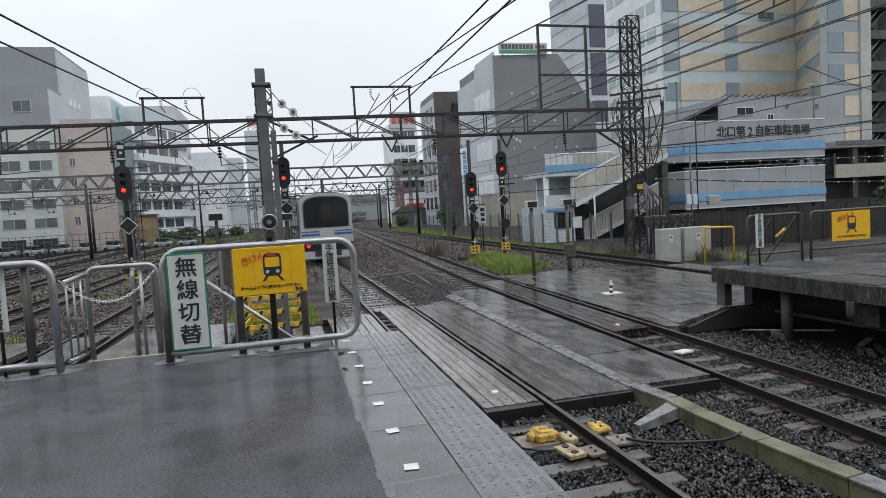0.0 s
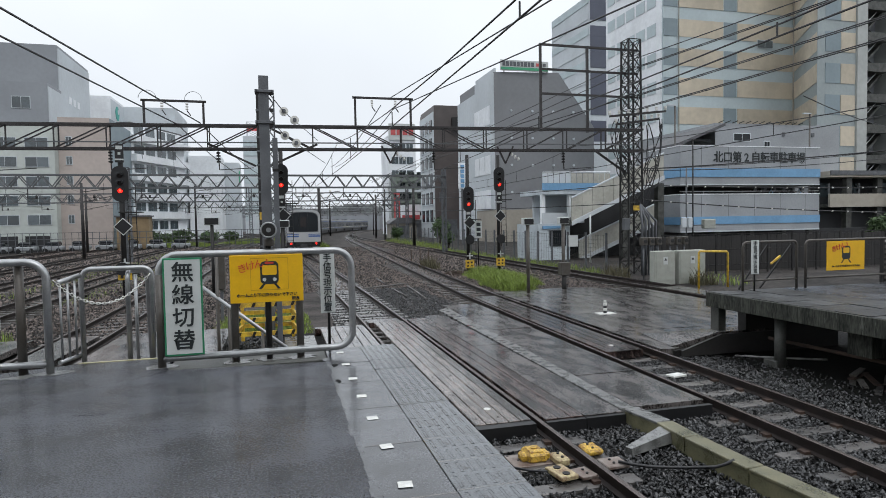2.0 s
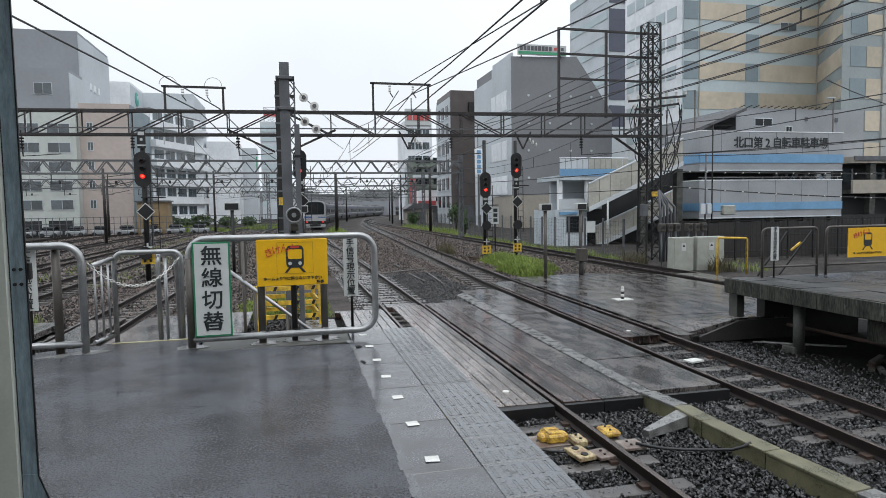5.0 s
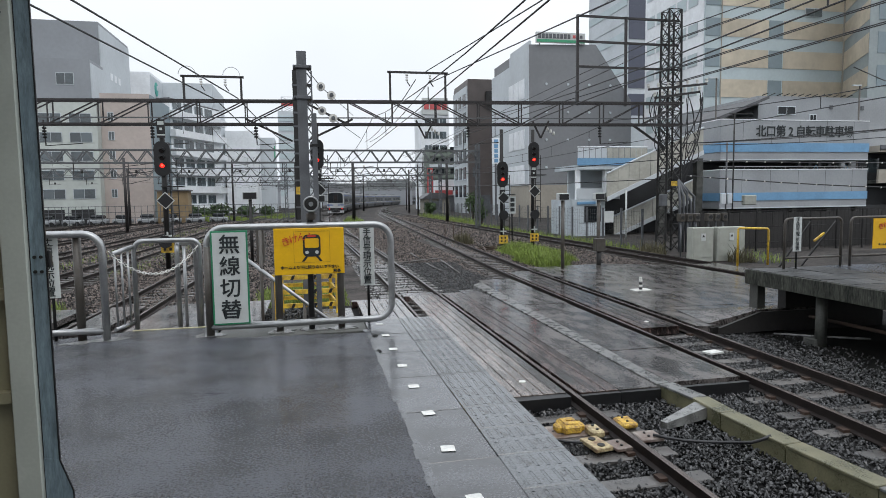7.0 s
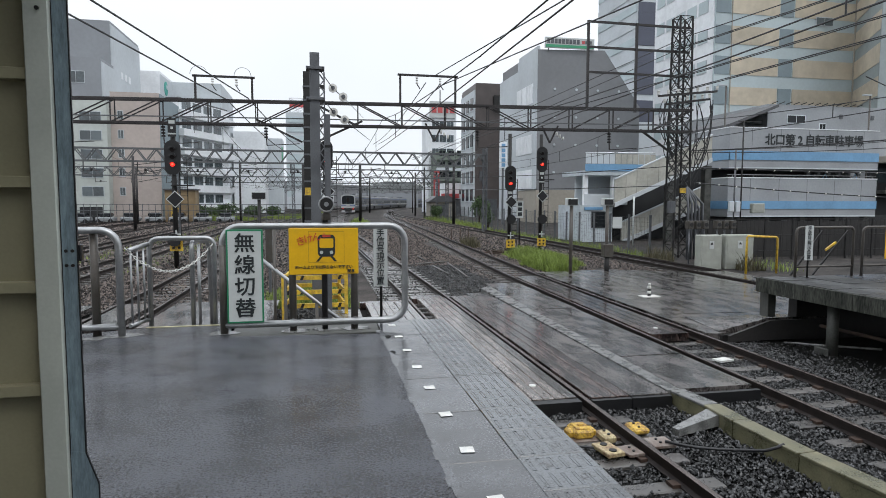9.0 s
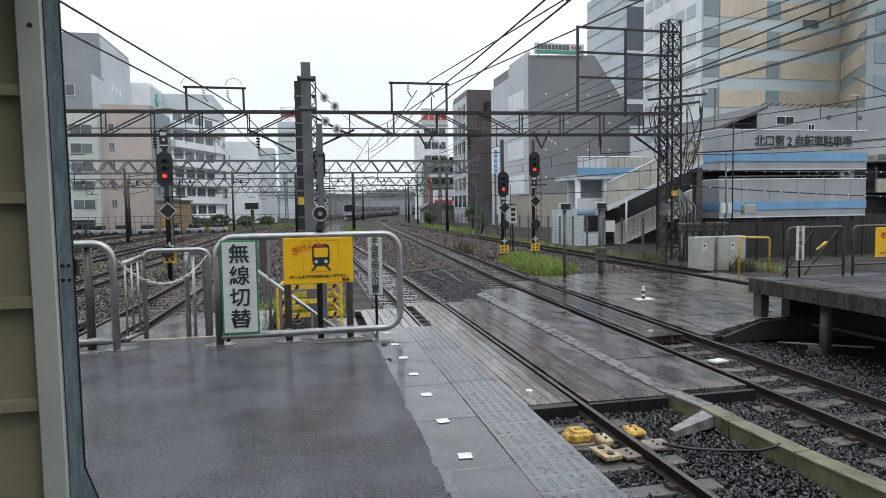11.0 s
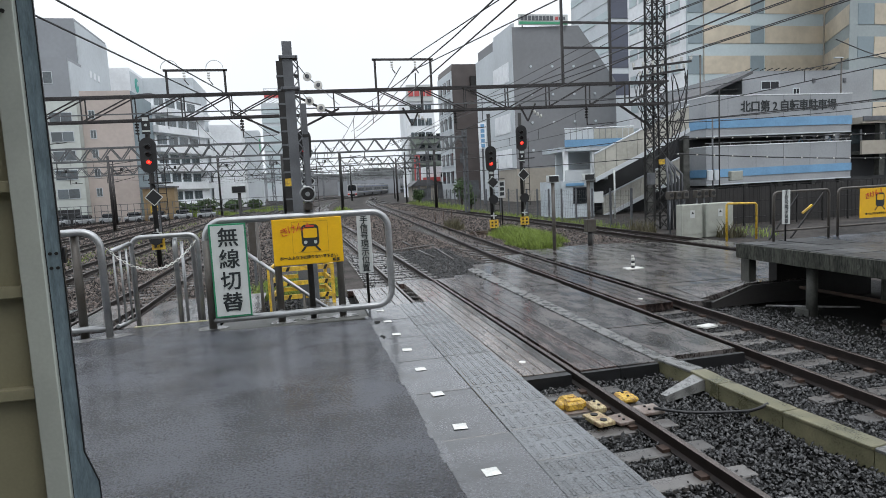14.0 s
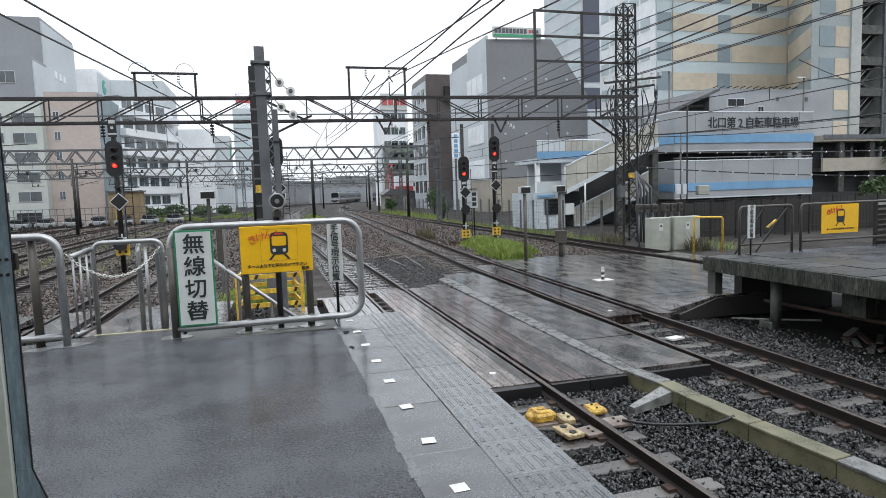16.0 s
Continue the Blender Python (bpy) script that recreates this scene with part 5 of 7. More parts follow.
for p0, p1, drop in (((15.45, 29.38, 3.36), (38.0, 30.0, 3.3), 0.12), ((15.45, 29.38, 2.62), (38.0, 30.0, 1.62), 0.20)):
    hp = thing("cable_post", "grey steel post carrying a hung cable", "post", "cable posts")
    part("pole", tube(bmesh.new(), [(p1[0], p1[1] + 0.08, -1.36), (p1[0], p1[1] + 0.08, p1[2] + 0.2)], 0.06, 8), STEELGREY, hp)
    part("bracket", bx(p1[0] - 0.06, p1[0] + 0.06, p1[1] - 0.04, p1[1] + 0.1, p1[2] - 0.05, p1[2] + 0.05), DARKSTEEL, hp)
    hc = thing("hung_cable", "black hung cable with small white clips along it", "cable", "hung cables")
    line_pts = sag(p0, p1, drop, 20)
    part("cable", tube(bmesh.new(), line_pts, 0.030, 6), WIRE, hc)
    for k in range(1, 20):
        part("clip", disc(bmesh.new(), line_pts[k] + Vector((0.03 * (k % 3), 0, -0.01)), 0.045, 0.07, "x", 8), CERAMIC, hc)

# ---- colour-light signals ----


def signal(x, y, zl, ztop, plate_low, marker_side=1, label="", base=-1.36, box_z=None, drop=1.5):
    s = thing("colour_light_signal", label, "railway signal", "colour-light signals")
    part("mast", tube(bmesh.new(), [(x, y, base), (x, y, ztop)], 0.10, 10), DARKSTEEL, s)
    hx = x - 0.28 * marker_side * 0.0
    head = part("backboard", prism(bmesh.new(), [(hx + 0.32 * math.cos(t), zl + 0.22 + (0.40 if math.sin(t) >= 0 else -0.40) + 0.32 * math.sin(t)) for t in (2 * math.pi * k / 20 for k in range(20))], y - 0.20, y - 0.12), BLACK, s)
    for k, m in ((0, LAMP_RED), (1, LENS_DARK), (2, LENS_DARK)):
        z = zl - 0.05 + k * 0.30
        ln = part("lens", disc(bmesh.new(), (hx, y - 0.215, z), 0.10, 0.03, "y", 14), m, head)
        if k == 0:
            part("lamp", disc(bmesh.new(), (hx, y - 0.236, z), 0.045, 0.012, "y", 12), LAMP_CORE, ln)
        bm = bmesh.new()
        tube(bm, arc((hx, y - 0.30, z), 0.115, 10, 170, 8), 0.05, 4)
        part("hood", bm, BLACK, head)
    pl = part("number_plate", bx(x - 0.16, x + 0.16, y - 0.16, y - 0.13, plate_low, plate_low + 0.75), BLACK, s)
    for k, (w, h) in enumerate(((0.12, 0.14), (0.05, 0.10), (0.16, 0.06))):
        part("plate_mark", bx(x - w, x + w, y - 0.166, y - 0.159, plate_low + 0.60 - k * 0.24 - h / 2, plate_low + 0.60 - k * 0.24 + h / 2), WHITE, pl)
    zz = zl - drop
    d = part("diamond", prism(bmesh.new(), [(x + 0.05, zz - 0.36), (x + 0.41, zz), (x + 0.05, zz + 0.36), (x - 0.31, zz)], y - 0.20, y - 0.17), WHITE, s)
    part("diamond_face", prism(bmesh.new(), [(x + 0.05, zz - 0.315), (x + 0.365, zz), (x + 0.05, zz + 0.315), (x - 0.265, zz)], y - 0.21, y - 0.198), BLACK, d)
    lad = bmesh.new()
    for k in (-0.15, 0.15):
        bar(lad, (x + 0.35 + k, y + 0.1, zl - 3.6), (x + 0.35 + k, y + 0.1, zl + 0.2), 0.03)
    for k in range(11):
        bar(lad, (x + 0.2, y + 0.1, zl - 3.4 + k * 0.34), (x + 0.5, y + 0.1, zl - 3.4 + k * 0.34), 0.025)
    part("ladder", lad, DARKSTEEL, s)
    part("platform", bx(x - 0.1, x + 0.75, y - 0.2, y + 0.3, zl - 0.95, zl - 0.90), DARKSTEEL, s)
    rep = part("shunt_head", disc(bmesh.new(), (x + 0.0, y - 0.25, (zl - 3.2 if x < 0 else 0.55)), 0.27, 0.28, "y", 14, 0.22), BLACK, s)
    bzz = zl - 4.3 if box_z is None else box_z
    part("cross_mark", bar(bar(bmesh.new(), (x + 0.05, y - 0.13, bzz + 0.28), (x + 0.05, y - 0.13, bzz + 0.62), 0.06), (x - 0.12, y - 0.13, bzz + 0.45), (x + 0.22, y - 0.13, bzz + 0.45), 0.06), WHITE, s)
    yp = part("yellow_plate", bx(x - 0.22, x + 0.30, y - 0.16, y - 0.13, bzz - 0.25, bzz + 0.22), YPAINT, s)
    for k in range(2):
        for j in range(2):
            part("plate_mark", bx(x - 0.12 + j * 0.22, x - 0.02 + j * 0.22, y - 0.166, y - 0.159, bzz - 0.16 + k * 0.18, bzz - 0.06 + k * 0.18), BLACK, yp)
    return s


signal(7.72, 34, 2.62, 5.35, 1.45, drop=1.1, label="black mast signal showing red, with ladder and marker plates", box_z=-0.82)
signal(9.58, 34, 3.72, 5.35, 2.55, drop=1.85, label="tall black signal showing red above a small platform", box_z=-0.75)
signal(-8.82, 28, 3.12, 4.9, 4.2, label="black yard signal showing red with a number plate above", box_z=-0.3)
signal(-2.52, 31, 3.52, 5.1, 2.3, label="black signal showing red beside the gantry column", box_z=-0.6)


def lamp_marker(x, y, z, w, h, base=-1.36):
    s = thing("lamp_marker", "white-framed black indicator lamp on a grey post", "indicator", "indicator lamps")
    part("case", bx(x - w, x + w, y - 0.12, y + 0.12, z - h, z + h, 0.02), WHITE, s)
    part("screen", bx(x - w + 0.03, x + w - 0.03, y - 0.13, y - 0.119, z - h + 0.025, z + h - 0.03), BLACK, s)
    part("post", tube(bmesh.new(), [(x, y, base), (x, y, z - h)], 0.07, 8), POSTGREY if x > 0 else DARKSTEEL, s)
    return s


lamp_marker(-5.42, 28, 1.78, 0.30, 0.16)
lamp_marker(-2.55, 28.2, 1.62, 0.30, 0.16)
lamp_marker(6.12, 21.5, 1.55, 0.21, 0.13)
lamp_marker(7.88, 22.2, 1.55, 0.21, 0.13)
eb = thing("junction_box", "grey track-side junction box with a white notice on a post", "junction box")
part("box", bx(7.70, 8.08, 22.0, 22.3, -0.55, -0.05, 0.02), POSTGREY, eb)
part("notice", bx(8.02, 8.40, 22.0, 22.03, 0.55, 0.98), WHITE, eb)
part("leg", tube(bmesh.new(), [(7.88, 22.15, -1.34), (7.88, 22.15, -0.5)], 0.10, 8), DARKSTEEL, eb)

# yellow and black guard beyond the platform end
yg = thing("guard_frame", "yellow and black striped steel guard frame standing in weeds", "guard")
FY0, FXL, FXR = 14.95, -3.77, -2.33
for z in (-0.22, -0.56, -0.88):
    part("board", bx(FXL + 0.03, FXR - 0.03, FY0, FY0 + 0.05, z - 0.05, z + 0.05), YPAINT, yg)
    part("board", bx(FXL + 0.13, FXR - 0.13, FY0 + 1.2, FY0 + 1.25, z - 0.05, z + 0.05), YPAINT, yg)
    for sx, d in ((FXL, 1), (FXR, -1)):
        part("side_board", bar(bmesh.new(), (sx, FY0, z), (sx + 0.12 * d, FY0 + 1.2, z), 0.05, 0.10), YPAINT, yg)
        for j in range(4):
            part("stripe", bar(bmesh.new(), (sx + 0.02 * d - 0.003 * d, FY0 + 0.12 + j * 0.27, z - 0.002), (sx + 0.03 * d, FY0 + 0.21 + j * 0.27, z), 0.056, 0.104), BLACK, yg)
    for x in (FXL + 0.10, FXL + 0.42, FXR - 0.52, FXR - 0.16):
        st_ = prism(bmesh.new(), [(x - 0.045, z - 0.051), (x + 0.02, z - 0.051), (x + 0.065, z + 0.051), (x, z + 0.051)], FY0 - 0.006, FY0 + 0.002)
        part("stripe", st_, BLACK, yg)
for x, y in ((FXL, FY0), (FXR, FY0), (FXL + 0.12, FY0 + 1.2), (FXR - 0.12, FY0 + 1.2)):
    part("post", bx(x - 0.04, x + 0.04, y - 0.04, y + 0.04, -1.36, -0.14), YPAINT, yg)
rc = thing("relay_cabinet", "small pale grey relay cabinet on a post behind the fence", "cabinet")
part("body", bx(-4.52, -4.30, 19.6, 19.9, -0.3, 0.75, 0.02), POSTGREY, rc)
part("post", bx(-4.45, -4.37, 19.7, 19.8, -1.36, -0.3), STEELGREY, rc)

# ---- opposite platform: fence and boards ----
OY = 11.40


def fence_frame(x0, x1, brace=True):
    f = thing("end_fence", "dull grey pipe fence on the opposite platform", "fence", "opposite fences")
    part("frame", tube(bmesh.new(), [(x0, OY, 0.0), (x0, OY, 0.90)] + arc((x0 + 0.10, OY, 0.94), 0.10, 180, 90, 4) + arc((x1 - 0.10, OY, 0.94), 0.10, 90, 0, 4) + [(x1, OY, 0.0)], 0.028, 8), POSTGREY, f)
    part("bottom_rail", tube(bmesh.new(), [(x0, OY, 0.22), (x1, OY, 0.22)], 0.024, 8), POSTGREY, f)
    if brace:
        part("brace", bar(bmesh.new(), (x0 + 0.15, OY + 0.3, 0.0), (x1 - 0.5, OY + 0.3, 0.95), 0.032), DARKSTEEL, f)
        part("brace", bar(bmesh.new(), (x0 + 0.75, OY + 0.35, 0.0), (x1 + 0.2, OY + 0.35, 0.95), 0.032), DARKSTEEL, f)
        part("yellow_sleeve", bar(bmesh.new(), (x1 - 0.35, OY + 0.349, 0.532), (x1 - 0.1, OY + 0.349, 0.70), 0.038), YPAINT, f)
    return f


fence_frame(6.78, 8.18)
fence_frame(8.42, 11.0, False)
fence_frame(11.1, 13.6, False)
n3 = upright_notice(7.03, OY - 0.06, 0.36, 1.08, 0.0, 0.20, 0.10)
b3 = thing("warning_board", "yellow warning board with black train symbol on the opposite fence", "sign")
part("panel", bx(8.94, 9.99, OY - 0.06, OY - 0.045, 0.36, 1.01), YELLOW, b3)
TX, TZ = 9.47, 0.75
plate2(rrect(0.23, 0.30, 0.06, 0, 0.0), INK, b3, y=OY - 0.06)
plate2(rrect(0.17, 0.12, 0.02, 0, 0.05), YELLOW, b3, "symbol_window", 0.007, OY - 0.06)
for sx in (-1, 1):
    plate2([(sx * 0.05, -0.15), (sx * 0.08, -0.15), (sx * 0.15, -0.23), (sx * 0.11, -0.23)], INK, b3, "symbol_rail", y=OY - 0.06)
for i, ch in enumerate("きけん!"):
    part("letter", lettering(ch, 0.14, pose(9.13 + i * 0.12, OY - 0.068, 0.83 + 0.035 * i, 0, -14, 0), bold=0.002), RED, b3)
part("wording", lettering("ホームより下に降りないで下さい", 0.052, pose(9.465, OY - 0.066, 0.45), bold=0.0012), INK, b3)
for k in range(3):
    sl = thing("slatted_screen", "dark slatted metal screen behind the fence", "screen", "slatted screens")
    x0, x1 = 11.2 + k * 1.25, 12.42 + k * 1.25
    for x in (x0, x1 - 0.05):
        part("post", bx(x, x + 0.05, 11.90, 11.98, -1.36, 1.0), DARKSTEEL, sl)
    part("backing", bx(x0 + 0.05, x1 - 0.05, 12.0, 12.02, -1.36, 0.98), BLACK, sl)
    for j in range(17):
        part("slat", box(bmesh.new(), x0 + 0.05, x1 - 0.05, -0.045, 0.045, -0.006, 0.006, pose(0, 11.94, -1.06 + j * 0.125, 38, 0, 0)), POSTGREY, sl)

# cabinets beyond the third track
for x0, x1 in ((13.12, 14.17), (14.34, 15.72)):
    c = thing("equipment_cabinet", "pale green-grey steel equipment cabinet", "cabinet", "equipment cabinets")
    part("body", bx(x0, x1, 24.0, 24.42, -1.36, 0.14, 0.03), CABINET, c)
    part("door", bx(x0 + 0.08, x1 - 0.08, 23.98, 24.0, -1.15, 0.08), CABINET, c)
    part("notice", bx((x0 + x1) / 2 - 0.11, (x0 + x1) / 2 + 0.11, 23.965, 23.979, -0.45, -0.12), WHITE, c)
    part("notice_mark", prism(bmesh.new(), [((x0 + x1) / 2 - 0.07, -0.28), ((x0 + x1) / 2 + 0.07, -0.28), ((x0 + x1) / 2, -0.17)], 23.955, 23.966), BLACK, c)
for k in range(6):
    x = 13.25 + k * 0.37 + (0.28 if k > 2 else 0)
    s = thing("disconnect_switch", "grey switch box with a dark round front on a pipe rail", "switch", "switches")
    part("case", bx(x - 0.13, x + 0.13, 24.9, 25.2, 0.36, 0.72, 0.02), POSTGREY, s)
    part("eye", disc(bmesh.new(), (x, 24.89, 0.55), 0.09, 0.04, "y", 10), BLACK, s)
    part("leg", tube(bmesh.new(), [(x, 25.05, -1.36), (x, 25.05, 0.35)], 0.04, 6), STEELGREY, s)
yh = thing("yellow_hoop", "yellow pipe hoop guarding the cabinets", "guard rail")
part("hoop", tube(bmesh.new(), [(13.98, 22.2, -1.36), (13.98, 22.2, 0.14), (14.04, 22.2, 0.19), (15.33, 22.2, 0.14), (15.39, 22.2, 0.08), (15.39, 22.2, -1.36)], 0.045, 8), YPAINT, yh)

# chain-link fence along the right-hand side
cf = thing("chain_link_fence", "grey chain-link fence with concrete posts beside the tracks", "fence", kind="structure")


def fence_x(y):
    return 14.2 + 0.03 * (y - 30) + bend(y, 90, 520)


MESHW = mat("fence_wire", (0.085, 0.088, 0.088), 0.5, 0.4, var=0.2)
ys = [30 + 2.4 * k for k in range(34)]
bm = bmesh.new()
for a, b in zip(ys, ys[1:]):
    for k in range(9):
        z = -1.15 + k * 0.23
        bar(bm, (fence_x(a), a, z), (fence_x(b), b, z), 0.008)
    for k in range(8):
        y = a + (b - a) * k / 8
        bar(bm, (fence_x(y), y, -1.2), (fence_x(y), y, 0.75), 0.008)
wire_net = part("wire_mesh", bm, MESHW, cf)
for y in ys:
    part("post", bx(fence_x(y) - 0.05, fence_x(y) + 0.05, y - 0.05, y + 0.05, -1.36, 0.85), STEELGREY, cf)
cf2 = thing("pipe_fence", "grey pipe and mesh fence behind the cabinets", "fence", kind="structure")
bm = bmesh.new()
for k in range(14):
    x = 15.9 + k * 1.6
    bar(bm, (x, 27.5, -1.36), (x, 27.5, 0.75), 0.07)
for z in (0.7, -0.1, -0.9):
    bar(bm, (15.9, 27.5, z), (37, 27.5, z), 0.045)
for k in range(90):
    bar(bm, (15.9 + k * 0.235, 27.5, -1.3), (15.9 + k * 0.235, 27.5, 0.7), 0.010)
part("panel", bm, DARKSTEEL, cf2)
cw = thing("boarded_wall", "dark boarded wall behind the pipe fence", "wall", kind="structure")
for k in range(26):
    part("board", bx(16.2 + k * 1.0, 17.18 + k * 1.0, 28.9, 28.96, GROUND_Z, 0.55 + 0.03 * (k % 2)), BARKWALL, cw)
pf = thing("white_pole", "thin white pole by the stairs", "pole")
part("pole", tube(bmesh.new(), [(17.6, 38, -1.36), (17.6, 38, 1.9)], 0.06, 8), WHITE, pf)
for y in (42.8, 43.6, 44.4):
    f = thing("low_rail", "low rusty pipe rail in the ballast", "rail", "low rails")
    part("post", tube(bmesh.new(), [(6.3 + (y - 42.8), y, -1.36), (6.3 + (y - 42.8), y, -0.35)], 0.035, 6), RUSTY, f)
for line_xy in ([(0.74, 26.85), (1.82, 27.61), (2.99, 28.30)], [(2.03, 31.36), (1.96, 28.16)], [(1.89, 26.38), (1.94, 23.28)], [(2.78, 27.48), (2.60, 24.59), (2.43, 22.26)]):
    solid("loose_conduit", tube(bmesh.new(), [(x, y, -1.225) for x, y in line_xy], 0.035, 6), SLEEPER, "thin pale conduit lying loose on the ballast", "conduit", "loose conduits")

# weeds and grass
def tufts(name, areas, m, label):
    vs, fs = [], []
    for x0, x1, y0, y1, n, h, zb in areas:
        for _ in range(n):
            x, y = rng.uniform(x0, x1), rng.uniform(y0, y1)
            e = 1 - ((x - (x0 + x1) / 2) / ((x1 - x0) / 2)) ** 2 * 0.7
            hh = h * rng.uniform(0.35, 1.1) * e
            a = rng.uniform(0, 6.3)
            w = 0.009 * (1 + h)
            dx, dy = math.cos(a) * w, math.sin(a) * w
            lx, ly = rng.normal(0, 0.28 * hh), rng.normal(0, 0.28 * hh)
            k = len(vs)
            vs += [(x - dx, y - dy, zb), (x + dx, y + dy, zb), (x + lx * 0.5 + dx * 0.7, y + ly * 0.5 + dy * 0.7, zb + hh * 0.65), (x + lx * 0.5 - dx * 0.7, y + ly * 0.5 - dy * 0.7, zb + hh * 0.65), (x + lx, y + ly, zb + hh)]
            fs += [(k, k + 1, k + 2, k + 3), (k + 3, k + 2, k + 4)]
    me = bpy.data.meshes.new(name)
    me.from_pydata(vs, [], fs)
    return solid(name, me, m, label, "grass", kind="stuff")


tufts("grass", [(6.0, 7.2, 23.0, 27.0, 7000, 0.62, -1.36), (6.5, 8.6, 25.5, 31.5, 10000, 0.66, -1.36), (-4.6, -1.9, 17.0, 20.5, 4000, 0.4, -1.36), (-9.9, -8.9, 14.5, 18, 500, 0.45, -1.36), (-11, -9.6, 26, 60, 900, 0.28, -1.36), (-14.5, -13, 30, 70, 1200, 0.28, -1.36), (1.2, 3.2, 66, 84, 1500, 0.9, -1.36), (12.9, 14.0, 40, 62, 1300, 0.5, -1.36), (13.4, 14.2, 30, 40, 500, 0.5, -1.36), (13, 14.6, 62, 95, 1700, 0.9, -1.36), (15.75, 17.2, 22.5, 25, 120, 0.5, -1.36), (-3.4, -1.5, 100, 130, 1200, 1.0, -1.36), (-26, -12, 92, 100, 5000, 1.2, -1.4), (-12, -2, 98, 112, 3000, 0.9, -1.4)], GRASS, "wet green grass growing among the tracks")
tufts("dry_weeds", [(5.8, 6.8, 36.5, 38.5, 500, 0.9, -1.36), (13.2, 14.0, 27, 29, 300, 0.8, -1.36), (14.6, 15.6, 23.0, 23.8, 200, 0.8, -1.36), (6.2, 7.4, 31, 34, 350, 0.3, -1.36)], WEED, "brown dry weeds in the ballast")
for k in range(14):
    solid("fallen_branch", tube(bmesh.new(), [(5.6 + random.uniform(0, 1.6), 30 + random.uniform(0, 3), -1.28), (6.4 + random.uniform(0, 1.6), 31 + random.uniform(0, 3), -1.15), (7.0 + random.uniform(0, 1.6), 31.5 + random.uniform(0, 3), -1.3)], 0.04, 5), RUSTY, "dark branch or cable offcut lying beside the signals", "debris", "debris")

# ---- buildings ----
GROUND = -1.36


def windows(parent, x0, x1, z0, z1, y, cols, rows, w, h, m=None, frame=None, axis="y", sill=True):
    """A grid of windows set on a facade; on a side wall axis is 'x' and the first numbers run along y."""
    for i in range(cols):
        for j in range(rows):
            u = x0 + (x1 - x0) * (i + 0.5) / cols
            z = z0 + (z1 - z0) * (j + 0.5) / rows
            if axis == "y":
                fr = part("window", bx(u - w / 2 - 0.08, u + w / 2 + 0.08, y - 0.06, y + 0.02, z - h / 2 - 0.08, z + h / 2 + 0.08), frame or W_LTGREY, parent)
                part("pane", bx(u - w / 2, u - 0.03, y - 0.075, y - 0.05, z - h / 2, z + h / 2), m or WINGLASS, fr)
                part("pane", bx(u + 0.03, u + w / 2, y - 0.075, y - 0.05, z - h / 2, z + h / 2), m or WINGLASS, fr)
            else:
                s = -1 if axis == "x" else 1
                fr = part("window", bx(*sorted((y + s * 0.06, y - s * 0.02)), u - w / 2 - 0.08, u + w / 2 + 0.08, z - h / 2 - 0.08, z + h / 2 + 0.08), frame or W_LTGREY, parent)
                part("pane", bx(*sorted((y + s * 0.075, y + s * 0.05)), u - w / 2, u + w / 2, z - h / 2, z + h / 2), m or WINGLASS, fr)


def block(name, label, x0, x1, y0, y1, h, m, at=None):
    b = thing(name, label, "building", at=at)
    part("wall", bx(x0, x1, y0, y1, GROUND, h), m, b)
    part("roof", bx(x0 + 0.25, x1 - 0.25, y0 + 0.25, y1 - 0.25, h, h + 0.12), ROOFTILE, b)
    bm = bmesh.new()
    for a in ((x0, x1, y0, y0 + 0.25), (x0, x1, y1 - 0.25, y1), (x0, x0 + 0.25, y0 + 0.25, y1 - 0.25), (x1 - 0.25, x1, y0 + 0.25, y1 - 0.25)):
        box(bm, *a, h, h + 0.45)
    part("parapet", bm, m, b)
    return b


# bicycle park with blue fascias
bp = thing("bicycle_park", "two-storey white bicycle park with blue fascias and dark open decks", "building")
BX0, BX1, BY, BYE = 27.5, 40.85, 42.0, 46.4
for z0, z1, f0, f1, p1 in ((0.42, 1.02, 1.02, 1.63, 3.36), (4.10, 4.74, 4.74, 5.42, 7.14)):
    part("slab", bx(BX0, BX1, BY, BYE, z0, z1), BIKEWALL, bp)
    part("fascia", bx(BX0 - 0.05, BX1 + 0.03, BY - 0.06, BY - 0.002, f0, f1), BANDBLUE, bp)
    part("fascia", bx(BX0 - 0.06, BX0 - 0.002, BY - 0.06, BYE, f0, f1), BANDBLUE, bp)
    part("parapet", bx(BX0, BX1, BY, BY + 0.2, z1 + 0.001, p1), BIKEWALL, bp)
    part("parapet", bx(BX0, BX0 + 0.2, BY + 0.201, BYE, z1 + 0.001, p1), BIKEWALL, bp)
    part("coping", bx(BX0 - 0.03, BX1 + 0.03, BY - 0.03, BY + 0.23, p1, p1 + 0.07), W_WHITE, bp)
    part("coping", bx(BX0 - 0.03, BX0 + 0.23, BY + 0.231, BYE, p1, p1 + 0.07), W_WHITE, bp)
    part("drip_edge", bx(BX0, BX1, BY - 0.03, BY - 0.002, z0, z0 + 0.09), W_LTGREY, bp)
    for k in range(5):
        part("panel_joint", bx(BX0 + 1.9 + k * 2.5, BX0 + 1.93 + k * 2.5, BY - 0.006, BY - 0.001, f1 + 0.02, p1), STEELGREY, bp)
# two dark sheets stand in for the shade inside the open decks
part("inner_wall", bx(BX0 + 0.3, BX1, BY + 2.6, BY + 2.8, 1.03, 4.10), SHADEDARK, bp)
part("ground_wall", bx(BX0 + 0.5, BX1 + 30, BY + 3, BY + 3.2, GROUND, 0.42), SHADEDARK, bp)
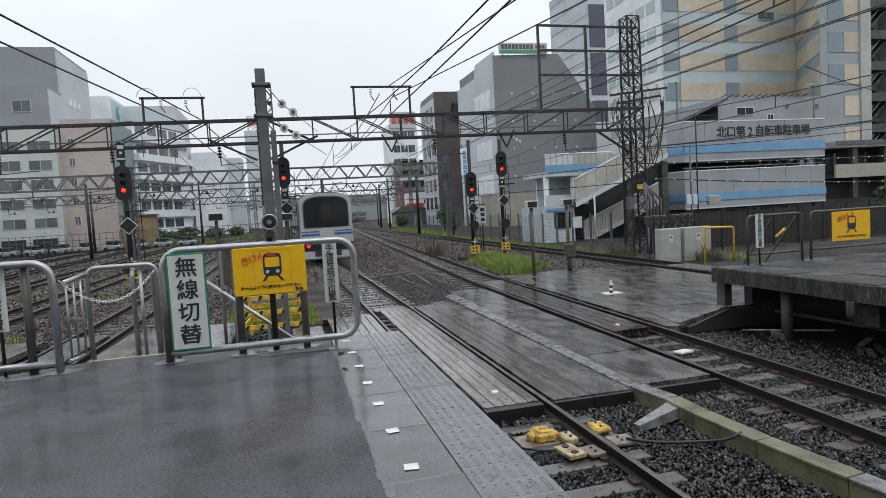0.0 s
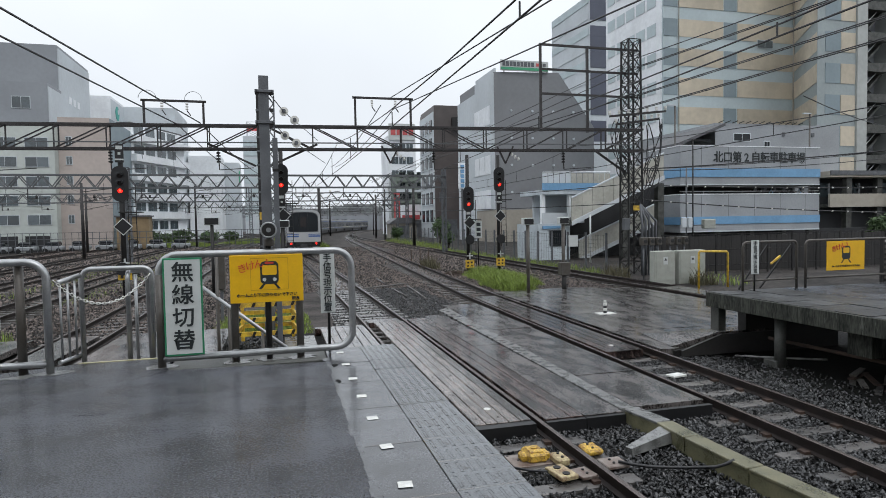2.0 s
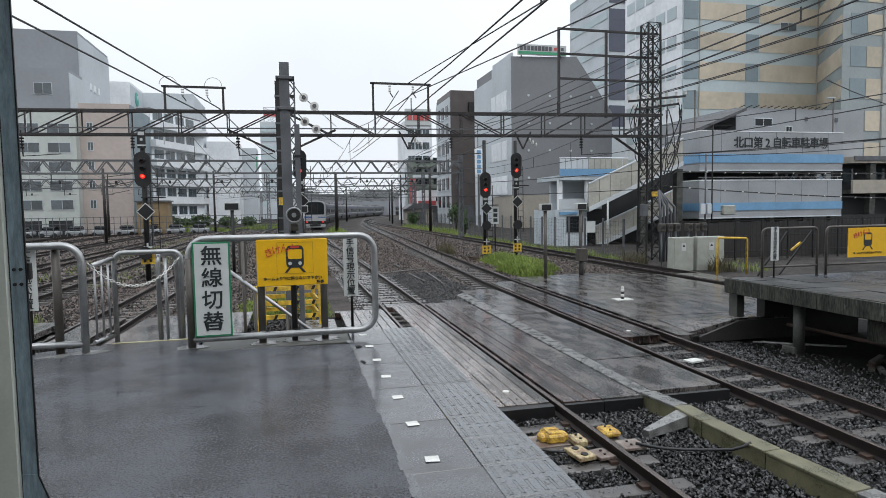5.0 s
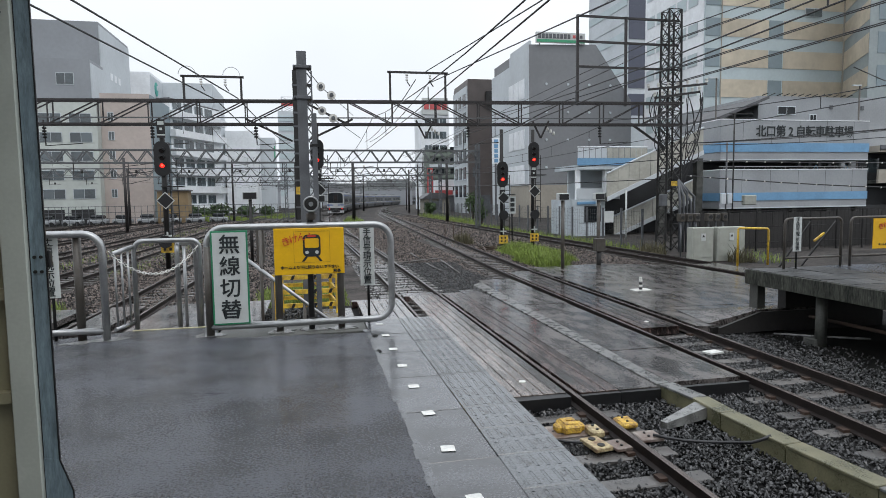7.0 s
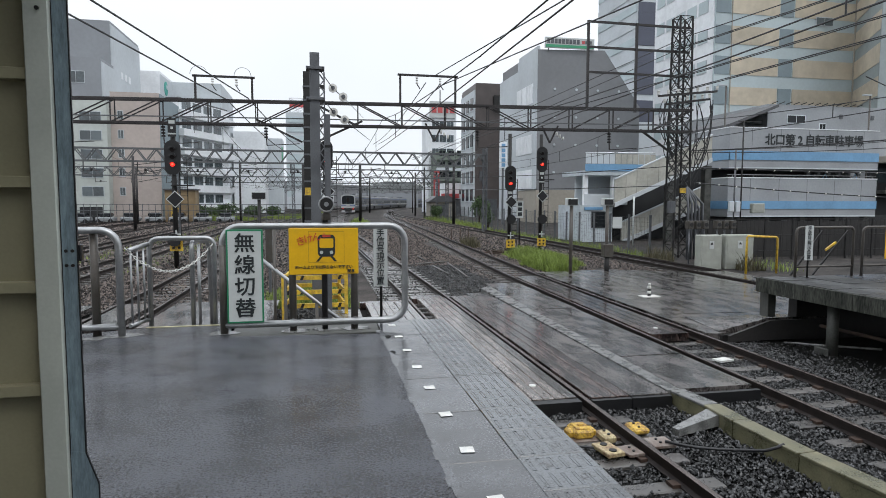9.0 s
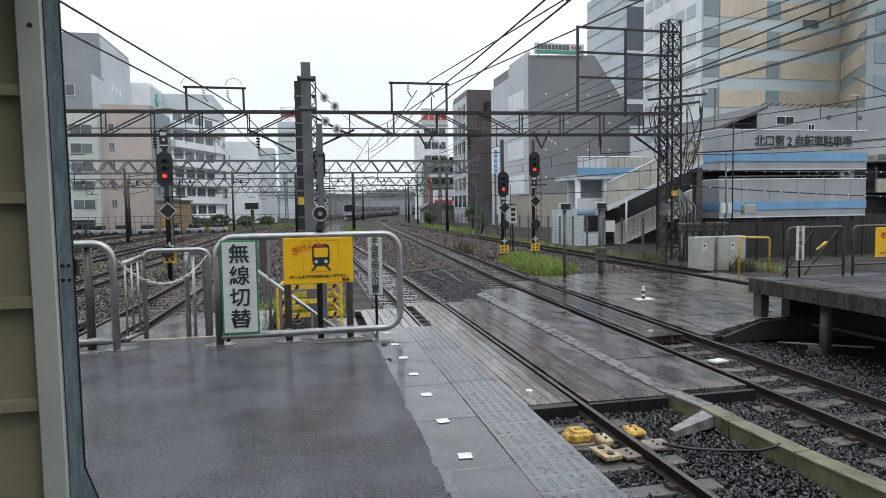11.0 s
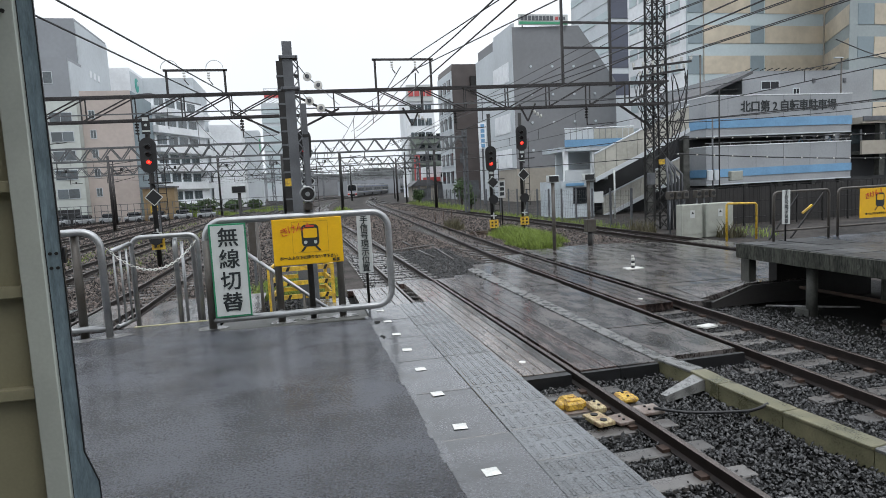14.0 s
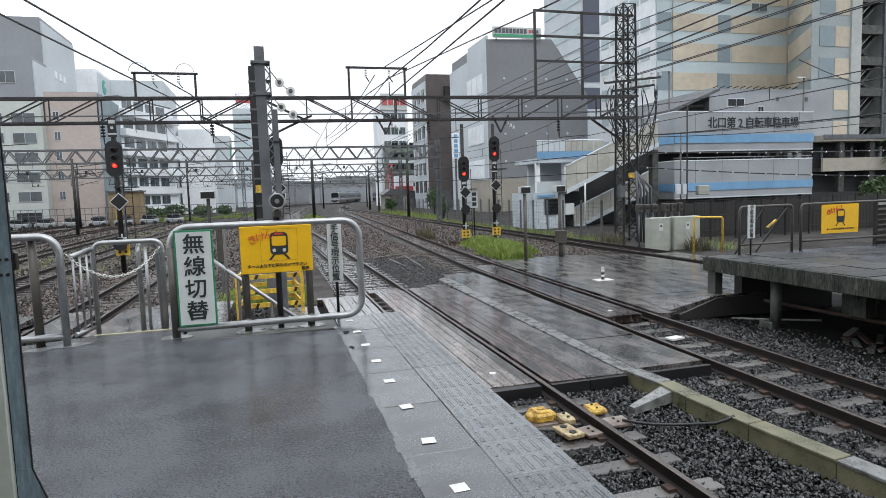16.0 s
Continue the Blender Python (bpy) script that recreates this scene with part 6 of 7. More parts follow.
for x in (28.0, 31.2, 34.4, 37.6, 40.3):
    part("column", bx(x, x + 0.4, BY + 0.5, BY + 0.9, GROUND, 0.42), CONCRETE, bp)
part("rail", tube(bmesh.new(), [(BX0, BY + 0.1, 3.62), (BX1, BY + 0.1, 3.62)], 0.03, 6), GALV, bp)
for k in range(8):
    part("rail_post", tube(bmesh.new(), [(BX0 + 0.4 + k * 1.8, BY + 0.1, 3.40), (BX0 + 0.4 + k * 1.8, BY + 0.1, 3.62)], 0.02, 5), GALV, bp)
pp = thing("service_pole", "slim grey pole with meter boxes and a small transformer", "pole")
part("pole", tube(bmesh.new(), [(26.2, 39.5, GROUND), (26.2, 39.5, 5.2)], 0.06, 8), STEELGREY, pp)
part("pole", tube(bmesh.new(), [(26.75, 39.5, GROUND), (26.75, 39.5, 7.3)], 0.05, 8), DARKSTEEL, pp)
part("meter_box", bx(25.7, 26.1, 39.3, 39.5, 0.85, 1.6, 0.03), W_LTGREY, pp)
part("meter_box", bx(26.25, 26.6, 39.3, 39.5, 0.85, 1.6, 0.03), W_LTGREY, pp)
part("transformer", bx(27.6, 28.6, 39.3, 39.7, 0.75, 1.45, 0.05), CABINET, pp)
part("bracket", bar(bmesh.new(), (26.7, 39.5, 1.0), (27.7, 39.5, 1.0), 0.06), STEELGREY, pp)
for z in (7.25, 6.9):
    part("cross_arm", bar(bmesh.new(), (26.3, 39.5, z), (28.2, 39.5, z), 0.06), DARKSTEEL, pp)
for i, ch in enumerate("北口第2自転車駐車場"):
    part("character", lettering(ch, 0.92, pose(30.95 + i * 0.885, BY - 0.03, 6.26), 0.01, 0.016), INK, bp)
for k in range(6):
    x = 35.2 + k * 0.95
    bk = thing("bicycle", "dark parked bicycle seen over the parapet", "bicycle", "parked bicycles")
    for wx in (-0.5, 0.5):
        part("wheel", tube(bmesh.new(), [(x + wx * 0.6 + 0.3 * math.cos(a), BY + 1.2, 3.32 + 0.3 * math.sin(a)) for a in (2 * math.pi * j / 12 for j in range(12))], 0.025, 5, closed=True), BLACK, bk)
    part("frame", bar(bar(bmesh.new(), (x - 0.3, BY + 1.2, 3.32), (x + 0.05, BY + 1.2, 3.8), 0.05), (x + 0.05, BY + 1.2, 3.8), (x + 0.3, BY + 1.2, 3.32), 0.05), (DARKSTEEL, STEELGREY, BANDBLUE)[k % 3], bk)
    part("basket", bx(x + 0.1, x + 0.42, BY + 1.05, BY + 1.35, 3.70, 3.95, 0.03), STEELGREY, bk)
    part("rack", bx(x - 0.4, x + 0.4, BY + 1.0, BY + 1.4, 1.02, 3.02), DARKSTEEL, bk)
wb = block("annex", "plain white annex with small windows and roof lamps", 35.1, 48.85, 47.5, 60, 9.5, BIKEWALL)
windows(wb, 36.9, 38.9, 8.35, 9.1, 47.5, 1, 1, 1.7, 0.6, GLASS)
windows(wb, 40.1, 41.1, 7.65, 8.5, 47.5, 1, 1, 0.55, 0.6, GLASS)
for x in (42.3, 45.6):
    part("vent", bx(x, x + 0.3, 47.42, 47.499, 8.9, 9.25), STEELGREY, wb)
for k in range(13):
    part("roof_lamp", bar(bmesh.new(), (35.3 + k * 0.72, 47.3, 9.95), (35.85 + k * 0.72, 47.3, 10.15), 0.07), DARKSTEEL, wb)
wb2 = block("shed_house", "low grey house with a dark sloping roof", 31.3, 35.0, 46.5, 52, 7.4, CONCRETE)
part("roof_slope", prism(bmesh.new(), [(30.4, 7.7), (35.1, 9.5), (35.1, 9.75), (30.4, 7.95)], 46.2, 52.3), ROOFTILE, wb2)
for x, z in ((29.9, 11.0), (43.9, 10.7)):
    l = thing("street_lamp", "slim grey street lamp over the roofs", "street lamp", "street lamps")
    part("pole", tube(bmesh.new(), [(x, 46, GROUND), (x, 46, z)], 0.07, 8), POSTGREY, l)
    part("head", bx(x - 0.75, x + 0.1, 45.9, 46.1, z, z + 0.1), W_LTGREY, l)

# stairs up to the bicycle park
st = thing("ramp_stairs", "beige concrete stair flights with solid parapets rising to the bicycle park", "stairs")
for y0, a, b, h in ((40.9, (17.7, 1.45), (25.3, 4.75), 1.65), (42.9, (19.3, -1.36), (26.4, 1.5), 1.35)):
    n = 9
    for k in range(n):
        u, v = k / n, (k + 1) / n - 0.004
        x0, z0 = a[0] + (b[0] - a[0]) * u, a[1] + (b[1] - a[1]) * u
        x1, z1 = a[0] + (b[0] - a[0]) * v, a[1] + (b[1] - a[1]) * v
        part("parapet_panel", prism(bmesh.new(), [(x0, z0), (x1, z1), (x1, z1 + h), (x0, z0 + h)], y0, y0 + 0.12), STAIRBEIGE, st)
    part("flight", prism(bmesh.new(), [(a[0], a[1] - 0.3), (b[0], b[1] - 0.3), (b[0], b[1] + 0.1), (a[0], a[1] + 0.1)], y0 + 0.121, y0 + 1.7), CONCRETE, st)
    part("stringer", prism(bmesh.new(), [(a[0], a[1] - 0.3), (b[0], b[1] - 0.3), (b[0], b[1] + 0.02), (a[0], a[1] + 0.02)], y0 - 0.06, y0 - 0.002), W_LTGREY, st)
    part("coping", bar(bmesh.new(), (a[0], y0 + 0.06, a[1] + h + 0.04), (b[0], y0 + 0.06, b[1] + h + 0.04), 0.2, 0.08), W_LTGREY, st)
# dark sheet in place of the shade below the stairs
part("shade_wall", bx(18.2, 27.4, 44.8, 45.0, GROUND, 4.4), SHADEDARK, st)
part("pillar", bx(22.0, 22.5, 41.2, 41.7, GROUND, 3.0), CONCRETE, st)
part("pillar", bx(25.0, 25.5, 41.2, 41.7, GROUND, 4.2), CONCRETE, st)
ks = thing("station_kiosk", "small white two-level building with a blue fascia and railed deck", "building")
KIOSKWALL = mat("pale_blue_white_render", (0.50, 0.55, 0.58), 0.7, var=0.2, scale=0.6, fine=4, bump=0.05)
part("wall", bx(15.55, 18.1, 42, 46, GROUND, 1.3), KIOSKWALL, ks)
part("deck_slab", bx(15.9, 21.4, 41.9, 46.2, 3.45, 3.8), KIOSKWALL, ks)
part("fascia", bx(15.86, 21.44, 41.84, 41.898, 3.75, 4.25), BANDBLUE, ks)
part("rear_wall", bx(16.3, 20.6, 44.5, 44.7, 1.3, 3.45), W_LTGREY, ks)
part("pillar", bx(18.1, 18.5, 42.1, 42.5, 1.3, 3.45), W_WHITE, ks)
part("pillar", bx(15.9, 16.2, 42.1, 42.4, 1.3, 3.45), W_WHITE, ks)
part("balustrade", bx(15.9, 17.9, 42.0, 42.06, 1.32, 2.1), W_LTGREY, ks)
part("deck_rail", tube(bmesh.new(), [(15.9, 41.95, 5.05), (21.4, 41.95, 5.1)], 0.04, 6), W_WHITE, ks)
for k in range(12):
    part("rail_panel", bx(15.92 + k * 0.46, 16.32 + k * 0.46, 41.93, 41.96, 4.28, 4.98), W_LTGREY if k < 5 else STAIRBEIGE, ks)
kw = part("window", bx(16.45, 17.75, 41.93, 41.999, -0.35, 0.85), STEELGREY, ks)
part("pane", bx(16.5, 17.7, 41.90, 41.929, -0.30, 0.80), GLASS, kw)
part("door", bx(15.62, 16.1, 41.95, 41.999, GROUND, 0.6), KIOSKWALL, ks)
part("name_strip", bx(15.9, 17.3, 41.9, 41.998, 0.95, 1.15), BANDBLUE, ks)

# tall tan and blue panelled block
tb_ = thing("panelled_block", "tall block with tan and pale blue panels", "building")
def facade(parent, a, b, cols, rows):
    """Panels 6 cm proud on the wall from a to b in plan, seen from its right-hand side; cols are metres from a."""
    a, b = Vector((*a, 0)), Vector((*b, 0))
    d = (b - a).normalized()
    m = Matrix.Translation(a) @ Matrix.Rotation(math.atan2(d.y, d.x), 4, "Z")
    for x0, x1, material in cols:
        for z0, z1 in rows:
            part("panel", box(bmesh.new(), x0, x1, -0.06, -0.002, z0, z1, m), material, parent)


ROWS = [(16.24 + 3.45 * k, 18.29 + 3.45 * k) for k in range(-4, 5)]
part("wall", bx(41.9, 60.8, 65, 78, GROUND, 33), W_BLUE, tb_)
part("wall", slab(bmesh.new(), [(55.1, 56.0), (61.8, 56.0), (70.0, 78.0), (60.81, 78.0), (60.81, 65.0)], GROUND, 33), WINGBLUE, tb_)
part("side_wall", bx(41.8, 41.899, 65.2, 77.9, GROUND, 33), W_WHITE, tb_)
facade(tb_, (41.9, 65), (60.8, 65), [(0.05, 1.9, W_SLATE), (2.05, 8.35, W_TAN), (8.45, 10.25, W_SLATE), (10.4, 18.7, W_TAN)], ROWS)
facade(tb_, (60.8, 65), (55.1, 56), [(0.2, 10.5, W_TAN)], ROWS)
facade(tb_, (55.1, 56), (61.8, 56), [(1.05, 3.1, W_SLATE), (3.2, 5.2, W_TAN)], [(z0 - 0.03, z1 + 0.1) for z0, z1 in ROWS])
part("pier", bx(60.4, 61.8, 55.75, 55.998, GROUND, 33), PIERGREY, tb_)
part("drainpipe", bar(bmesh.new(), (60.55, 64.8, GROUND), (60.55, 64.8, 33), 0.14), W_BEIGE, tb_)
part("drainpipe", bar(bmesh.new(), (43.95, 64.85, GROUND), (43.95, 64.85, 33), 0.08), W_BEIGE, tb_)
fw = part("window", bx(55.1, 57.5, 64.9, 64.938, 22.35, 23.4), W_LTGREY, tb_)
for x in (55.2, 56.35):
    part("pane", bx(x, x + 1.05, 64.86, 64.899, 22.45, 23.3), WINGLASS, fw)
for z0, z1 in ROWS:
    windows(tb_, 66.0, 77.6, z0 - 0.1, z1 + 0.2, 41.8, 5, 1, 1.7, 1.3, W_BLUE, axis="x")
es = thing("outside_stair", "open steel fire stair with concrete landings", "stairs")
for k in range(-4, 5):
    z = 14.3 + 3.45 * k
    part("landing", bx(62.0, 65.2, 56.0, 58.6, z, z + 0.95), CONCRETE, es)
    part("flight", bar(bmesh.new(), (62.6, 57.2, z - 2.2), (64.9, 57.2, z - 0.1), 1.1, 0.22), CONCRETE, es)
    part("flight", bar(bmesh.new(), (64.9, 57.9, z - 2.5), (62.6, 57.9, z - 1.0), 0.9, 0.22), DARKSTEEL, es)
    part("handrail", bar(bmesh.new(), (62.6, 56.6, z - 1.3), (64.9, 56.6, z + 0.8), 0.07), W_LTGREY, es)
part("column", bx(65.25, 65.55, 55.9, 56.2, GROUND, 33), STEELGREY, es)
part("column", bx(66.0, 66.25, 55.9, 56.2, GROUND, 33), PIERGREY, es)
part("back_wall", bx(61.9, 66.4, 58.8, 59.0, GROUND, 33), W_HAZESLATE, es)
nb = block("pale_side_block", "tall pale grey block beside the fire stair", 66.4, 92, 56.2, 72, 32, PIERGREY)
for x in (67.9, 72.0):
    part("drainpipe", bar(bmesh.new(), (x, 56.1, GROUND), (x, 56.1, 32), 0.1), STEELGREY, nb)
pod = thing("elevated_road", "beige elevated road deck with a solid parapet and dark underside", "road deck")
part("roof_slab", bx(45.4, 78, 45.2, 47.4, 5.0, 5.55), W_BEIGE, pod)
part("fascia", bx(45.4, 78, 45.1, 45.199, 5.2, 5.6), STEELGREY, pod)
part("parapet", bx(45.4, 78, 45.2, 45.4, 2.3, 3.5), W_BEIGE, pod)
part("deck", bx(45.4, 78, 45.41, 47.4, 2.3, 2.6), CONCRETE, pod)
# dark sheets painted for the shade behind and below the deck
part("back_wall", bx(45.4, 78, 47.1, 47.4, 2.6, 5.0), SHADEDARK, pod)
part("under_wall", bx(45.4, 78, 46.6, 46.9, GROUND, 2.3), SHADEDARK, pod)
for k in range(9):
    part("column", bx(47.6 + k * 3.6, 48.2 + k * 3.6, 45.5, 46.0, GROUND, 5.0), CONCRETE, pod)
    part("window", bx(46.2 + k * 3.6, 47.3 + k * 3.6, 47.0, 47.099, 3.3, 4.6), WINGLASS, pod)
pt = thing("palm_tree", "palm tree with a shaggy trunk and drooping green fronds", "tree")
part("trunk", tube(bmesh.new(), [(53.5, 44.0, GROUND), (53.6, 44.0, 2.0), (53.5, 44.0, 4.9)], [0.34, 0.27, 0.24], 10), RUSTY, pt)
prng = np.random.default_rng(5)
for k in range(26):
    a, up = prng.uniform(0, 6.28), prng.uniform(-0.35, 1.0)
    ln, n = prng.uniform(1.5, 2.1), 9
    rib = [Vector((53.5 + math.cos(a) * ln * u, 44.0 + math.sin(a) * ln * u, 4.95 + up * 1.5 * u - 1.5 * u * u)) for u in (j / n for j in range(n + 1))]
    fr = bmesh.new()
    tube(fr, rib, [0.03 - 0.0025 * j for j in range(n + 1)], 4)
    for j in range(2, n + 1):
        for sd in (-1, 1):
            d = Vector((-math.sin(a), math.cos(a), 0)) * sd
            tip = rib[j] + d * 0.55 * (1 - 0.5 * j / n) + Vector((math.cos(a), math.sin(a), 0)) * 0.25 - Vector((0, 0, 0.22))
            vs = [fr.verts.new(p) for p in (rib[j], rib[j - 1].lerp(rib[j], 0.4), tip)]
            fr.faces.new(vs)
    part("frond", fr, LEAF, pt)

# large windowless grey block with a chamfered corner
gb = thing("grey_block", "large plain grey block with a chamfered roofline and beige base", "building")
part("wall", prism(bmesh.new(), [(26.1, 3.1), (41.0, 3.1), (41.0, 14.6), (35.6, 22.0), (26.1, 21.7)], 80, 96), W_GREY, gb)
part("base", bx(26.05, 41.05, 79.95, 96, GROUND, 3.1), W_BEIGE, gb)
part("side_wall", bx(25.95, 26.09, 80.05, 88.0, 3.1, 21.6), W_LTGREY, gb)
part("side_wall", bx(25.95, 26.09, 88.01, 97.0, GROUND, 20.3), W_LTGREY, gb)
part("rear_wing", bx(26.1, 34, 96.01, 97.0, GROUND, 20.2), W_LTGREY, gb)
part("parapet_step", bx(26.1, 26.4, 80.05, 88.0, 21.72, 22.2), W_LTGREY, gb)
for z in (16.2, 9.4, 4.6):
    for k in range(3):
        f = part("window", bx(25.88, 25.949, 81.4 + k * 2.3, 83.6 + k * 2.3, z - 1.3, z + 1.3), W_WHITE, gb)
        part("pane", bx(25.85, 25.879, 81.5 + k * 2.3, 82.45 + k * 2.3, z - 1.2, z + 1.2), W_WHITE, f)
        part("pane", bx(25.85, 25.879, 82.55 + k * 2.3, 83.5 + k * 2.3, z - 1.2, z + 1.2), W_WHITE, f)
sg = thing("roof_sign", "white roof sign with a green band and illegible dark bars", "sign")
part("board", bx(26.9, 33.9, 79.6, 79.8, 21.9, 23.3), WHITE, sg)
part("band", bx(27.0, 33.8, 79.55, 79.6, 22.0, 22.35), GREENSIGN, sg)
for k in range(9):
    part("bar", bx(27.2 + k * 0.52, 27.6 + k * 0.52, 79.55, 79.6, 22.5, 23.1), STEELGREY, sg)
for k in range(3):
    part("bar", bx(32.1 + k * 0.5, 32.5 + k * 0.5, 79.55, 79.6, 22.6, 23.0), REDSIGN if k == 0 else STEELGREY, sg)
part("frame_leg", bar(bar(bmesh.new(), (27.5, 79.9, 21.6), (27.5, 79.9, 23), 0.12), (33.2, 79.9, 21.6), (33.2, 79.9, 23), 0.12), STEELGREY, sg)
for k in range(16):
    solid("wall_lamp", disc(bmesh.new(), (28.5 + (k % 4) * 3.1, 79.92, 5.5 + (k // 4) * 3.7), 0.16, 0.16, "y", 10), W_LTGREY, "small round fitting on the grey wall", "wall fitting", "wall fittings")

# glass tower with navy bands
nt = thing("office_tower", "tall office tower with navy glass bands and pale spandrels", "building")
part("wall", bx(67.6, 95, 130, 150, GROUND, 52), W_LTGREY, nt)
for j in range(14):
    z = 4 + j * 3.6
    part("glass_band", bx(67.7, 94.9, 129.85, 129.999, z, z + (2.3 if j % 3 == 2 else 3.58)), W_NAVY, nt)
    part("glass_band", bx(67.45, 67.599, 130.5, 149.8, z + 0.3, z + 2.0), W_BLUE if j % 2 else W_LTGREY, nt)

# brown tiled apartment house
br = thing("brown_house", "dark brown tiled apartment block with a paler window wall", "building")
part("wall", bx(25.3, 30.9, 110, 121, GROUND, 22.4), W_BROWN, br)
part("side_wall", bx(25.15, 25.299, 110.1, 120.9, GROUND, 21.6), W_LTGREY, br)
for j in range(6):
    for k in range(3):
        f = part("window", bx(25.06, 25.149, 111.1 + k * 3.3, 113.0 + k * 3.3, 1.6 + j * 3.3, 3.8 + j * 3.3), GLASS, br)
        part("sill", bx(24.98, 25.149, 111.0 + k * 3.3, 113.1 + k * 3.3, 1.42 + j * 3.3, 1.59 + j * 3.3), W_LTGREY, br)
part("roof_rail", bx(25.4, 30.8, 110.1, 120.9, 22.4, 22.8), W_BROWN, br)
bal = part("balcony", bx(28.6, 30.6, 109.3, 109.99, 18.0, 20.6), DARKSTEEL, br)
part("meter_box", bx(26.1, 26.9, 109.8, 109.99, 5.2, 7.0), STEELGREY, br)
part("doorway", bx(27.2, 29.4, 109.9, 109.99, GROUND, 2.0), STEELGREY, br)
wh = block("sign_house", "white apartment block with a red roof billboard", 24.2, 31.2, 152, 162, 22.6, W_WHITE)
windows(wh, 25, 30.6, 12, 22, 152, 3, 3, 1.6, 1.7)
part("billboard", bx(24.4, 31.0, 151.6, 151.9, 22.0, 26.0), WHITE, wh)
for k in range(4):
    part("bar", bx(24.9 + k * 1.5, 26.1 + k * 1.5, 151.5, 151.6, 23.2, 24.9), REDSIGN, wh)
nh = block("netted_house", "mid-rise house behind grey-green scaffold netting", 24.7, 33.8, 144, 151.5, 12.6, NETGREEN)
for j in range(5):
    part("balcony", bx(24.6, 33.9, 143.6, 143.99, 1.2 + j * 2.5, 1.9 + j * 2.5), W_LTGREY if j % 2 else NETGREEN, nh)
    windows(nh, 25, 33.5, 2.0 + j * 2.5, 3.6 + j * 2.5, 144, 4, 1, 1.4, 1.2, GLASS, NETGREEN)
shp = block("shop", "small white shop with a red awning", 23.5, 29.8, 128, 134, 4.9, W_WHITE)
part("awning", bx(22.6, 26.2, 127.0, 127.99, 2.2, 3.1), REDSIGN, shp)
part("shutter", bx(24.2, 29.2, 127.9, 127.99, GROUND, 2.0), STEELGREY, shp)
part("window", bx(26.5, 29.0, 127.9, 127.99, 3.0, 3.8), GLASS, shp)
rm = thing("red_sign_mast", "red and white upright sign at the track side", "sign")
part("panel", bx(20.4, 21.6, 124.8, 125, 2.0, 7.8), REDSIGN, rm)
part("mark", prism(bmesh.new(), [(20.5, 7.2), (21.5, 7.2), (21.0, 6.0)], 124.7, 124.8), WHITE, rm)
part("mark", prism(bmesh.new(), [(20.7, 2.6), (21.3, 2.6), (21.3, 5.4), (20.7, 5.4)], 124.7, 124.8), W_LTGREY, rm)
part("leg", bx(20.8, 21.2, 124.9, 125.1, GROUND, 2.0), STEELGREY, rm)
hut = thing("trackside_hut", "low weathered hut with a dark hipped roof", "hut")
part("wall", bx(18.2, 23.0, 116, 121, GROUND, 1.4), W_BEIGE, hut)
part("roof", prism(bmesh.new(), [(17.6, 1.4), (23.6, 1.4), (21.8, 2.5), (19.3, 2.5)], 115.5, 121.5), ROOFTILE, hut)
part("shutter", bx(19.5, 21.6, 115.9, 115.99, GROUND, 0.9), STEELGREY, hut)
sg2 = thing("upright_shop_sign", "tall narrow pale sign with blue bars on the grey wall", "sign")
part("panel", bx(19.35, 20.3, 74.8, 75, 5.7, 8.9), W_WHITE, sg2)
for k in range(5):
    part("bar", bx(19.6, 20.05, 74.7, 74.8, 5.85 + k * 0.6, 6.28 + k * 0.6), BANDBLUE, sg2)
part("pole", bx(19.73, 19.93, 74.9, 75.1, GROUND, 5.7), STEELGREY, sg2)

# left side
o1 = block("slate_office", "slate grey office block with a pale side wall", -48, -31.3, 97, 111.5, 26.3, W_HAZESLATE)
part("side_wall", bx(-31.3, -31.15, 97.1, 111.4, GROUND, 26.3), W_LTGREY, o1)
for j, z in enumerate((20.0,)):
    for k in range(3):
        part("vent", bx(-31.15, -31.08, 101.0 + k * 1.9, 101.9 + k * 1.9, z - 0.5, z + 0.5), W_WHITE, o1)
o2 = block("slate_annex", "lower slate grey annex with small windows", -48, -30.95, 91.5, 96.9, 20.0, W_HAZESLATE)
windows(o2, -35.6, -32.4, 12.6, 19.6, 91.5, 1, 2, 2.0, 1.4)
part("side_wall", bx(-30.95, -30.85, 91.6, 96.9, GROUND, 20.0), W_LTGREY, o2)
o3 = block("pale_house", "pale green-grey apartment house with paired windows", -48, -29.4, 88, 91.3, 13.9, W_PALE)
windows(o3, -43.6, -29.6, 1.5, 13.5, 88, 4, 5, 2.5, 1.15)
# flat dark panels painted as shaded openings
for k in range(3):
    part("garage_opening", bx(-40.0 + k * 3.5, -37.3 + k * 3.5, 87.93, 87.99, GROUND, 0.7), SHADEDARK, o3)
o4 = block("pink_house", "faded pink rendered block with tiny windows", -29.39, -23.4, 89.5, 104, 15.3, W_PINK)
windows(o4, -28.9, -27.5, 1.5, 14, 89.5, 1, 5, 0.6, 1.0)
# slate sheet stands in for the dark upright signboard strip
part("side_wall", bx(-23.4, -23.28, 89.6, 103.9, GROUND, 15.7), W_SLATE, o4)
o5 = block("white_hall", "white block with a round teal emblem near the top", -40.0, -29.9, 119, 130, 23.8, W_WHITE)
part("side_wall", bx(-29.9, -29.8, 119.1, 129.9, GROUND, 23.8), W_LTGREY, o5)
part("emblem", disc(bmesh.new(), (-29.75, 123.0, 21.9), 1.25, 0.1, "x", 24), TEAL, o5)
part("emblem_cut", disc(bmesh.new(), (-29.69, 123.4, 22.2), 0.42, 0.1, "x", 20), W_LTGREY, o5)
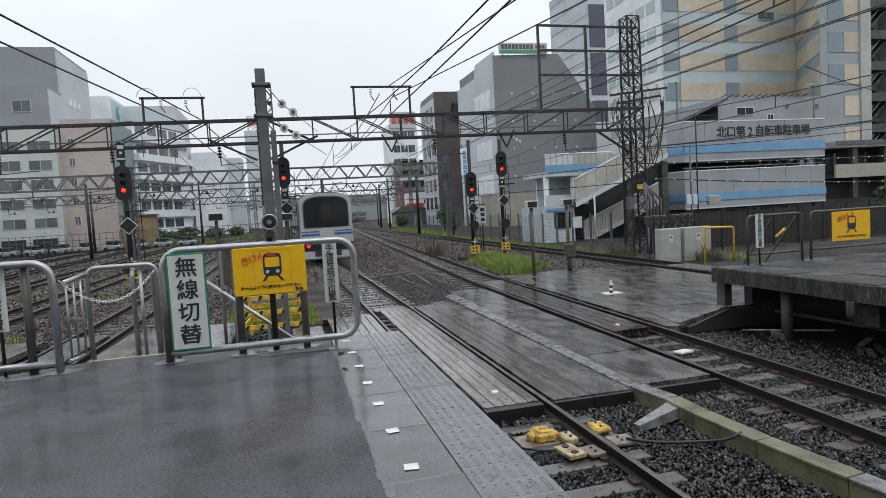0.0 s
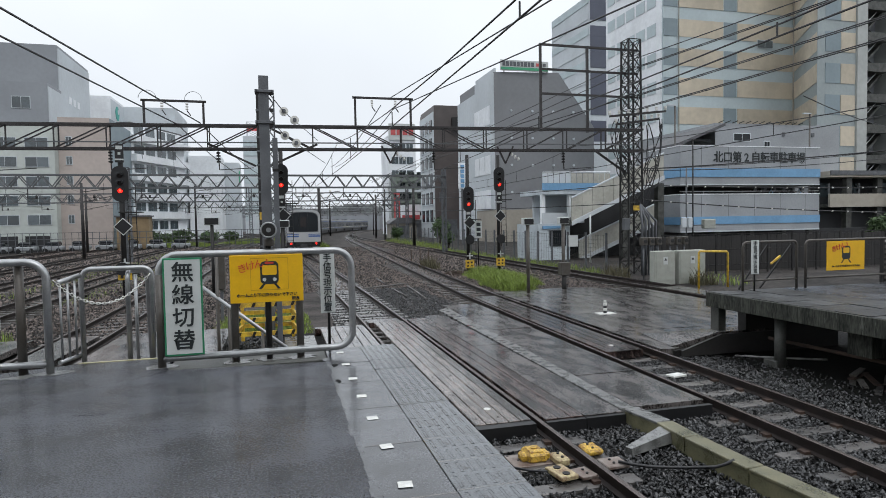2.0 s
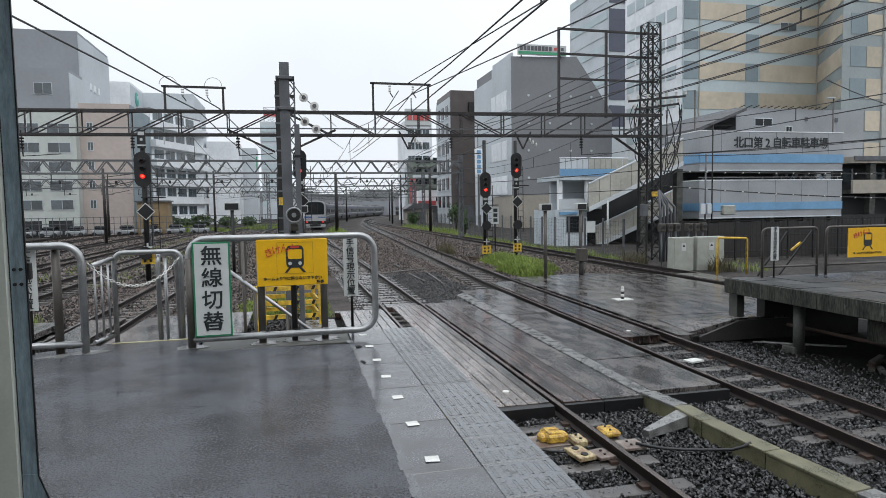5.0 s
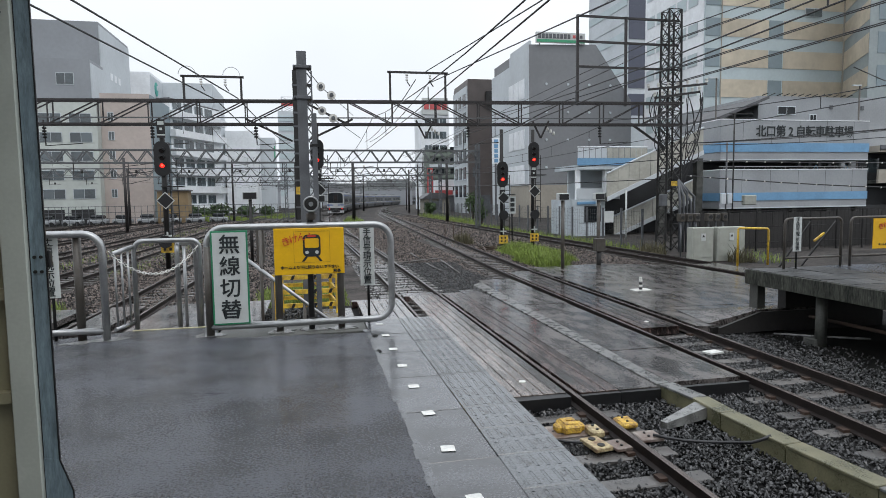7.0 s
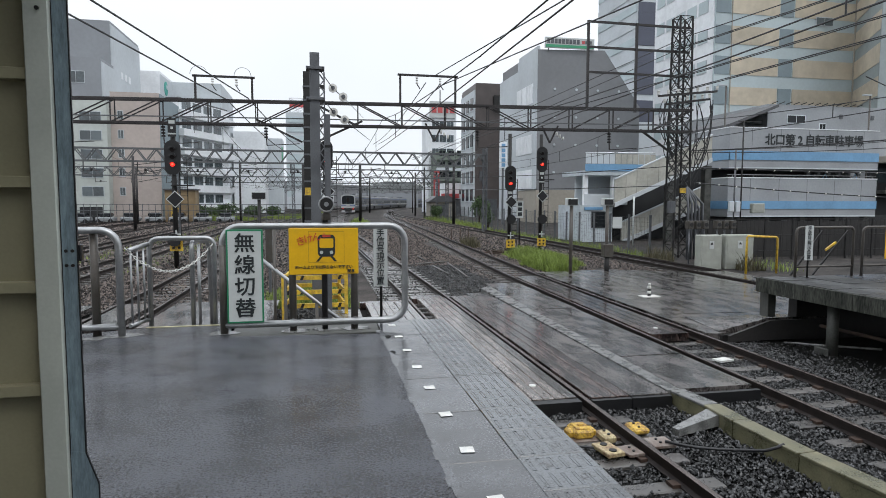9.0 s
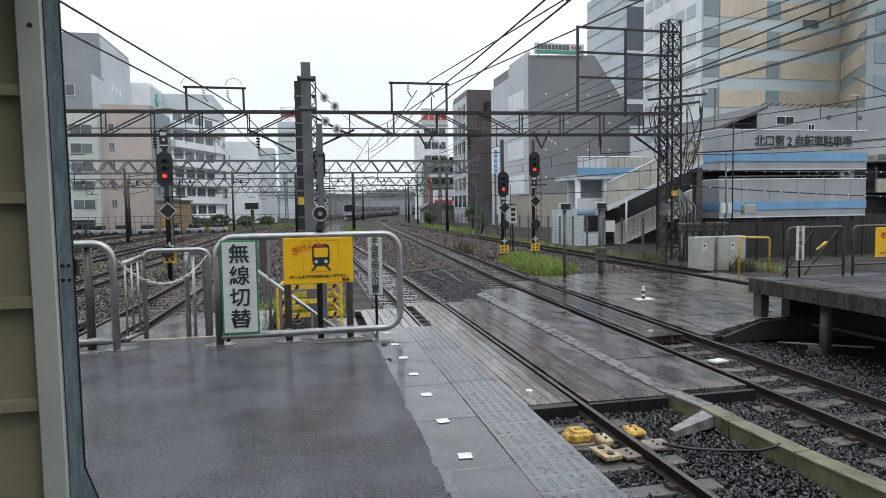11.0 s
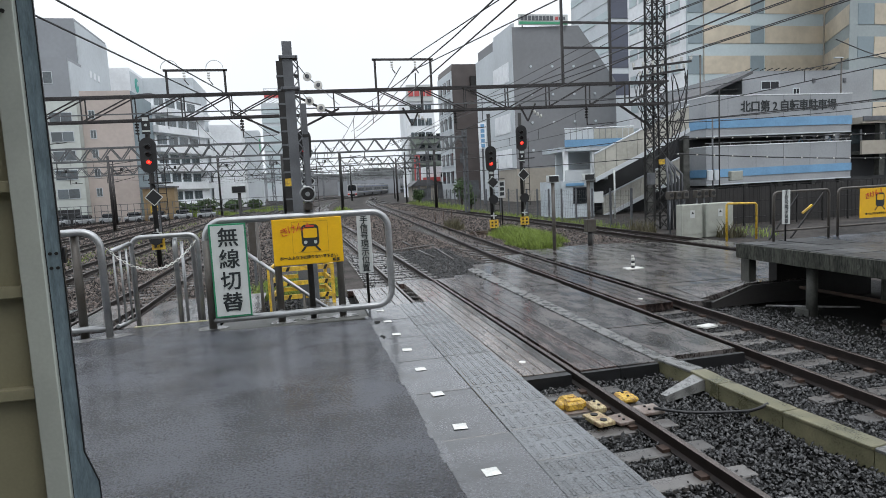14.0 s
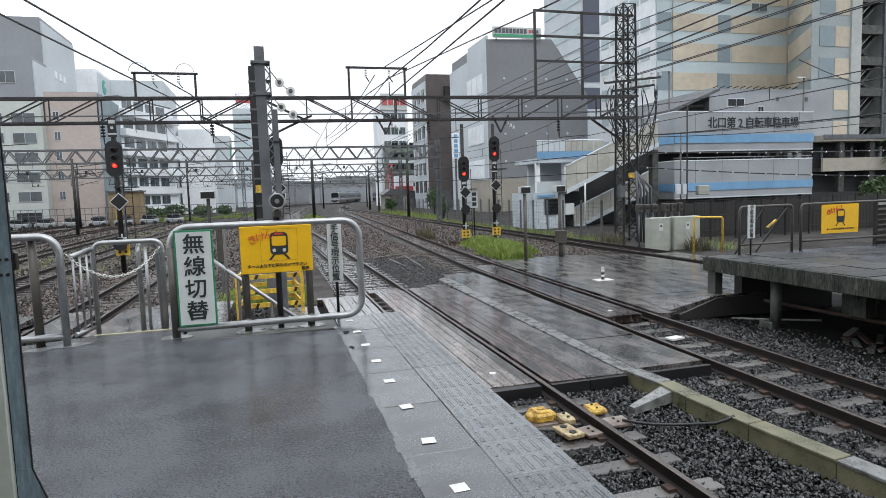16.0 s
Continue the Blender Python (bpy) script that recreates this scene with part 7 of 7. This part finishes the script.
part("emblem_bar", bx(-29.79, -29.7, 122.0, 126.0, 19.5, 20.0), STEELGREY, o5)
o6 = block("parking_block", "pale grey parking block with raised lettering", -34, -20.9, 128, 145, 23.6, W_LTGREY)
part("lettering", lettering("PARKING", 1.5, pose(-23.6, 127.9, 18.2), 0.02, spacing=1.25), STEELGREY, o6)
o7 = thing("balcony_house", "white office house with long ribbon balconies and dark window bands", "building", at=pose(-23.2, 101, 0, 0, 0, 68))
part("wall", bx(0, 14.5, 0, 12, GROUND, 16.9), W_WHITE, o7)
for j in range(6):
    z = 0.6 + j * 2.85
    part("balcony", bx(-0.3, 14.7, -0.95, -0.002, z - 0.62, z + 0.42), W_WHITE, o7)
    for k in range(4):
        f = part("window", bx(0.5 + k * 2.95, 2.95 + k * 2.95, -0.06, -0.003, z + 0.5, z + 1.95), W_LTGREY, o7)
        part("pane", bx(0.6 + k * 2.95, 1.68 + k * 2.95, -0.1, -0.061, z + 0.6, z + 1.9), WINGLASS, f)
        part("pane", bx(1.78 + k * 2.95, 2.85 + k * 2.95, -0.1, -0.061, z + 0.6, z + 1.9), WINGLASS, f)
part("roof", bx(0.2, 14.3, 0.2, 11.8, 16.9, 17.2), ROOFTILE, o7)
o8 = block("white_slab", "plain white slab block behind the yard", -20.5, -14.0, 141, 150, 16.0, W_WHITE)
o9 = block("pale_office", "pale office block with a green corner", -15.0, -10.8, 150, 158, 15.5, W_LTGREY)
part("corner", bx(-10.9, -10.7, 149.9, 152, 11, 14), GREENSIGN, o9)
o10 = thing("glass_tower", "slim tower of pale blue glass bands with a red roof sign", "building")
part("wall", bx(-13.5, -5.5, 230, 242, GROUND, 33), W_LTGREY, o10)
for j in range(9):
    part("glass_band", bx(-13.4, -5.6, 229.8, 229.99, 3 + j * 3.3, 5.0 + j * 3.3), W_BLUE, o10)
part("roof_frame", lattice_mast(bmesh.new(), -9.5, 236, 33, 38.5, 5.5, 2.6, 0.3, 0.18), W_LTGREY, o10)
part("roof_sign", bx(-12.2, -6.8, 232.7, 233, 35.2, 37.4), REDSIGN, o10)
low = block("long_shed", "long low pale shed across the yard", -10, 0.5, 205, 212, 4.6, W_LTGREY)
for x0, x1, y, h in ((14, 40, 265, 4.5), (30, 75, 300, 6.0), (-60, -24, 150, 12), (-5, 22, 330, 8.5), (-70, -50, 100, 18), (75, 130, 160, 30), (40, 66, 108, 16), (-22, 5, 300, 10)):
    block("distant_house", "pale distant building in the drizzle", x0, x1, y, y + 12, h, random.choice((W_GREY, W_HAZESLATE)) if y > 200 else random.choice((W_LTGREY, W_WHITE, W_HAZESLATE)))
ft = bmesh.new()
for k in range(46):
    x0 = -38 + k * 0.75
    box(ft, x0, x0 + 0.06, 84.0, 84.06, GROUND, 1.1)
for z in (-0.4, 0.3, 1.05):
    bar(ft, (-46, 84.03, z), (-4, 84.03, z), 0.06)
solid("yard_fence", ft, STEELGREY, "thin grey boundary fence across the yard", "fence", kind="structure")
for k in range(9):
    c = thing("parked_car", "small pale car parked along the yard fence", "car", "parked cars", at=pose(-38 + k * 2.9, 86.0, GROUND))
    part("body", bx(-1.1, 1.1, -0.8, 0.8, 0.25, 0.8, 0.12), BIKEWALL, c)
    part("cabin", bx(-0.75, 0.75, -0.7, 0.7, 0.8, 1.35, 0.18), GLASS, c)
    for wx in (-0.7, 0.7):
        part("wheel", disc(bmesh.new(), (wx, -0.72, 0.28), 0.28, 0.2, "y", 12), BLACK, c)
pk = thing("yellow_shed", "small ochre shed with vending machines by the yard fence", "shed")
part("wall", bx(-22.6, -18.8, 87.5, 90, GROUND, 2.9), mat("ochre_wall", (0.28, 0.20, 0.11), 0.7, var=0.3, scale=0.8), pk)
part("roof", bx(-22.8, -18.6, 87.3, 90.2, 2.9, 3.1), ROOFTILE, pk)
part("machine", bx(-21.8, -20.9, 87.2, 87.49, GROUND, 0.6), YPAINT, pk)


def clump_tree(name, x, y, r, h, n, label):
    t = thing(name, label, "bush")
    part("trunk", tube(bmesh.new(), [(x, y, GROUND), (x + 0.1, y, GROUND + h * 0.5), (x, y + 0.1, GROUND + h * 0.75)], [0.14, 0.1, 0.04], 6), RUSTY, t)
    vs, fs = [], []
    for _ in range(n):
        v = Vector(rng.normal(0, 1, 3)).normalized() * (rng.uniform(0.25, 1) ** 0.5)
        k = 0.75 + 0.35 * noise.noise(v * 2.3 + Vector((x, y, 0)))
        c = Vector((x + v.x * r * k, y + v.y * r * k, GROUND + h * 0.55 + v.z * h * 0.45 * k))
        a, b = Vector(rng.normal(0, 1, 3)).normalized(), Vector(rng.normal(0, 1, 3)).normalized()
        s = 0.13 + 0.05 * r
        q = len(vs)
        vs += [tuple(c - a * s), tuple(c + b * s * 0.5), tuple(c + a * s), tuple(c - b * s * 0.5)]
        fs.append((q, q + 1, q + 2, q + 3))
    me = bpy.data.meshes.new("crown")
    me.from_pydata(vs, [], fs)
    part("crown", me, LEAF, t)
    return t


for x, y, r, h in ((18.7, 82, 1.5, 4.0), (19.8, 84, 1.3, 3.6), (15.4, 66, 0.9, 2.2), (14.6, 92, 1.2, 2.6), (46.2, 41, 1.3, 3.2), (48.6, 42, 1.5, 3.6), (50.6, 41.5, 1.4, 3.4), (-20, 97, 2.0, 2.6), (-16.5, 100, 2.2, 2.8), (-13.0, 103, 2.0, 2.4), (-17.9, 96, 1.6, 2.2), (-10.2, 108, 1.8, 2.2)):
    clump_tree("bush", x, y, r, h, 700, "leafy green bush beside the railway")
# distant skyline; its pale grey colour carries the haze
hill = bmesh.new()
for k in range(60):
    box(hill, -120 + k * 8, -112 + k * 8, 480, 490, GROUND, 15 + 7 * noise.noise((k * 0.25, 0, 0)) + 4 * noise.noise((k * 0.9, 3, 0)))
solid("backdrop", hill, mat("haze_painted_hill", (0.27, 0.29, 0.29), 0.9, var=0.3, scale=0.1, fine=1), "wooded skyline in the distance, haze put into its grey colour", "backdrop", kind="structure")

# ---- the departing train ----


def rounded(w, z0, z1, r, n=4):
    out = [(-w / 2, z0), (w / 2, z0)]
    for i in range(n + 1):
        a = radians(90 * i / n)
        out.append((w / 2 - r + r * math.cos(a), z1 - r * 0.8 + r * 0.8 * math.sin(a)))
    for i in range(n + 1):
        a = radians(90 + 90 * i / n)
        out.append((-w / 2 + r + r * math.cos(a), z1 - r * 0.8 + r * 0.8 * math.sin(a)))
    return out


def arched(w, z0, shoulder, top, n=14, p=3.3):
    """A car's end outline: straight sides and a roof that arches over from shoulder to shoulder."""
    out = [(-w / 2, z0), (w / 2, z0)]
    for i in range(n + 1):
        a = math.pi * i / n
        c, d = math.cos(a), math.sin(a)
        out.append((math.copysign(abs(c) ** (2 / p), c) * w / 2, shoulder + (top - shoulder) * max(0.0, d) ** (2 / p)))
    return out


def train_car(tail):
    """One car, 19.5 m long, its middle at the origin, rails at z = 0; the tail end looks towards -y."""
    c = thing("train_car", "departing steel train car with dark cab windscreen and red tail lights" if tail else "stainless commuter train car with blue and cream stripes", "train", "train cars")
    L = 9.75
    part("body", prism(bmesh.new(), rounded(2.92, 1.02, 3.92, 0.62), -L + (0.18 if tail else 0), L), T_STEEL, c)
    part("underframe", bx(-1.25, 1.25, -L + 1.2, L - 1.0, 0.35, 1.0), T_UNDER, c)
    for y in (-6.8, 6.8):
        b = part("bogie", bx(-1.15, 1.15, y - 1.5, y + 1.5, 0.3, 0.75, 0.08), T_UNDER, c)
        for k in (-1.0, 1.0):
            for s in (-0.566, 0.566):
                part("wheel", disc(bmesh.new(), (s, y + k, 0.43), 0.43, 0.1, "x", 16), DARKSTEEL, b)
    for s in (-1, 1):
        x = s * 1.463
        for z, h, m in ((1.42, 0.13, T_BLUE), (1.56, 0.10, T_CREAM), (3.25, 0.12, T_BLUE)):
            part("stripe", bx(*sorted((x, x + s * 0.006)), -L + 0.2, L, z, z + h), m, c)
        for k in range(4):
            y = -7.3 + k * 4.9
            d = part("door", bx(*sorted((x, x + s * 0.012)), y - 0.65, y + 0.65, 1.05, 3.0), T_STEEL, c)
            for q in (-0.32, 0.32):
                part("door_window", bx(*sorted((x + s * 0.012, x + s * 0.018)), y + q - 0.22, y + q + 0.22, 1.9, 2.75), GLASS, d)
        for k in range(3):
            y = -4.85 + k * 4.9
            part("window", bx(*sorted((x, x + s * 0.014)), y - 1.35, y + 1.35, 1.85, 2.75), GLASS, c)
    part("air_conditioner", bx(-0.95, 0.95, -1.8, 1.8, 3.88, 4.2, 0.08), STEELGREY, c)
    for y in (-5.5, 5.5):
        part("roof_vent", bx(-0.5, 0.5, y - 0.5, y + 0.5, 3.88, 4.08, 0.06), STEELGREY, c)
    if tail:
        part("cab_shell", prism(bmesh.new(), arched(2.95, 1.12, 3.22, 3.97), -L - 0.02, -L + 0.179), T_WHITE, c)
        part("window_surround", prism(bmesh.new(), arched(2.58, 2.00, 3.10, 3.80), -L - 0.03, -L - 0.0205), T_STEEL, c)
        ws = part("windscreen", prism(bmesh.new(), [(-1.14, 2.03), (1.14, 2.03)] + arched(2.48, 2.15, 3.02, 3.73)[1:] + [(-1.24, 2.15)], -L - 0.05, -L - 0.0305), GLASS, c)
        part("pillar", bx(-0.40, -0.36, -L - 0.065, -L - 0.051, 2.0, 3.64), BLACK, ws)
        part("pillar", bx(0.36, 0.40, -L - 0.065, -L - 0.051, 2.0, 3.64), BLACK, ws)
        part("emergency_door_window", bx(-0.25, 0.25, -L - 0.07, -L - 0.051, 2.45, 3.3), LENS_DARK, ws)
        part("front_stripe", bx(-1.44, 1.44, -L - 0.035, -L - 0.021, 1.56, 1.68), T_BLUE, c)
        part("front_stripe", bx(-1.44, 1.44, -L - 0.035, -L - 0.021, 1.76, 1.82), T_BLUE, c)
        part("front_panel", bx(-0.42, 0.42, -L - 0.04, -L - 0.021, 1.37, 1.94), T_WHITE, c)
        part("lower_front", bx(-1.40, 1.40, -L - 0.015, -L + 0.17, 0.70, 1.118), BLACK, c, "black lower front band")
        for s in (-1, 1):
            lb = part("lamp_case", bx(s * 0.92 - 0.38, s * 0.92 + 0.38, -L - 0.035, -L - 0.016, 0.84, 1.11), BLACK, c)
            part("tail_light", disc(bmesh.new(), (s * 1.08, -L - 0.0451, 0.98), 0.10, 0.02, "y", 12), LAMP_RED, lb)
            part("headlight", disc(bmesh.new(), (s * 0.78, -L - 0.045, 0.98), 0.085, 0.02, "y", 12), GLASS, lb)
        part("skirt", bx(-1.40, 1.40, -L, -L + 0.5, 0.20, 0.69, 0.06), T_WHITE, c)
        part("coupler", bx(-0.3, 0.3, -L - 0.35, -L + 0.1, 0.55, 0.9, 0.05), T_UNDER, c)
        part("coupler_pit", bx(-0.75, 0.75, -L - 0.01, -L + 0.02, 0.36, 0.67), T_UNDER, c)
    return c


CARS = [train_car(True), train_car(False)]
for k in range(9):
    CARS.append(copy_thing(CARS[1], Matrix.Identity(4)))


def tail_at(t):
    """How far along the line the train's rear end is after t seconds."""
    return 36.2 + 9.85 * t + 0.10 * t * t


def motions():
    for k, car in enumerate(CARS):
        rows = []
        for i in range(33):
            t = i * 0.5
            s = tail_at(t) + 9.8 + k * 20.0
            a, _ = main_line(s - 6.8)
            b, _ = main_line(s + 6.8)
            d = b - a
            mid = (a + b) / 2
            rows.append((t, pose(mid.x, mid.y, RZ, 0, 0, -math.degrees(math.atan2(d.x, d.y)))))
        walk(car, rows)


motions()
